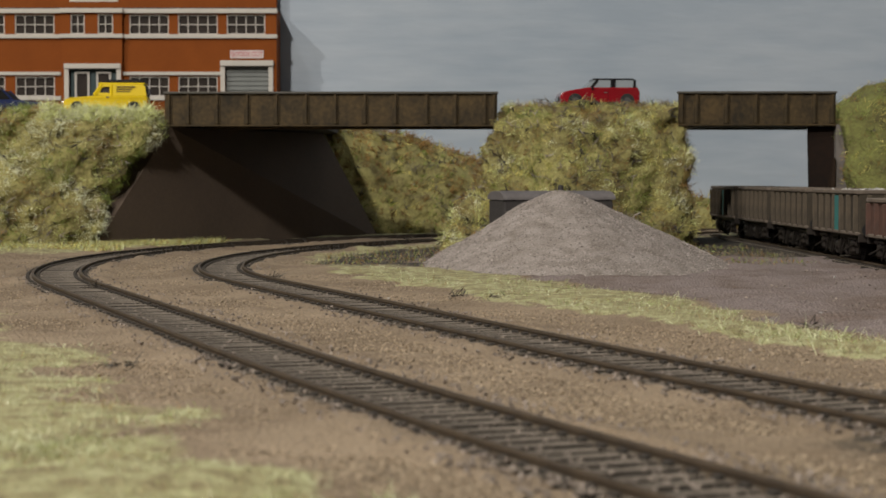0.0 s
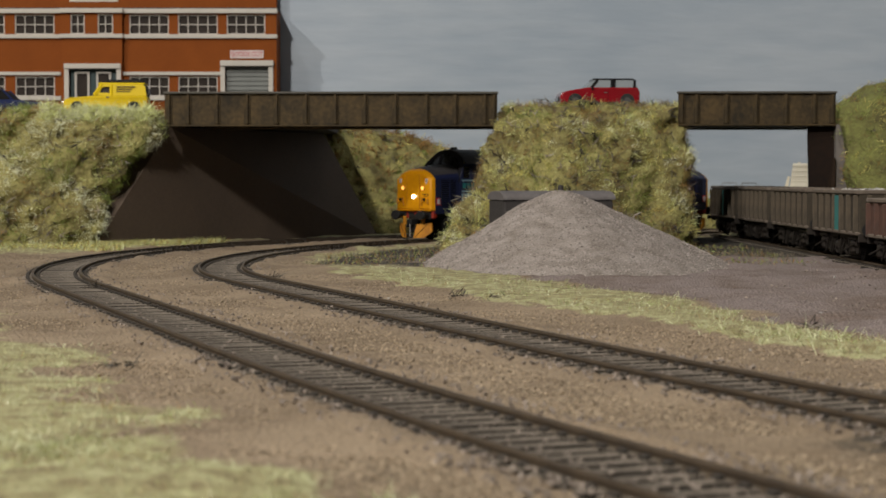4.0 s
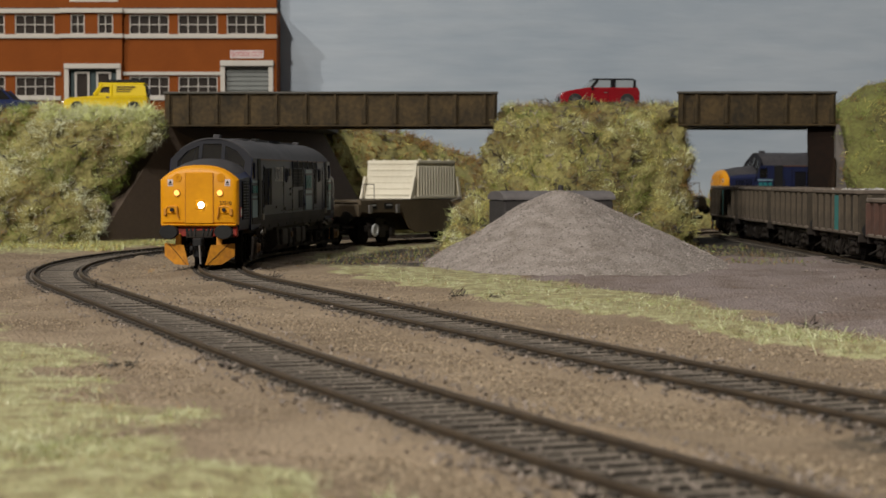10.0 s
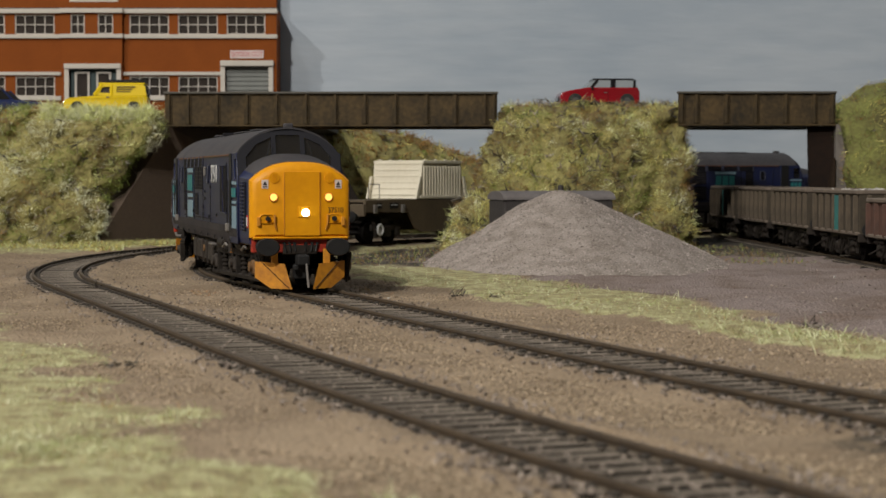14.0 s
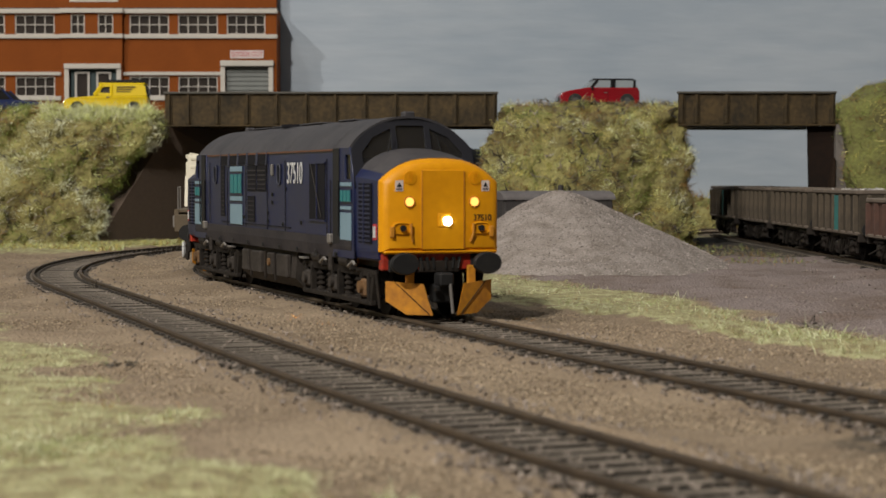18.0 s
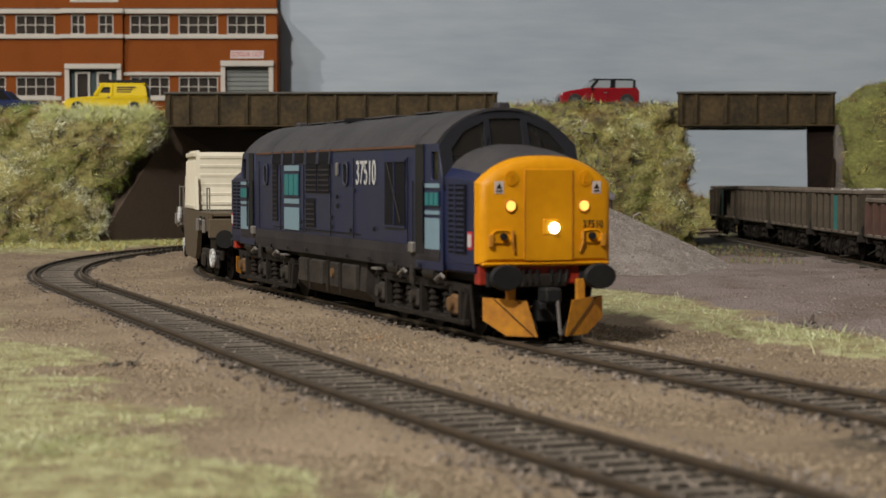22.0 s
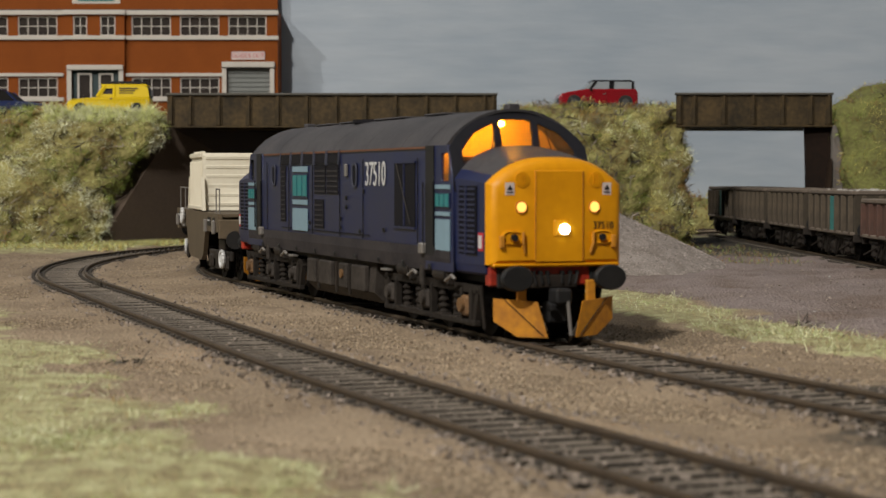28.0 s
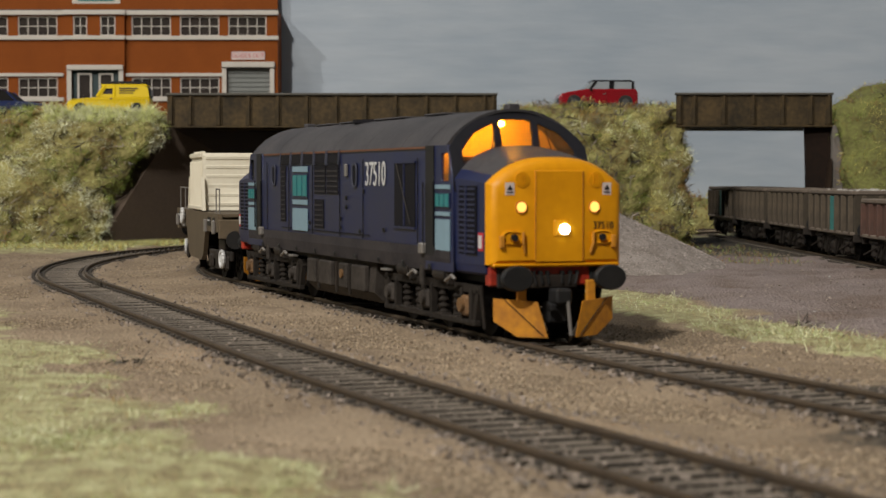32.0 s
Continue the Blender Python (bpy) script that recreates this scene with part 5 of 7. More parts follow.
    if not blank:
        words("37510", 0.0023, M["black"], "fleet_number", root, pose(X(fx_ + 0.0001), 0.0113, 0.0251, 90, 0, 90 * e), 0.00006, 0.85)
    # buffer beam, buffers, coupling, plough
    part("nose_lip", box(bmesh.new(), (X(0.1168), 0, 0.0166), (0.0036, 0.0312, 0.0009), 0.0004), M["yellow"], root)
    beam = part("buffer_beam", box(bmesh.new(), (X(0.1150), 0, 0.0143), (0.0030, 0.0312, 0.0046), 0.0003), M["buffer_red"], root, "dull red buffer beam")
    # black plate added for the shade round the coupling
    part("coupling_pocket", box(bmesh.new(), (X(0.1156), 0, 0.0129), (0.0034, 0.0112, 0.0030), 0.0003), M["under"], beam, "grimy black coupling pocket")
    for k in (-0.0052, -0.0035, -0.0018, 0.0018, 0.0038, 0.0055):
        bm = bmesh.new()
        tube(bm, (X(0.1166), k, 0.0148), (X(0.1174), k, 0.0148), 0.0005, 8)
        tube(bm, (X(0.1172), k, 0.0146), (X(0.1176), k * 0.9, 0.0124), 0.00032, 6)
        part("brake_pipe", bm, M["black"], beam)
    for s in (-1, 1):
        bm = tube(bmesh.new(), (X(0.1160), s * 0.01135, 0.0139), (X(0.1216), s * 0.01135, 0.0139), 0.0018, 12)
        box(bm, (X(0.1166), s * 0.01135, 0.0139), (0.0008, 0.0052, 0.0048), 0.0003)
        buf = part("buffer", bm, M["black"], root, smooth=True)
        rings = []
        for q, k in ((0.1212, 0.9), (0.1217, 1.0), (0.1226, 1.0), (0.1231, 0.9)):
            rings.append([(X(q), s * 0.01135 + 0.0039 * k * math.cos(a), 0.0139 + 0.0028 * k * math.sin(a)) for a in np.linspace(0, 2 * math.pi, 25)[:-1]])
        part("buffer_head", loft(bmesh.new(), rings), M["black"], buf, "oval black buffer head", True)
        blade = [(s * 0.0146, 0.0094), (s * 0.0056, 0.0087), (s * 0.0034, 0.0009), (s * 0.0098, 0.0011), (s * 0.0146, 0.0044)]
        bm = bmesh.new()
        loft(bm, [[(X(0.1222 - abs(y) * 0.42 + q), y, z) for y, z in blade] for q in (0, 0.0006)])
        plough = part("plough_blade", bm, M["plough"], root, "orange snow plough blade with rust streaks")
        crease = tube(bmesh.new(), (X(0.1178), s * 0.0126, 0.0092), (X(0.1212), s * 0.0044, 0.0012), 0.00012, 5)
        part("crease", crease, M["under"], plough)
        part("plough_bracket", box(bmesh.new(), (X(0.1178), s * 0.0085, 0.0108), (0.0012, 0.0022, 0.0048), 0.0002), M["plough"], root)
    bm = box(bmesh.new(), (X(0.1195), 0.0003, 0.0098), (0.0052, 0.0040, 0.0034), 0.0005)
    box(bm, (X(0.1170), 0, 0.0062), (0.004, 0.0045, 0.0046), 0.0004)
    box(bm, (X(0.1208), -0.0022, 0.0075), (0.002, 0.0016, 0.0016), 0.0003)
    part("coupling", bm, M["black"], root)
    bm = tube(bmesh.new(), (X(0.1218), 0.0012, 0.0088), (X(0.1222), 0.0018, 0.0014), 0.00042, 8)
    part("coupling_hook", bm, M["metal"], root, "worn steel coupling hook", True)
    # cab front with three windscreens
    zz = lambda z: (z - 0.036) / 0.0155 * 0.0165
    arc = [(y, zz(z) if z < 0.0514 else 0.0165) for y, z in roof_arc()]
    outer = [(-0.0172, -0.004), (0.0172, -0.004)] + [(y, v) for y, v in arc[::-1]]
    side = [(0.0057, 0.0416), (0.0143, 0.0388), (0.0144, 0.0420), (0.0108, 0.0462), (0.0056, 0.0486)]
    holes = [[(y, zz(z)) for y, z in rounded(-0.0041, 0.0041, 0.0425, 0.0494, 0.0006)],
             [(y, zz(z)) for y, z in side], [(-y, zz(z)) for y, z in side[::-1]]]

    def lean(v):
        k = v.y / 0.0165
        return Vector((X(0.0972 - 0.0054 * k + v.z), v.x, 0.036 + 0.0149 * k))
    front = part("cab_front", mapped(plate(outer, holes, 0.0009), lean), M["arch"], root, "dark grey cab front round three windscreens")
    for h in holes:
        part("windscreen", mapped(plate(h, [], 0.0002), lambda v: lean(v) - Vector((X(0.0002), 0, 0))), M["glass"], front)
    for s in (-1, 1):
        bm = tube(bmesh.new(), (X(0.0975), s * 0.0078, 0.0412), (X(0.0965), s * 0.0064, 0.0466), 0.00016, 5)
        tube(bm, (X(0.098), s * 0.0085, 0.0405), (X(0.0975), s * 0.0078, 0.0412), 0.0003, 6)
        part("wiper", bm, M["black"], root)
    # cab sides with a window
    hole = [rounded(0.0900, 0.0953, 0.0348, 0.0412, 0.0005)]
    for s in (-1, 1):
        side_w = part("cab_side", mapped(plate([(CAB_X, 0.0143), (0.0985, 0.0143), (0.0974, 0.036), (0.0946, 0.0430), (CAB_X, 0.0430)], hole, 0.0008),
                                         lambda v: Vector((X(v.x), s * (0.0172 + v.z), v.y))), M["blue"], root)
        part("window_pane", mapped(plate(hole[0], [], 0.0002), lambda v: Vector((X(v.x), s * 0.0170, v.y))), M["glass"], side_w)
        y = s * 0.0177
        a, b = sorted((X(0.0797), X(0.0855)))
        # flat plate; its black gives the door recess its shade
        dr = side_plate("cab_door", root, a, b, 0.0178, 0.0430, y, M["black"], 0.0002, label="dark recessed cab door")
        for q in (0.0790, 0.0862):
            part("handrail", tube(bmesh.new(), (X(q), y + s * 0.0006, 0.020), (X(q), y + s * 0.0006, 0.0345), 0.00020, 6), M["black"], root)
        a, b = sorted((X(0.0866), X(0.0966)))
        side_plate("stripe", root, a, b, 0.0330, 0.0340, y, M["paleblue"], 0.0002)
        logo = side_plate("logo_panel", root, a, b, 0.0287, 0.0322, y, M["blue"], 0.0002)
        for k in range(3):
            part("logo_bar", box(bmesh.new(), (X(0.0884 + k * 0.0032), y + s * 0.0003, 0.03045), (0.0024, 0.0002, 0.0029)), M["teal"], logo)
        side_plate("stripe", root, a, b, 0.0269, 0.0278, y, M["paleblue"], 0.0002)
        side_plate("pale_panel", root, a, b, 0.0190, 0.0261, y, M["paleblue"], 0.0002, label="pale blue crest panel")
        a, b = sorted((X(0.0768), X(0.0798)))
        part("door_step", box(bmesh.new(), ((a + b) / 2, y + s * 0.0005, 0.0190), (b - a, 0.0014, 0.0026), 0.0003), M["metal"], root)
        a, b = sorted((X(0.0990), X(0.1112)))
        grl = side_plate("nose_grille", root, a, b, 0.0186, 0.0338, s * 0.0166, M["grille"], 0.00035)
        part("grille_post", box(bmesh.new(), ((a + b) / 2, s * 0.0170, 0.0262), (0.0007, 0.0005, 0.0152)), M["blue"], grl)
        for c in (-1, 1):
            for k in range(13):
                part("louvre", box(bmesh.new(), ((a + b) / 2 + c * (b - a) / 4, s * 0.0170, 0.0193 + k * 0.00115), (b - a) * Vector((0.42, 0, 0)) + Vector((0, 0.0003, 0.00045))), M["blue"], grl)
        a, b = sorted((X(0.1118), X(0.1148)))
        lab = side_plate("data_label", root, a, b, 0.0196, 0.0236, s * 0.0164, M["red"], 0.0002, label="red and white label")
        side_plate("label_centre", lab, a + 0.0006, b - 0.0006, 0.0202, 0.0230, s * 0.0166, M["offwhite"], 0.0002)
    # cab inside
    part("cab_floor", box(bmesh.new(), (X(0.0880), 0, 0.0338), (0.0176, 0.0336, 0.0008)), M["cab_inside"], root)
    wall = [(-0.0166, 0.0342), (0.0166, 0.0342)] + [(y * 0.955, z - 0.0007) for y, z in roof_arc()[::-1]]
    part("bulkhead", prism(bmesh.new(), wall, lambda y, z: (X(0.0792), y, z), lambda y, z: (X(0.0800), y, z)), M["cab_inside"], root)
    for y in (-0.008, 0.008):
        part("cab_seat", box(bmesh.new(), (X(0.0845), y, 0.0375), (0.004, 0.006, 0.006), 0.0008), M["under"], root)
    part("roof_vent", box(bmesh.new(), (X(0.0885), 0.001, 0.0519), (0.0035, 0.0030, 0.0016), 0.0003), M["roof"], root)


def build_loco(lit, label, blank=False):
    root = thing("diesel_locomotive", label=label, category="locomotive", group="the train")
    body = part("body", loft(bmesh.new(), [[(x, y, z) for y, z in BODY] for x in (-CAB_X, CAB_X)]), M["blue"], root, "dark blue panelled body side")
    shell = roof_arc() + [(y * 0.965, z - 0.0006) for y, z in roof_arc()[::-1]]
    part("roof", prism(bmesh.new(), shell, lambda y, z: (-0.0928, y, z), lambda y, z: (0.0928, y, z)), M["roof"], root, "dusty dark grey roof", True)
    for x in (-0.060, -0.030, 0.0, 0.030, 0.060, 0.0795, -0.0795):
        bm = bmesh.new()
        loft(bm, [[(x + q, y * 1.003, z + 0.0001) for y, z in roof_arc()] for q in (-0.00015, 0.00015)], cap=False, closed=False)
        part("roof_seam", bm, M["bluedirty"], root)
    for x0, w in ((-0.052, 0.018), (-0.024, 0.022), (0.012, 0.026), (0.050, 0.016)):
        part("roof_hatch", box(bmesh.new(), (x0, 0, 0.0514), (w, 0.010, 0.0005), 0.0002), M["roof"], root)
    bm = tube(bmesh.new(), (-0.012, 0, 0.0508), (-0.012, 0, 0.0518), 0.0075, 24)
    part("radiator_fan", bm, M["grille"], root)
    part("exhaust_port", box(bmesh.new(), (0.026, 0.004, 0.0516), (0.006, 0.003, 0.0012), 0.0003), M["black"], root)
    for s in (-1, 1):
        y = s * 0.0177
        part("cantrail", box(bmesh.new(), (0.002, s * 0.01745, 0.0426), (0.158, 0.0005, 0.0005)), M["orange_line"], root, "thin orange cantrail line")
        bm = loft(bmesh.new(), [[(x, s * 0.01715, 0.0140), (x, s * 0.0178, 0.0172), (x, s * 0.01785, 0.0196), (x, s * 0.0168, 0.0138)] for x in (-0.0965, 0.0965)])
        part("skirt", bm, M["bluedirty"], root, "soot-dirty lower body edge")
        for k in range(-4, 5):
            bm = bmesh.new()
            box(bm, (k * 0.0200 + 0.003, s * 0.0181, 0.0150), (0.0016, 0.0004, 0.0012), 0.0002)
            part("lifting_slot", bm, M["black"], root)
        # grilles, doors and windows along the side
        for x0, x1, z0, z1, kind in ((0.0555, 0.0715, 0.0235, 0.0393, "engine_grille"), (-0.0180, -0.0065, 0.0310, 0.0392, "side_grille"), (-0.0055, 0.0060, 0.0310, 0.0392, "side_grille"),
                                     (-0.0180, -0.0085, 0.0215, 0.0295, "side_grille"), (-0.0560, -0.0500, 0.0225, 0.0392, "side_grille")):
            g = side_plate(kind, root, x0, x1, z0, z1, s * 0.01755, M["grille"], 0.0002)
            if kind == "engine_grille":
                part("grille_post", box(bmesh.new(), ((x0 + x1) / 2, s * 0.0179, (z0 + z1) / 2), (0.0005, 0.0003, z1 - z0)), M["blue"], g)
                part("grille_rod", tube(bmesh.new(), (x0 + 0.002, s * 0.0180, z1), (x1 - 0.003, s * 0.0180, z0 + 0.001), 0.00016, 5), M["under"], g)
                for zc in (z0, z1):
                    part("grille_edge", box(bmesh.new(), ((x0 + x1) / 2, s * 0.0178, zc), (x1 - x0 + 0.0008, 0.0005, 0.0005)), M["blue"], g)
            else:
                for k in range(int((z1 - z0) / 0.0014)):
                    part("louvre", box(bmesh.new(), ((x0 + x1) / 2, s * 0.0178, z0 + 0.0008 + k * 0.0014), (x1 - x0 - 0.0008, 0.0002, 0.0004)), M["bluedirty"], g)
        for k in range(5):
            x0 = -0.0560 + k * 0.0128
            bm = loft(bmesh.new(), [[(x0, s * 0.01765, 0.0394), (x0 + 0.0115, s * 0.01765, 0.0394), (x0 + 0.0115, s * 0.0174, 0.0423), (x0, s * 0.0174, 0.0423)],
                                    [(x0, s * 0.01785, 0.0394), (x0 + 0.0115, s * 0.01785, 0.0394), (x0 + 0.0115, s * 0.0176, 0.0423), (x0, s * 0.0176, 0.0423)]])
            part("cantrail_grille", bm, M["grille"], root)
            for xx in (x0, x0 + 0.0115):
                bm = loft(bmesh.new(), [[(xx - 0.0003, s * 0.0177, 0.0390), (xx + 0.0003, s * 0.0177, 0.0390), (xx + 0.0003, s * 0.0174, 0.0430), (xx - 0.0003, s * 0.0174, 0.0430)],
                                        [(xx - 0.0003, s * 0.0181, 0.0390), (xx + 0.0003, s * 0.0181, 0.0390), (xx + 0.0003, s * 0.0178, 0.0430), (xx - 0.0003, s * 0.0178, 0.0430)]])
                part("grille_rib", bm, M["bluerib"], root)
        for x0 in (0.0190, -0.0665):
            rim = rounded(x0 + 0.0006, x0 + 0.0050, 0.0330, 0.0394, 0.0016, 5)
            win = part("porthole", mapped(plate(rim, [rounded(x0 + 0.0011, x0 + 0.0045, 0.0335, 0.0389, 0.0013, 5)], 0.0004), lambda v: Vector((v.x, s * (0.0179 + v.z), v.y))), M["bluerib"], root, "rounded side window with a worn rim")
            part("porthole_glass", mapped(plate(rim, [], 0.0002), lambda v: Vector((v.x, s * (0.0177 + v.z), v.y))), M["grille"], win)
        part("lamp_iron", box(bmesh.new(), (0.0145, s * 0.0180, 0.0375), (0.0016, 0.0008, 0.0034), 0.0002), M["metal"], root)
        x0, x1 = -0.0415, -0.0250
        side_plate("stripe", root, x0, x1, 0.0372, 0.0388, y, M["paleblue"], 0.0002)
        logo = side_plate("logo_panel", root, x0, x1, 0.0297, 0.0368, y, M["blue"], 0.0002)
        for k in range(3):
            part("logo_bar", box(bmesh.new(), (x0 + 0.0031 + k * 0.0054, y + s * 0.0003, 0.03325), (0.0043, 0.0002, 0.0060)), M["teal"], logo)
        side_plate("stripe", root, x0, x1, 0.0278, 0.0292, y, M["paleblue"], 0.0002)
        side_plate("pale_panel", root, x0, x1, 0.0203, 0.0267, y, M["paleblue"], 0.0002, label="pale blue panel")
        if not blank:
            words("37510", 0.0088, M["offwhite"], "fleet_number", root, pose(0.0400, s * 0.0178, 0.0362, 90, 0, 0 if s < 0 else 180), 0.00006, 0.80)
        for x0 in (-0.0725, -0.0462, -0.0200, 0.0075, 0.0290, 0.0735):
            part("body_seam", box(bmesh.new(), (x0, s * 0.01775, 0.0300), (0.00016, 0.0002, 0.0205)), M["grille"], root)
        part("body_seam", box(bmesh.new(), (-0.010, s * 0.01775, 0.0208), (0.090, 0.0002, 0.00016)), M["grille"], root)
        for x0, z0 in ((0.0140, 0.0302), (0.0140, 0.0278), (0.0085, 0.0222), (0.0085, 0.0246), (0.0265, 0.0216), (-0.0225, 0.0228), (0.0300, 0.0320), (0.0470, 0.0225)):
            part("door_catch", box(bmesh.new(), (x0, s * 0.0179, z0), (0.0007, 0.0005, 0.0011), 0.0001), M["black"], root)
    # fuel tanks
    bm = bmesh.new()
    prism(bm, [(-0.0152, 0.0135), (-0.0158, 0.0060), (-0.0125, 0.0030), (0.0125, 0.0030), (0.0158, 0.0060), (0.0152, 0.0135)],
          lambda y, z: (-0.0335, y, z), lambda y, z: (0.0335, y, z))
    tank = part("fuel_tank", bm, M["tank"], root, "grimy grey fuel tank and boxes")
    for s in (-1, 1):
        for x0, w in ((-0.024, 0.008), (-0.010, 0.012), (0.008, 0.007), (0.022, 0.012)):
            part("tank_box", box(bmesh.new(), (x0, s * 0.0163, 0.0092), (w, 0.0018, 0.0068), 0.0004), M["tank"], tank)
        for x0 in (-0.0165, 0.0015, 0.0140):
            part("tank_pipe", tube(bmesh.new(), (x0, s * 0.0168, 0.0045), (x0, s * 0.0168, 0.0128), 0.0005, 6), M["under"], tank)
        part("gauge", tube(bmesh.new(), (0.008, s * 0.0170, 0.0098), (0.008, s * 0.0178, 0.0098), 0.0012, 12), M["rustbox"], tank)
    part("underframe", box(bmesh.new(), (0, 0, 0.0135), (0.222, 0.027, 0.0022)), M["black"], root)
    for e in (1, -1):
        build_cab(root, e, lit and e == 1, blank)
    # the body is a touch narrower than its outline above
    for ob in root.children_recursive:
        ob.data.transform(Matrix.Diagonal((1, 0.96, 1, 1))) if ob.data.users == 1 and "number" not in ob.name else None
        ob.location.y *= 0.963
    bogies = [(x, *build_bogie(root, x, 1 if x > 0 else -1)) for x in (0.0743, -0.0743)]
    return root, bogies


def hand_wheel(parent, x, y, z, r=0.0027):
    s = 1 if y > 0 else -1
    bm = bmesh.new()
    n = 14
    pts = [(x + r * math.cos(2 * math.pi * i / n), y, z + r * math.sin(2 * math.pi * i / n)) for i in range(n)]
    for a, b in zip(pts, pts[1:] + pts[:1]):
        tube(bm, a, b, 0.0007, 6)
    for k in range(3):
        a = k * math.pi / 3 + 0.5
        tube(bm, (x - r * math.cos(a), y, z - r * math.sin(a)), (x + r * math.cos(a), y, z + r * math.sin(a)), 0.00032, 5)
    tube(bm, (x, y - s * 0.0012, z), (x, y + s * 0.0003, z), 0.0007, 8)
    return part("hand_wheel", bm, M["offwhite"], parent, "white-rimmed hand brake wheel")


def build_flask_wagon():
    root = thing("flask_wagon", label="olive-brown bogie wagon with a cream ribbed flask cover", category="wagon", group="the train")
    L = 0.074
    side = [(-L, 0.0232), (-L, 0.0170), (-0.034, 0.0165), (-0.026, 0.0075), (-0.020, 0.0055), (0.020, 0.0055), (0.026, 0.0075), (0.034, 0.0165), (L, 0.0170), (L, 0.0232)]
    for s in (-1, 1):
        sol = part("side_frame", prism(bmesh.new(), side, lambda x, z: (x, s * 0.0150, z), lambda x, z: (x, s * 0.0166, z)), M["flatbed"], root, "olive-brown pot-bellied side frame")
        for x0, w in ((-0.062, 0.006), (-0.045, 0.010), (0.048, 0.008), (0.062, 0.005)):
            part("data_panel", box(bmesh.new(), (x0, s * 0.0167, 0.0202), (w, 0.0003, 0.0030)), M["black"], sol)
            part("data_bar", box(bmesh.new(), (x0, s * 0.0169, 0.0206), (w * 0.7, 0.0002, 0.0005)), M["offwhite"], sol)
        for x0 in (-0.066, -0.040, 0.040, 0.066):
            part("bracket", box(bmesh.new(), (x0, s * 0.0172, 0.0185), (0.0030, 0.0012, 0.0046), 0.0003), M["metal"], sol)
        hand_wheel(root, -0.040, s * 0.0178, 0.0205)
    part("deck", box(bmesh.new(), (0, 0, 0.0226), (2 * L - 0.0004, 0.0300, 0.0012), 0.0002), M["flatbed"], root)
    for e in (-1, 1):
        part("headstock", box(bmesh.new(), (e * (L + 0.0006), 0, 0.0180), (0.0022, 0.0328, 0.0066), 0.0003), M["flatbed"], root)
        for s in (-1, 1):
            bm = tube(bmesh.new(), (e * (L + 0.001), s * 0.01135, 0.0145), (e * (L + 0.0052), s * 0.01135, 0.0145), 0.0016, 10)
            tube(bm, (e * (L + 0.0052), s * 0.01135, 0.0145), (e * (L + 0.0061), s * 0.01135, 0.0145), 0.0031, 16)
            part("buffer", bm, M["black"], root, smooth=True)
        part("coupling", box(bmesh.new(), (e * (L + 0.006), 0, 0.0095), (0.014, 0.0034, 0.0024), 0.0004), M["black"], root)
        inner = 0.032 if e < 0 else 0.060
        for s in (-1, 1):
            bm = bmesh.new()
            for x0 in (L - 0.004, inner, 0.050)[:3 if e < 0 else 2]:
                tube(bm, (e * x0, s * 0.0155, 0.0230), (e * x0, s * 0.0155, 0.0316), 0.00024, 6)
            tube(bm, (e * (L - 0.004), s * 0.0155, 0.0316), (e * inner, s * 0.0155, 0.0316), 0.00024, 6)
            part("railing", bm, M["metal"], root, "thin metal end railing")
    bogies = []
    for x in (0.052, -0.052):
        bog = bmesh.new()
        for s in (-1, 1):
            box(bog, (0, s * 0.0130, 0.0085), (0.034, 0.0014, 0.0034), 0.0004)
            for ax in (-0.012, 0.012):
                box(bog, (ax, s * 0.0138, 0.0062), (0.0052, 0.0016, 0.0052), 0.0008)
            box(bog, (0, s * 0.0138, 0.0066), (0.008, 0.0014, 0.006), 0.0006)
        box(bog, (0, 0, 0.0110), (0.010, 0.026, 0.006), 0.0004)
        b = part("bogie", bog, M["under"], root, at=pose(x, 0, 0))
        for s in (-1, 1):
            hand_wheel(b, 0.010 if x > 0 else -0.010, s * 0.0152, 0.0075)
        bogies.append((x, b, [wheelset(b, ax, 0.0060) for ax in (-0.012, 0.012)]))
    # the cover: sloping ends with sideways ribs, sides with upright ribs
    w, z0, z1 = 0.0160, 0.0236, 0.0446
    prof = [(-0.0235, z0), (-0.0210, z0 + 0.008), (-0.0195, z1 - 0.001), (-0.0185, z1), (0.0185, z1), (0.0195, z1 - 0.001), (0.0210, z0 + 0.008), (0.0235, z0)]
    cover = part("flask_cover", prism(bmesh.new(), prof, lambda x, z: (x, -w, z), lambda x, z: (x, w, z)), M["cream"], root, "cream ribbed flask cover")
    for e in (-1, 1):
        for k in range(6):
            z = z0 + 0.0022 + k * 0.0034
            xx = 0.0236 - 0.0032 * min(1, (z - z0) / 0.008) - 0.0012 * max(0, (z - z0 - 0.008) / 0.012)
            part("cover_rib", box(bmesh.new(), (e * (xx + 0.0002), 0, z), (0.0010, 2 * w - 0.0022, 0.0015), 0.0003), M["cream"], cover)
        for s in (-1, 1):
            bm = bmesh.new()
            loft(bm, [[(e * 0.0268, s * (w - 0.0004 + q), z0), (e * 0.0240, s * (w - 0.0004 + q), z0), (e * 0.0212, s * (w - 0.0004 + q), z0 + 0.0120), (e * 0.0226, s * (w - 0.0004 + q), z0 + 0.0122)] for q in (0, 0.0012)])
            part("end_bracket", bm, M["cream"], cover)
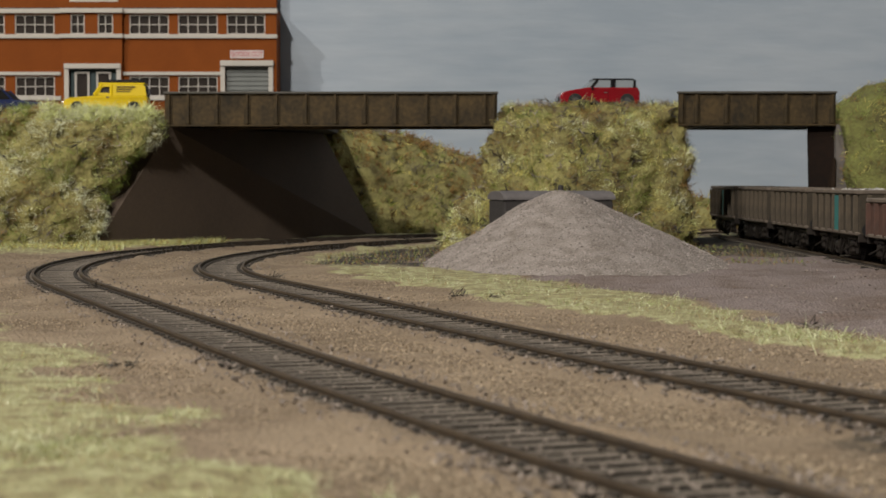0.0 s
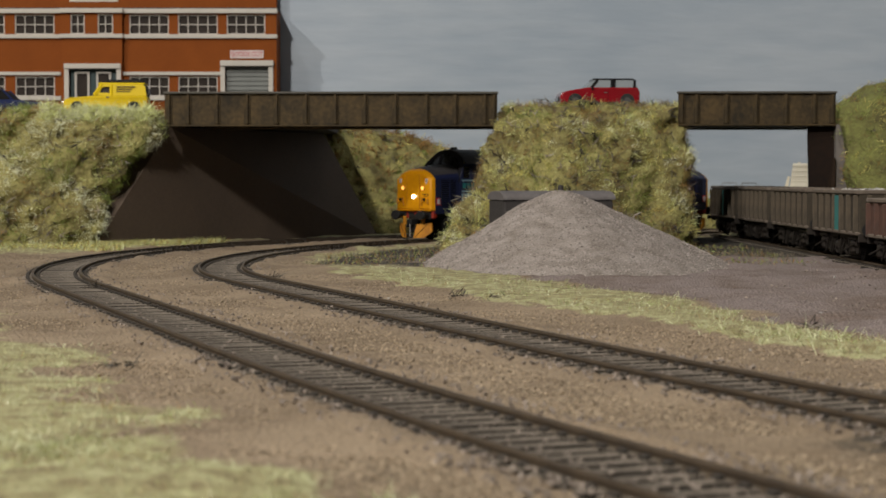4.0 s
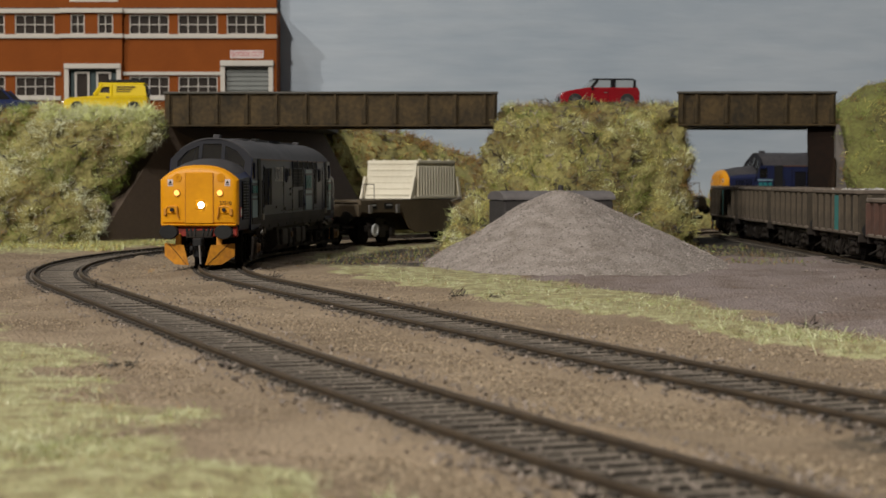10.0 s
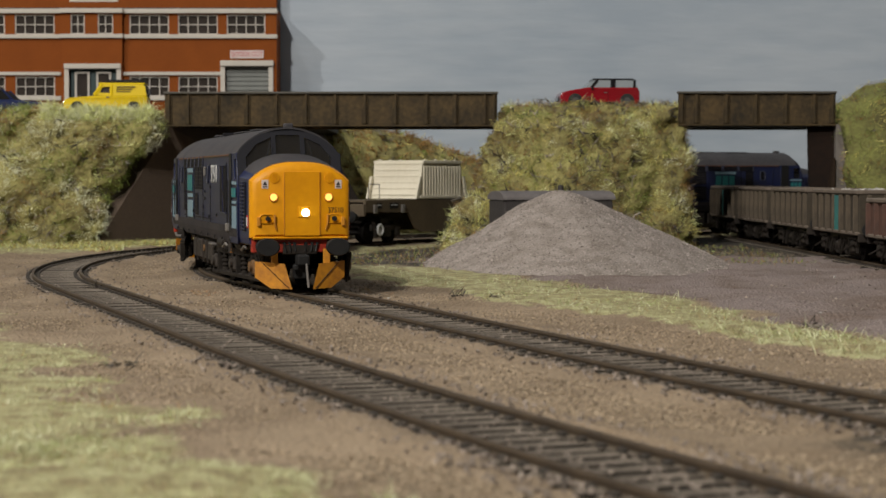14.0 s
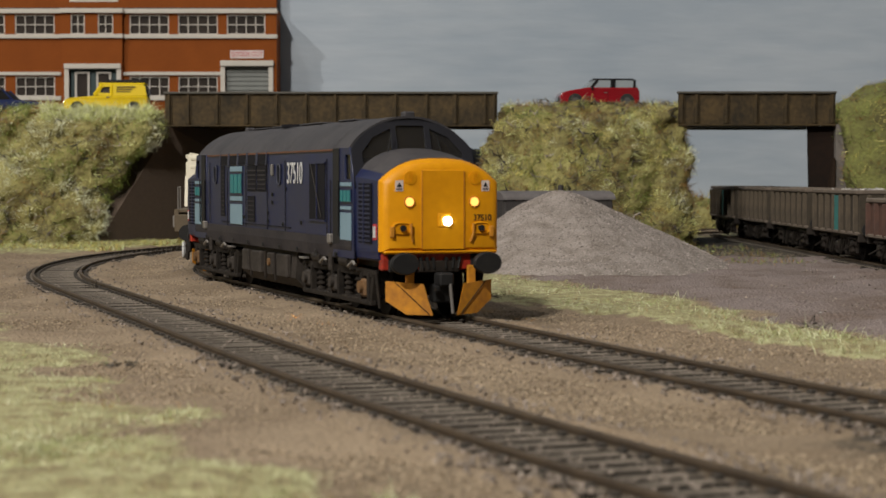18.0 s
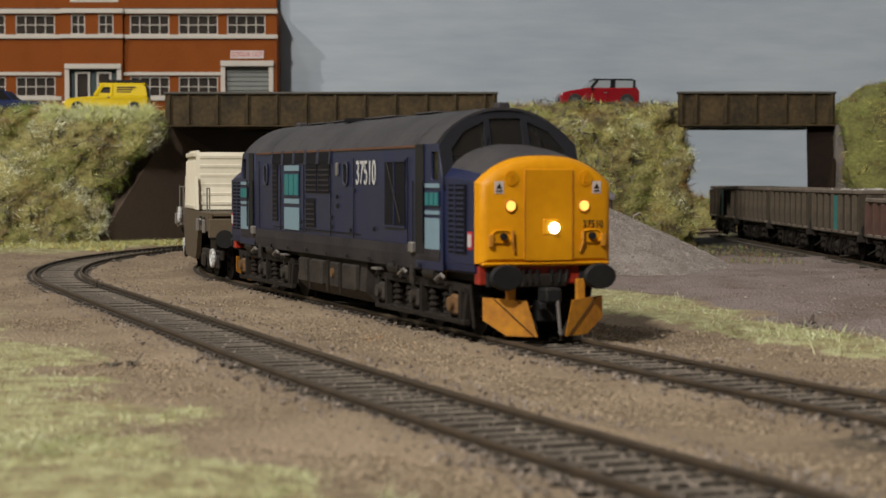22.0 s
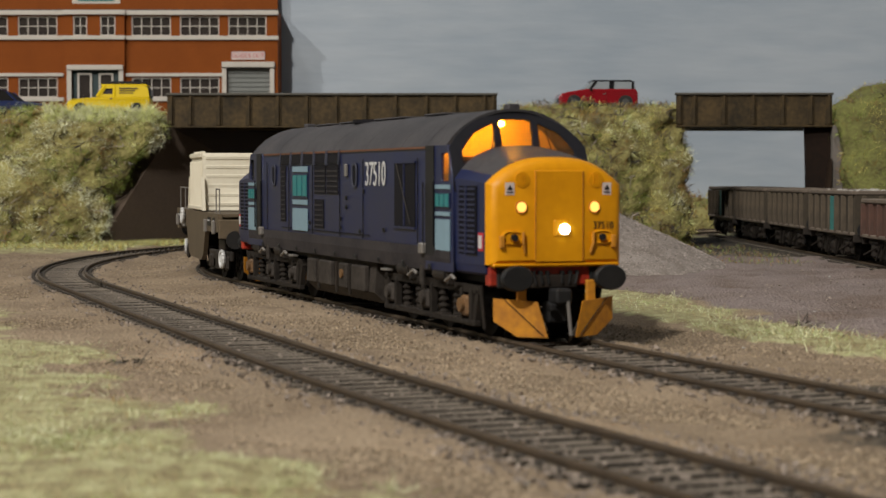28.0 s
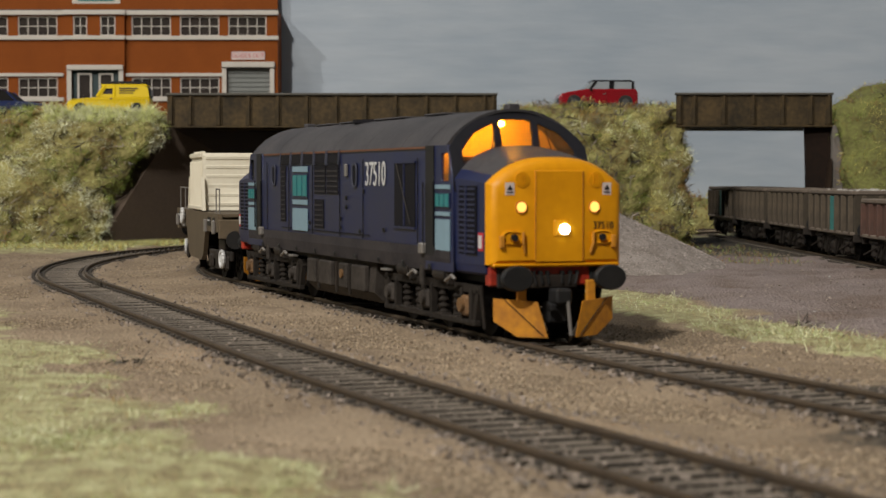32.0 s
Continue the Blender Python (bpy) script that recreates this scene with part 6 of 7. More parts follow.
    for s in (-1, 1):
        for k in range(14):
            x = -0.0182 + k * 0.0028
            part("side_rib", box(bmesh.new(), (x, s * (w + 0.0003), (z0 + z1) / 2 - 0.001), (0.0011, 0.0009, z1 - z0 - 0.0042), 0.0002), M["cream"], cover)
        part("top_rail", box(bmesh.new(), (0, s * (w + 0.0003), z1 - 0.0009), (0.0385, 0.0010, 0.0018), 0.0003), M["cream"], cover)
        part("bottom_rail", box(bmesh.new(), (0, s * (w + 0.0004), z0 + 0.0008), (0.046, 0.0012, 0.0016), 0.0003), M["cream"], cover)
    for x in (-0.015, -0.005, 0.005, 0.015):
        for s in (-1, 1):
            part("lifting_lug", box(bmesh.new(), (x, s * (w - 0.001), z1 + 0.0003), (0.0018, 0.0012, 0.0008), 0.0002), M["cream"], cover)
    return root, bogies


def build_box_wagon(m, mat, rim, stripes, load, label, top=0.0285):
    root = thing("box_wagon", m, label=label, category="wagon", group="wagons in the siding")
    L, W, z0, z1 = 0.0455, 0.0145, 0.0115, top
    outer = [(-L, -W), (L, -W), (L, W), (-L, W)]
    part("body", box(bmesh.new(), (0, 0, (z0 + z1) / 2), (2 * L, 2 * W, z1 - z0), 0.0003), M[mat], root)
    for e in (-1, 1):
        part("rim", box(bmesh.new(), (e * (L - 0.0008), 0, z1 + 0.0006), (0.0026, 2 * W + 0.0022, 0.0018), 0.0004), M[rim], root)
        part("rim", box(bmesh.new(), (0, e * (W - 0.0001), z1 + 0.0006), (2 * L - 0.0043, 0.0026, 0.0018), 0.0004), M[rim], root)
    # brown boxes get posts in a paler brown
    me = finish(box(bmesh.new(), (0, 0, 0), (0.0016, 0.0034, z1 - z0 - 0.0012), 0.0002), "side_post", M["box_post"] if mat == "box_brown" else M[mat])
    n = 7
    for e in (-1, 1):
        for i in range(n):
            ob = new("side_post", me)
            ob.parent = root
            ob.matrix_basis = pose(-L + 0.003 + i * (2 * L - 0.006) / (n - 1), e * (W + 0.0002), (z0 + z1) / 2)
        for i in range(4):
            ob = new("end_post", me)
            ob.parent = root
            ob.matrix_basis = pose(e * (L + 0.0005), -W + 0.004 + i * (2 * W - 0.008) / 3, (z0 + z1) / 2, 0, 0, 90)
        part("sill", box(bmesh.new(), (0, e * (W + 0.0003), z0 + 0.0004), (2 * L, 0.0022, 0.0014), 0.0003), M[rim], root)
    for i, colour in stripes:
        x = -L + 0.003 + (i + 0.5) * (2 * L - 0.006) / (n - 1)
        for e in (-1, 1):
            part("patch_panel", box(bmesh.new(), (x, e * (W + 0.0006), (z0 + z1) / 2), (0.0120, 0.0008, z1 - z0 - 0.002)), M[colour], root, "repainted side panel")
    bm = bmesh.new()
    rows = []
    for i in range(25):
        x = -L + 0.002 + i * (2 * L - 0.004) / 24
        rows.append([(x, y, z1 + 0.0004 + 0.0009 * rough(x + m.translation.y, y, 0, 130) - 3 * abs(y) ** 2) for y in np.linspace(-W + 0.0015, W - 0.0015, 10)])
    loft(bm, rows, cap=False, closed=False)
    part("load", bm, M["load"], root, "brown stone load", True)
    if load:
        spots = [(random.uniform(-L + 0.004, L - 0.004), random.uniform(-W + 0.002, W - 0.004), z1 + 0.0012) for _ in range(60)]
        ob = chips_on("white_stones", "whitestone", spots, 0.0011, "loose white stones")
        ob.parent = root
        for key in ("category", "kind"):
            del ob[key]
    # underframe and four wheels
    bm = box(bmesh.new(), (0, 0, 0.0100), (2 * L - 0.004, 0.021, 0.0026), 0.0003)
    for e in (-1, 1):
        box(bm, (0, e * 0.0115, 0.0098), (2 * L - 0.002, 0.0016, 0.0032), 0.0003)
        box(bm, (e * (L + 0.0002), 0, 0.0100), (0.0018, 0.030, 0.0034), 0.0003)
    frame_ = part("underframe", bm, M["under"], root)
    for e in (-1, 1):
        for x in (-0.030, 0.030):
            bm = box(bmesh.new(), (x, e * 0.0132, 0.0062), (0.0060, 0.0022, 0.0050), 0.0006)
            for q in (-1, 1):
                box(bm, (x + q * 0.0046, e * 0.0126, 0.0066), (0.0012, 0.0014, 0.0068), 0.0003)
            box(bm, (x, e * 0.0134, 0.0096), (0.0170, 0.0016, 0.0011), 0.0004)
            part("axle_guard", bm, M["under"], frame_, "oily black axle guard and spring")
            hand_bar = tube(bmesh.new(), (x - 0.008, e * 0.0142, 0.0080), (x + 0.012, e * 0.0150, 0.0042), 0.0004, 6)
            part("brake_lever", hand_bar, M["under"], frame_)
        for s in (-1, 1):
            bm = tube(bmesh.new(), (e * (L + 0.0008), s * 0.01135, 0.0135), (e * (L + 0.0036), s * 0.01135, 0.0135), 0.0013, 10)
            tube(bm, (e * (L + 0.0034), s * 0.01135, 0.0135), (e * (L + 0.0041), s * 0.01135, 0.0135), 0.0028, 14)
            part("buffer", bm, M["black"], root)
    for e in (-1, 1):
        # brake gear and pipes hanging between the axles
        for x in (-0.0215, -0.0130, -0.0045, 0.0050, 0.0120, 0.0205):
            bm = box(bmesh.new(), (x, e * 0.0122, 0.0060), (random.uniform(0.0016, 0.0040), 0.0018, random.uniform(0.0050, 0.0078)), 0.0003)
            part("brake_hanger", bm, M["under"], frame_)
            part("brake_rod", tube(bmesh.new(), (x - 0.003, e * 0.0138, 0.0092), (x + random.uniform(-0.002, 0.005), e * 0.0142, 0.0024), 0.00045, 6), M["bogie"], frame_)
        part("brake_cylinder", tube(bmesh.new(), (-0.004, e * 0.0118, 0.0062), (0.005, e * 0.0118, 0.0062), 0.0024, 12), M["under"], frame_, smooth=True)
        part("label_plate", box(bmesh.new(), (0.018, e * (W + 0.0004), z0 + 0.0095), (0.0016, 0.0006, 0.0026)), M["rustbox"], root, "small orange label")
    for x in (-0.030, 0.030):
        wheelset(root, x, 0.0062)
    return root


# ---- cars ----
def build_car(name, m, length, width, height, mat, roof_mat, profile, cabin, wheels, label, pane="carglass"):
    """profile: lower body outline (x, z); cabin: glasshouse outline (x, z), both as shares of length and height; the nose is at x = 0."""
    root = thing(name, m, label=label, category="car")
    w = width / 2
    low = [(x * length, z * height) for x, z in profile]
    rings = []
    for k, (y, inset) in enumerate(((-w, 0.05), (-w * 0.93, 0.0), (w * 0.93, 0.0), (w, 0.05))):
        cx, cz = length / 2, height * 0.35
        rings.append([(x + (cx - x) * inset, y if inset else y, z + (cz - z) * inset * 2) for x, z in low])
    part("body", loft(bmesh.new(), rings), mat, root, smooth=True)
    top = [(x * length, z * height) for x, z in cabin]
    zs = [z for _, z in top]
    span = max(zs) - min(zs)
    def cab_ring(y_low, y_high):
        return [(x, y_low + (y_high - y_low) * (z - min(zs)) / span, z) for x, z in top]
    part("glasshouse", loft(bmesh.new(), [cab_ring(-w * 0.9, -w * 0.74), cab_ring(w * 0.9, w * 0.74)]), M[pane], root, "glazed cabin", True)
    hi = sorted([p for p in top if p[1] > max(zs) - 0.12 * span])
    part("roof_panel", box(bmesh.new(), ((hi[0][0] + hi[-1][0]) / 2, 0, max(zs) + 0.0002), (hi[-1][0] - hi[0][0] + 0.003, width * 0.76, 0.0013), 0.0005), roof_mat, root, smooth=True)
    for s in (-1, 1):
        for (x, r) in wheels:
            tyre = part("wheel", tube(bmesh.new(), (x * length, s * (w - 0.0028), r), (x * length, s * (w + 0.0002), r), r, 20), M["tyre"], root, smooth=True)
            part("hubcap", tube(bmesh.new(), (x * length, s * w, r), (x * length, s * (w + 0.0005), r), r * 0.5, 14), M["hub"], tyre)
    return root, low, top, w


def red_car():
    L, H = 0.0450, 0.0166
    m = pose(0.0650, 1.088, ROAD_Z + 0.0006, 0, 0, 4)
    root, low, top, w = build_car("red_hatchback", m, L, 0.0215, H, M["red_car"], M["blackgloss"],
                                  [(0.0, 0.16), (0.0, 0.42), (0.025, 0.53), (0.12, 0.60), (0.34, 0.70), (0.97, 0.70), (1.0, 0.56), (1.0, 0.18), (0.95, 0.13), (0.05, 0.13)],
                                  [(0.31, 0.68), (0.40, 0.92), (0.45, 0.96), (0.90, 0.95), (0.945, 0.91), (0.98, 0.69)],
                                  ((0.19, 0.0041), (0.84, 0.0041)), "small red hatchback with a black roof on the embankment", "paleglass")
    for s in (-1, 1):
        for x in (0.385, 0.66, 0.69, 0.945):
            part("pillar", tube(bmesh.new(), (x * L - 0.0006, s * w * 0.91, 0.61 * H), (x * L + (0.004 if x < 0.5 else 0.0), s * w * 0.76, 0.96 * H), 0.0008, 6), M["blackgloss"], root)
        part("headlight", tube(bmesh.new(), (0.0010, s * 0.0078, 0.40 * H), (0.0036, s * 0.0086, 0.44 * H), 0.0013, 12), M["signwhite"], root)
        part("wing_mirror", box(bmesh.new(), (0.40 * L, s * (w + 0.0007), 0.66 * H), (0.0014, 0.0016, 0.0013), 0.0004), M["blackgloss"], root)
        part("sill_trim", box(bmesh.new(), (0.5 * L, s * w * 0.985, 0.16 * H), (0.46 * L, 0.0012, 0.0018), 0.0004), M["blackgloss"], root)
        for x in (0.19, 0.84):
            part("wheel_arch", tube(bmesh.new(), (x * L, s * (w - 0.002), 0.0046), (x * L, s * (w - 0.0001), 0.0046), 0.0050, 18), M["blackgloss"], root)
        part("door_line", box(bmesh.new(), (0.60 * L, s * (w * 0.99), 0.40 * H), (0.0002, 0.0003, 0.42 * H)), M["blackgloss"], root)
        part("door_handle", box(bmesh.new(), (0.57 * L, s * (w * 1.0), 0.53 * H), (0.0018, 0.0004, 0.0005)), M["chrome"], root)
        part("tail_light", box(bmesh.new(), (L * 0.995, s * 0.0082, 0.5 * H), (0.0008, 0.0018, 0.003), 0.0002), M["red"], root)
    part("grille", box(bmesh.new(), (0.0, 0, 0.32 * H), (0.0008, 0.011, 0.0028), 0.0003), M["blackgloss"], root)


def yellow_van():
    L, H = 0.0460, 0.0190
    m = pose(-0.2108, 1.075, ROAD_Z - 0.0032, 0, 0, 3)
    root, low, top, w = build_car("yellow_van", m, L, 0.0195, H, M["yellow_car"], M["yellow_car"],
                                  [(0.0, 0.12), (0.0, 0.36), (0.02, 0.44), (0.12, 0.49), (0.36, 0.54), (0.50, 0.56), (0.98, 0.56), (1.0, 0.5), (1.0, 0.14), (0.97, 0.10), (0.04, 0.10)],
                                  [(0.355, 0.52), (0.44, 0.84), (0.50, 0.88), (0.94, 0.88), (0.985, 0.82), (1.0, 0.54)],
                                  ((0.16, 0.0036), (0.84, 0.0036)), "small yellow three-wheeled van with a black roof rack", "window_dark")
    for s in (-1, 1):
        bm = loft(bmesh.new(), [[(x * L, s * (w * 0.915 - 0.10 * w * max(0, (z - 0.55) / 0.33) + q), z * H) for x, z in ((0.560, 0.55), (0.995, 0.55), (0.975, 0.82), (0.94, 0.875), (0.560, 0.875))] for q in (0, 0.0006)])
        side = part("side_panel", bm, M["yellow_car"], root)
        for pts in (((0.365, 0.55), (0.565, 0.55), (0.565, 0.625), (0.385, 0.625)), ((0.432, 0.80), (0.565, 0.80), (0.565, 0.882), (0.485, 0.882)), ((0.365, 0.55), (0.415, 0.55), (0.462, 0.80), (0.432, 0.84))):
            bm = loft(bmesh.new(), [[(x * L, s * (w * 0.915 - 0.10 * w * max(0, (z - 0.55) / 0.33) + q), z * H) for x, z in pts] for q in (0, 0.0006)])
            part("door_frame", bm, M["yellow_car"], root)
        part("door_handle", box(bmesh.new(), (0.53 * L, s * (w + 0.0002), 0.50 * H), (0.0016, 0.0005, 0.0005)), M["chrome"], root)
        part("waist_line", box(bmesh.new(), (0.50 * L, s * (w + 0.00005), 0.47 * H), (0.90 * L, 0.0004, 0.0004)), M["yellow_car"], root)
        for x0, x1, z in ((0.63, 0.86, 0.80), (0.63, 0.82, 0.73), (0.63, 0.80, 0.66)):
            part("lettering_bar", box(bmesh.new(), ((x0 + x1) / 2 * L, s * (w * 0.915 + 0.0004), z * H), ((x1 - x0) * L, 0.0003, 0.0005)), M["van"], side)
        for x in (0.37, 0.575):
            part("pillar", tube(bmesh.new(), (x * L, s * w * 0.90, 0.54 * H), (x * L + (0.0042 if x < 0.5 else 0), s * w * 0.78, 0.87 * H), 0.0013, 6), M["yellow_car"], root)
        part("headlight", tube(bmesh.new(), (-0.0003, s * 0.0066, 0.34 * H), (0.0012, s * 0.0066, 0.34 * H), 0.0017, 12), M["chrome"], root)
        part("bumper_end", box(bmesh.new(), (0.0, s * 0.006, 0.15 * H), (0.0012, 0.007, 0.0018), 0.0004), M["chrome"], root)
        part("tail_light", box(bmesh.new(), (L, s * 0.008, 0.36 * H), (0.0008, 0.0014, 0.0026), 0.0002), M["red"], root)
    part("rear_window", box(bmesh.new(), (0.995 * L, 0, 0.68 * H), (0.0012, 0.011, 0.0036), 0.0003), M["carglass"], root)
    rack = bmesh.new()
    for y in (-0.0066, 0.0066):
        tube(rack, (0.55 * L, y, 0.95 * H), (0.92 * L, y, 0.95 * H), 0.0004, 6)
        for x in (0.57, 0.74, 0.90):
            tube(rack, (x * L, y, 0.90 * H), (x * L, y, 0.96 * H), 0.0003, 6)
    for x in (0.56, 0.65, 0.74, 0.83, 0.91):
        tube(rack, (x * L, -0.0066, 0.95 * H), (x * L, 0.0066, 0.95 * H), 0.0003, 6)
    box(rack, (0.73 * L, 0, 0.965 * H), (0.021, 0.012, 0.0020), 0.0005)
    part("roof_rack", rack, M["black"], root, "black loaded roof rack")


def blue_car():
    L, H = 0.056, 0.0165
    m = pose(-0.2237, 1.085, ROAD_Z - 0.0050, 0, 0, 180)
    root, low, top, w = build_car("blue_saloon", m, L, 0.022, H, M["blue_car"], M["blue_car"],
                                  [(0.0, 0.18), (0.0, 0.44), (0.03, 0.54), (0.30, 0.62), (0.8, 0.64), (0.98, 0.6), (1.0, 0.5), (1.0, 0.2), (0.95, 0.14), (0.05, 0.14)],
                                  [(0.27, 0.60), (0.42, 0.95), (0.5, 1.0), (0.68, 0.98), (0.86, 0.62)],
                                  ((0.18, 0.0042), (0.80, 0.0042)), "dark blue saloon car parked by the factory", "wheel")
    for s in (-1, 1):
        part("headlight", box(bmesh.new(), (0.0010, s * 0.0078, 0.46 * H), (0.0020, 0.0034, 0.0016), 0.0004), M["chrome"], root)
        for x in (0.30, 0.55, 0.83):
            part("pillar", tube(bmesh.new(), (x * L, s * w * 0.90, 0.60 * H), (x * L + (0.006 if x < 0.4 else (-0.004 if x > 0.8 else 0)), s * w * 0.77, 0.95 * H), 0.0006, 6), M["blue_car"], root)


red_car()
yellow_van()
blue_car()

SIDING_X = 0.1835
for i, (mat, rim, stripes, load, label) in enumerate((
        ("box_rust", "rim_rust", (), False, "rust-red box wagon with ribbed sides in the siding"),
        ("box_brown", "rim_rust", ((2, "turquoise"),), True, "weathered brown box wagon with a turquoise panel and white stones"),
        ("box_brown", "rim_rust", (), False, "weathered brown box wagon loaded with stone"),
        ("box_brown", "rim_rust", (), False, "weathered brown box wagon with ribbed sides"),
        ("box_brown", "rim_rust", ((2, "turquoise"),), False, "weathered brown box wagon with a faded turquoise panel"))):
    y = 0.7305 + 0.1085 * i
    build_box_wagon(pose(SIDING_X + 0.0035 - 0.0006 * i, y, 0, 0, 0, 90.3), mat, rim, stripes, load, label, 0.0255 if i == 0 else 0.0285)

loco, loco_bogies = build_loco(True, "dark blue diesel locomotive with a yellow nose and lit headlights")
tail, tail_bogies = build_loco(False, "dark blue diesel locomotive with a yellow nose, unlit, last in train", True)
wagon_a, wagon_a_bogies = build_flask_wagon()
wagon_b, wagon_b_bogies = build_flask_wagon()
bulb = part("cab_lamp", box(bmesh.new(), (0, 0, 0), (0.0015, 0.0015, 0.0011), 0.0003), M["cab_bulb"], loco, "amber cab lamp")


# ---- track, ballast and grass ----
build_track("inner_track", R_IN, -0.95, 0.62, "weathered brown rails on plastic sleepers in sandy ballast")
build_track("outer_track", R_OUT, -0.95, 0.60, "weathered brown rails on plastic sleepers in sandy ballast")
build_track("siding_track", 0, 0, 0.62, "rusty siding rails half buried in dirt", line=((SIDING_X - 0.004, 1.215), (SIDING_X + 0.006, 0.595)))


def ground_spots(count, keep, x0=-0.24, x1=0.30, y0=0.12, y1=1.0):
    out = []
    while len(out) < count:
        d = y0 * (y1 / y0) ** random.random()
        x = random.uniform(-0.26, 0.26) * d
        if x0 < x < x1 and keep(x, d):
            out.append((x, d, GROUND + 0.0002))
    return out


def off_rails(x, y):
    k = inside(x, y)
    return all(min(abs(abs(v) - 0.0087), 9) > 0.0016 for v in (k, k + R_OUT - R_IN))


def beside_track(x, y):
    k = inside(x, y)
    return off_rails(x, y) and (0.010 < abs(k) < 0.020 or 0.010 < abs(k + R_OUT - R_IN) < 0.020)


def open_sand(x, y):
    g, yd, so = ground_zones(x, y)
    k = inside(x, y)
    # fewer grains near right, so the darker ground shows
    if x > 0.035 and y < 0.4 and random.random() < 0.6 * smooth01(x, 0.035, 0.07):
        return False
    return g < 0.5 and yd < 0.5 and abs(k) > 0.0165 and abs(k + R_OUT - R_IN) > 0.0165


chips_on("ballast", "chips", ground_spots(52000, open_sand), 0.00024, "loose grains of sandy ballast")
chips_on("shoulder_ballast", "greychips", [(x, y, z + 0.0010) for x, y, z in ground_spots(2400, beside_track)], 0.00044, "grey stone chips along the sleeper ends")
chips_on("bed_grit", "greychips", [(x, y, -0.0014) for x, y, _ in ground_spots(900, lambda x, y: min(abs(inside(x, y)), abs(inside(x, y) + R_OUT - R_IN)) < 0.0078)], 0.0004, "grit lying between the rails")
chips_on("pale_stones", "whitestone", ground_spots(45, lambda x, y: off_rails(x, y)), 0.0006, "a few pale loose stones")
chips_on("yard_stones", "greychips", ground_spots(500, lambda x, y: ground_zones(x, y)[1] > 0.5), 0.0004, "grit on the dark yard dirt")

heap_spots = []
faces_by_area = np.array([f.area for f in heap_ob.data.polygons])
for k in np.random.choice(len(faces_by_area), 15000, p=faces_by_area / faces_by_area.sum()):
    corners = [heap_ob.data.vertices[i].co for i in heap_ob.data.polygons[int(k)].vertices]
    u, v = random.random(), random.random()
    heap_spots.append(tuple(corners[0].lerp(corners[1], u).lerp(corners[3].lerp(corners[2], u), v)))
chips_on("heap_stones", "heapchips", heap_spots, 0.00038, "crushed stones on the heap")

verge = Fibres("ground_grass", "pale green static grass beside the tracks")


def ground_fibres(count, length, width):
    for _ in range(count):
        d = 0.14 * (1.02 / 0.14) ** random.random()
        x = random.uniform(-0.25, 0.25) * d
        g = ground_zones(x, d)[0] + 0.35 * rough(x, d, 7, 70)
        if g < random.uniform(0.35, 0.9):
            continue
        a = 0.7 * rough(x, d, 1, 35) + 0.9 * rough(x, d, 4, 110) + random.uniform(-0.35, 0.35)
        mat = "verge_pale" if a > 0.10 else ("verge_green" if a > -0.26 else "verge_dry")
        if random.random() < 0.08:
            mat = "fibre_brown" if random.random() < 0.6 else "fibre_white"
        way = Vector((random.gauss(0, 1.1), random.gauss(0, 1.1), 1))
        verge.add(mat, Vector((x, d, GROUND)), way, length * random.uniform(0.5, 1.3) * (1.5 if inside(x, d) > 0.02 and d < 0.7 else 1.0), width * random.uniform(0.6, 1.3))


ground_fibres(170000, 0.0023, 0.00014)
for _ in range(16000):
    # foot of the bank and of the abutment
    u = random.random()
    if u < 0.55:
        q = Vector((random.uniform(-0.30, -0.165), 0, GROUND))
        q.y = 1.03 + 0.30 * (q.x + 0.165) * 0.9 - abs(random.gauss(0, 0.022))
    else:
        w = 0.6 * random.random() ** 1.6
        q = Vector((-0.190 + 0.099 * w, 1.024 + 0.134 * w, GROUND)) + Vector((random.uniform(-0.002, 0.012) * (1 - 0.6 * w), -abs(random.gauss(0, 0.008)), 0))
    if inside(q.x, q.y) + R_OUT - R_IN > -0.02:
        continue
    verge.add(random.choice(("fibre_pale", "fibre_green", "verge_pale", "fibre_straw", "fibre_brown")), q, Vector((random.gauss(0, 0.8), random.gauss(0, 0.8), 1)), 0.0042 * random.uniform(0.4, 1.3), 0.0003)
verge.build()

scrub = Fibres("scrub", "dead brown scrub round the stone heap and yard")
for _ in range(6000):
    d = random.uniform(0.80, 1.03)
    x = random.uniform(-0.06, 0.16)
    if ground_zones(x, d)[2] > 0.3 and inside(x, d) > 0.022:
        scrub.add(random.choice(("fibre_brown", "fibre_dark", "fibre_dark", "fibre_green")), Vector((x, d, GROUND)), Vector((random.gauss(0, 0.6), random.gauss(0, 0.6), 1)), 0.0024 * random.uniform(0.4, 1.4), 0.0003)
scrub.build()


weeds = Fibres("dead_weeds", "small dark dead weeds on the verges and between the tracks")
for x, y, size in ((0.0049, 0.591, 0.0042), (0.0910, 0.470, 0.0040), (-0.0627, 0.374, 0.0032), (-0.1160, 0.635, 0.0040), (0.0160, 0.580, 0.0030), (-0.0610, 0.700, 0.0030)):
    for _ in range(22):
        at = Vector((x + random.gauss(0, 0.0016), y + random.gauss(0, 0.0022), GROUND + random.uniform(0.0004, 0.0016)))
        weeds.add(random.choice(("twig", "twig", "fibre_dark")), at, Vector((random.gauss(0, 1), random.gauss(0, 0.8), random.gauss(0.4, 0.5))), size * random.uniform(0.4, 1.2), 0.00034)
weeds.build()


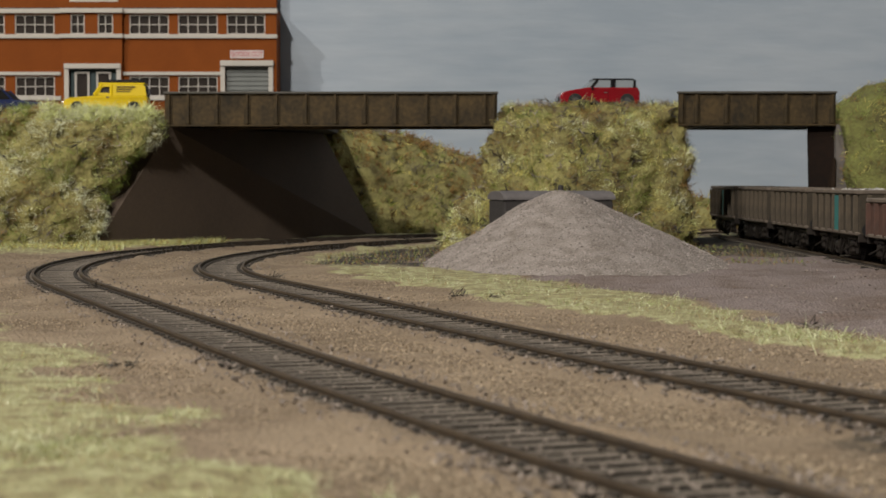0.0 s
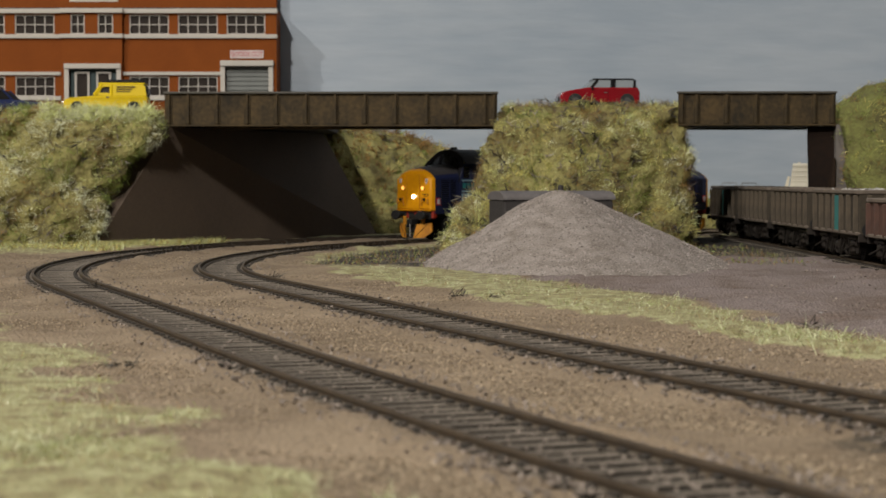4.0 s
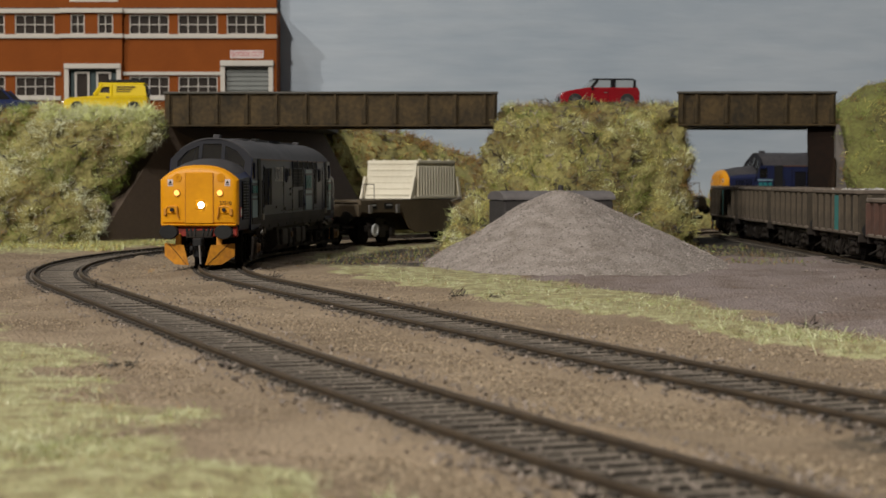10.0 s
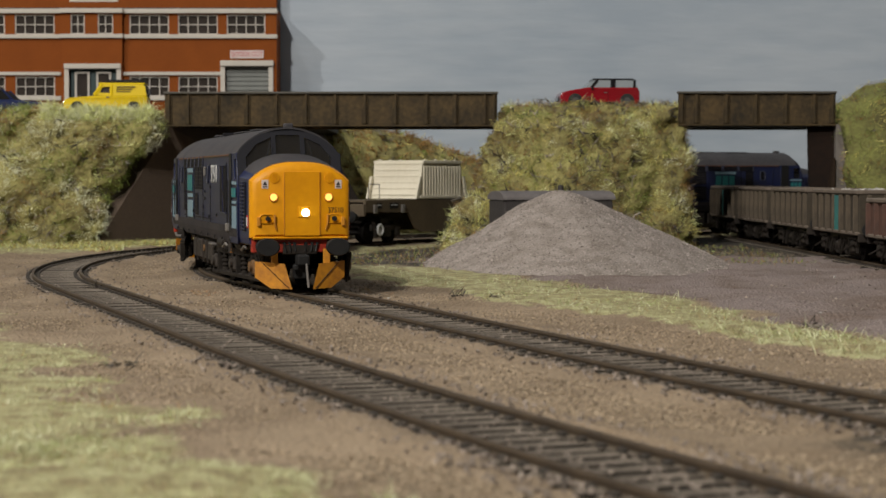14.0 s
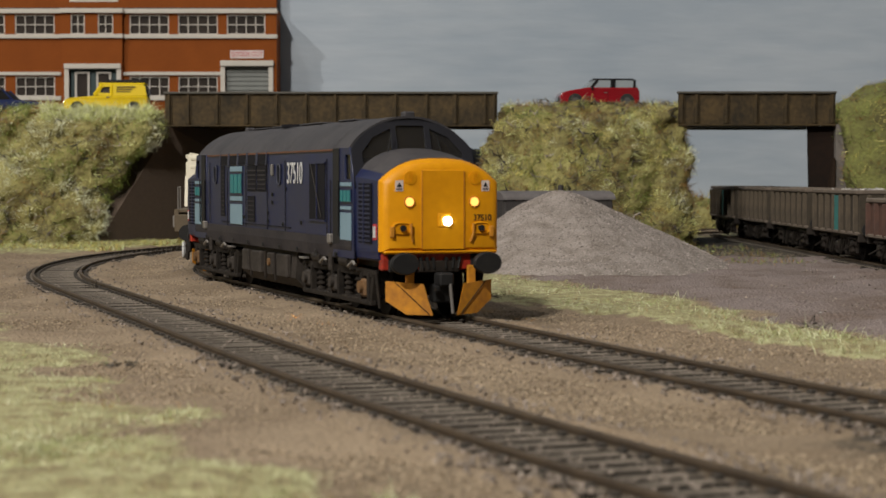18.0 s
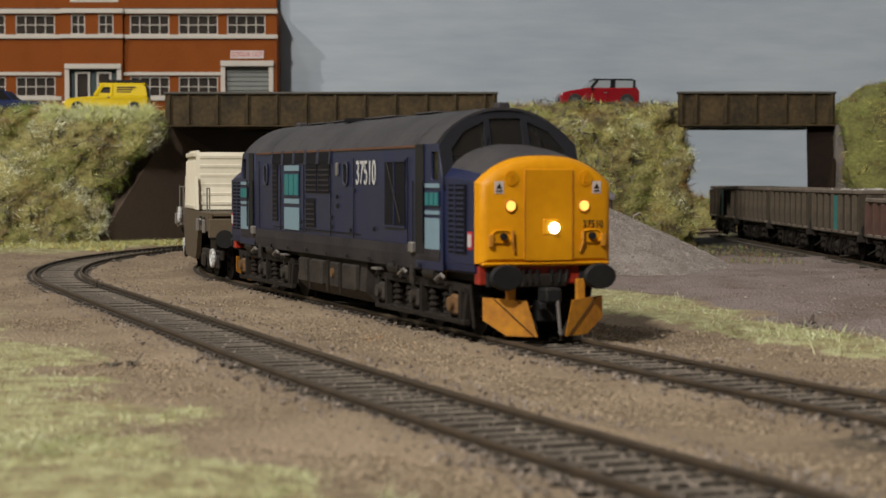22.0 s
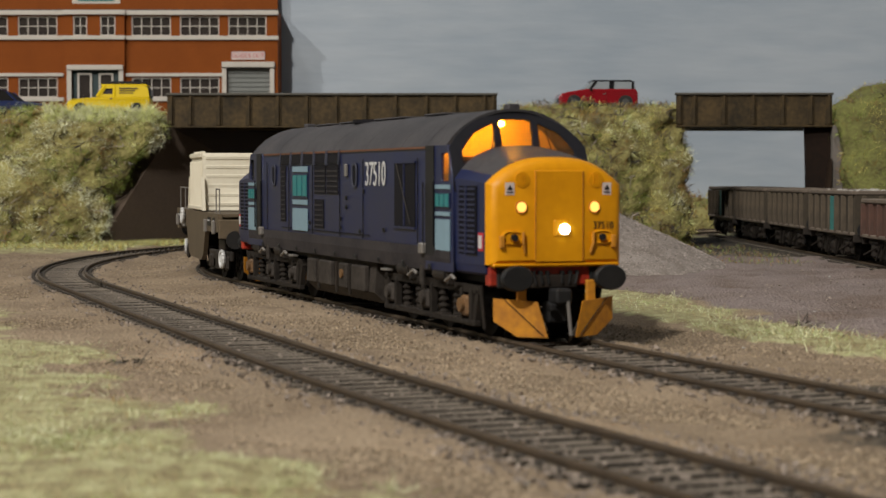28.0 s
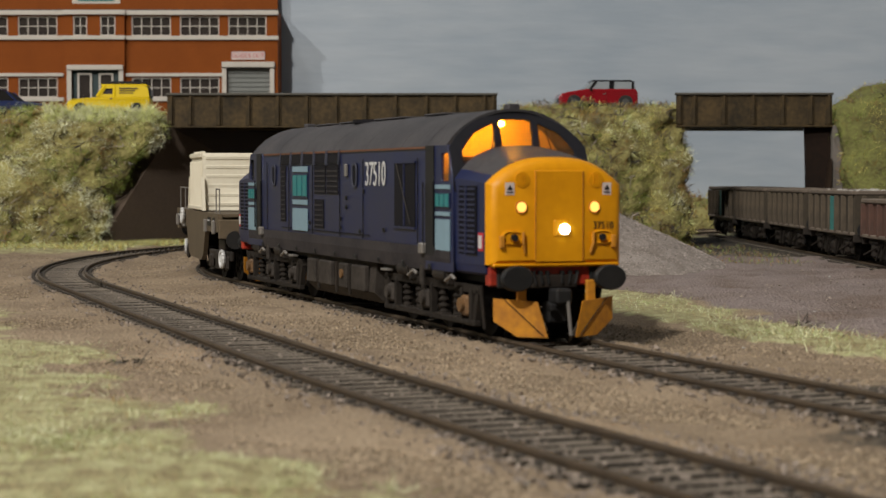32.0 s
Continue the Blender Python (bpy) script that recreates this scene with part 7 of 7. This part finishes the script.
# ---- what moves: the train, slowing to a stand, and the cab lamp ----
TRAVEL = [(0, -0.915), (0.5, -0.861), (1, -0.809), (2, -0.718), (3, -0.634), (3.5, -0.594), (5.5, -0.455), (6, -0.425), (7, -0.3665), (8, -0.3095),
          (9, -0.255), (10, -0.2075), (11, -0.162), (12, -0.1175), (13, -0.0773), (14, -0.0408), (14.5, -0.026), (16.5, 0.0343), (17, 0.0493), (18, 0.0788),
          (19, 0.0993), (20, 0.1172), (21, 0.1338), (22, 0.1482), (22.5, 0.1530), (23, 0.1545), (24, 0.1551), (25.5, 0.1552), (28, 0.1553), (32, 0.1553)]


def travelled(t):
    """The distance along the track of the locomotive's middle, smoothly between the rows."""
    n = len(TRAVEL)
    slope = []
    for i in range(n):
        a, b = TRAVEL[max(i - 1, 0)], TRAVEL[min(i + 1, n - 1)]
        slope.append((b[1] - a[1]) / (b[0] - a[0]))
    slope[-1] = slope[-2] = 0
    for i in range(n - 1):
        (t0, s0), (t1, s1) = TRAVEL[i], TRAVEL[i + 1]
        if t <= t1:
            h = t1 - t0
            u = (t - t0) / h
            return (s0 * (2 * u ** 3 - 3 * u * u + 1) + slope[i] * h * (u ** 3 - 2 * u * u + u)
                    + s1 * (3 * u * u - 2 * u ** 3) + slope[i + 1] * h * (u ** 3 - u * u))
    return TRAVEL[-1][1]


def stock_pose(s, half):
    a, _ = track_point(s + half, R_IN)
    b, _ = track_point(s - half, R_IN)
    w = a - b
    return Matrix.Translation(((a.x + b.x) / 2, (a.y + b.y) / 2, 0)) @ pose(0, 0, 0, 0, 0, math.degrees(math.atan2(w.y, w.x)))


def motions():
    times = [0.5 * i for i in range(49)] + [25.5, 26, 26.5, 27, 27.5, 28, 32]
    turns, t, last = [0.0], 0.0, travelled(0.0)
    while t < 24:
        t += 1 / 30
        if travelled(t) - last > 0.0068 or t >= 24:
            turns.append(t)
            last = travelled(t)
    turns.append(32.0)
    for root, bogies, behind in ((loco, loco_bogies, 0.0), (wagon_a, wagon_a_bogies, -0.2145), (wagon_b, wagon_b_bogies, -0.3875), (tail, tail_bogies, -0.606)):
        half = bogies[0][0]
        closing = 0.0085 if behind else 0.0
        walk(root, [(t, stock_pose(travelled(t) + behind + closing * smooth01(t, 16.5, 25), half)) for t in times])
        for x, bogie, sets in bogies:
            rows = []
            for t in times:
                s = travelled(t) + behind + closing * smooth01(t, 16.5, 25)
                _, w = track_point(s + x, R_IN)
                a = math.atan2(w.y, w.x) - stock_pose(s, half).to_euler().z
                a = (a + math.pi) % (2 * math.pi) - math.pi
                rows.append((t, pose(x, 0, 0, 0, 0, math.degrees(a))))
            walk(bogie, rows)
            for ws in sets:
                at = ws.matrix_basis.translation.copy()
                walk(ws, [(t, pose(*at, 0, math.degrees((travelled(t) - TRAVEL[0][1]) / at.z), 0)) for t in turns])
    low, high = pose(0.0895, -0.0025, 0.0318), pose(0.0895, -0.0022, 0.0480)
    walk(bulb, [(0, low), (23.6, low), (23.7, high), (32, high)])


motions()
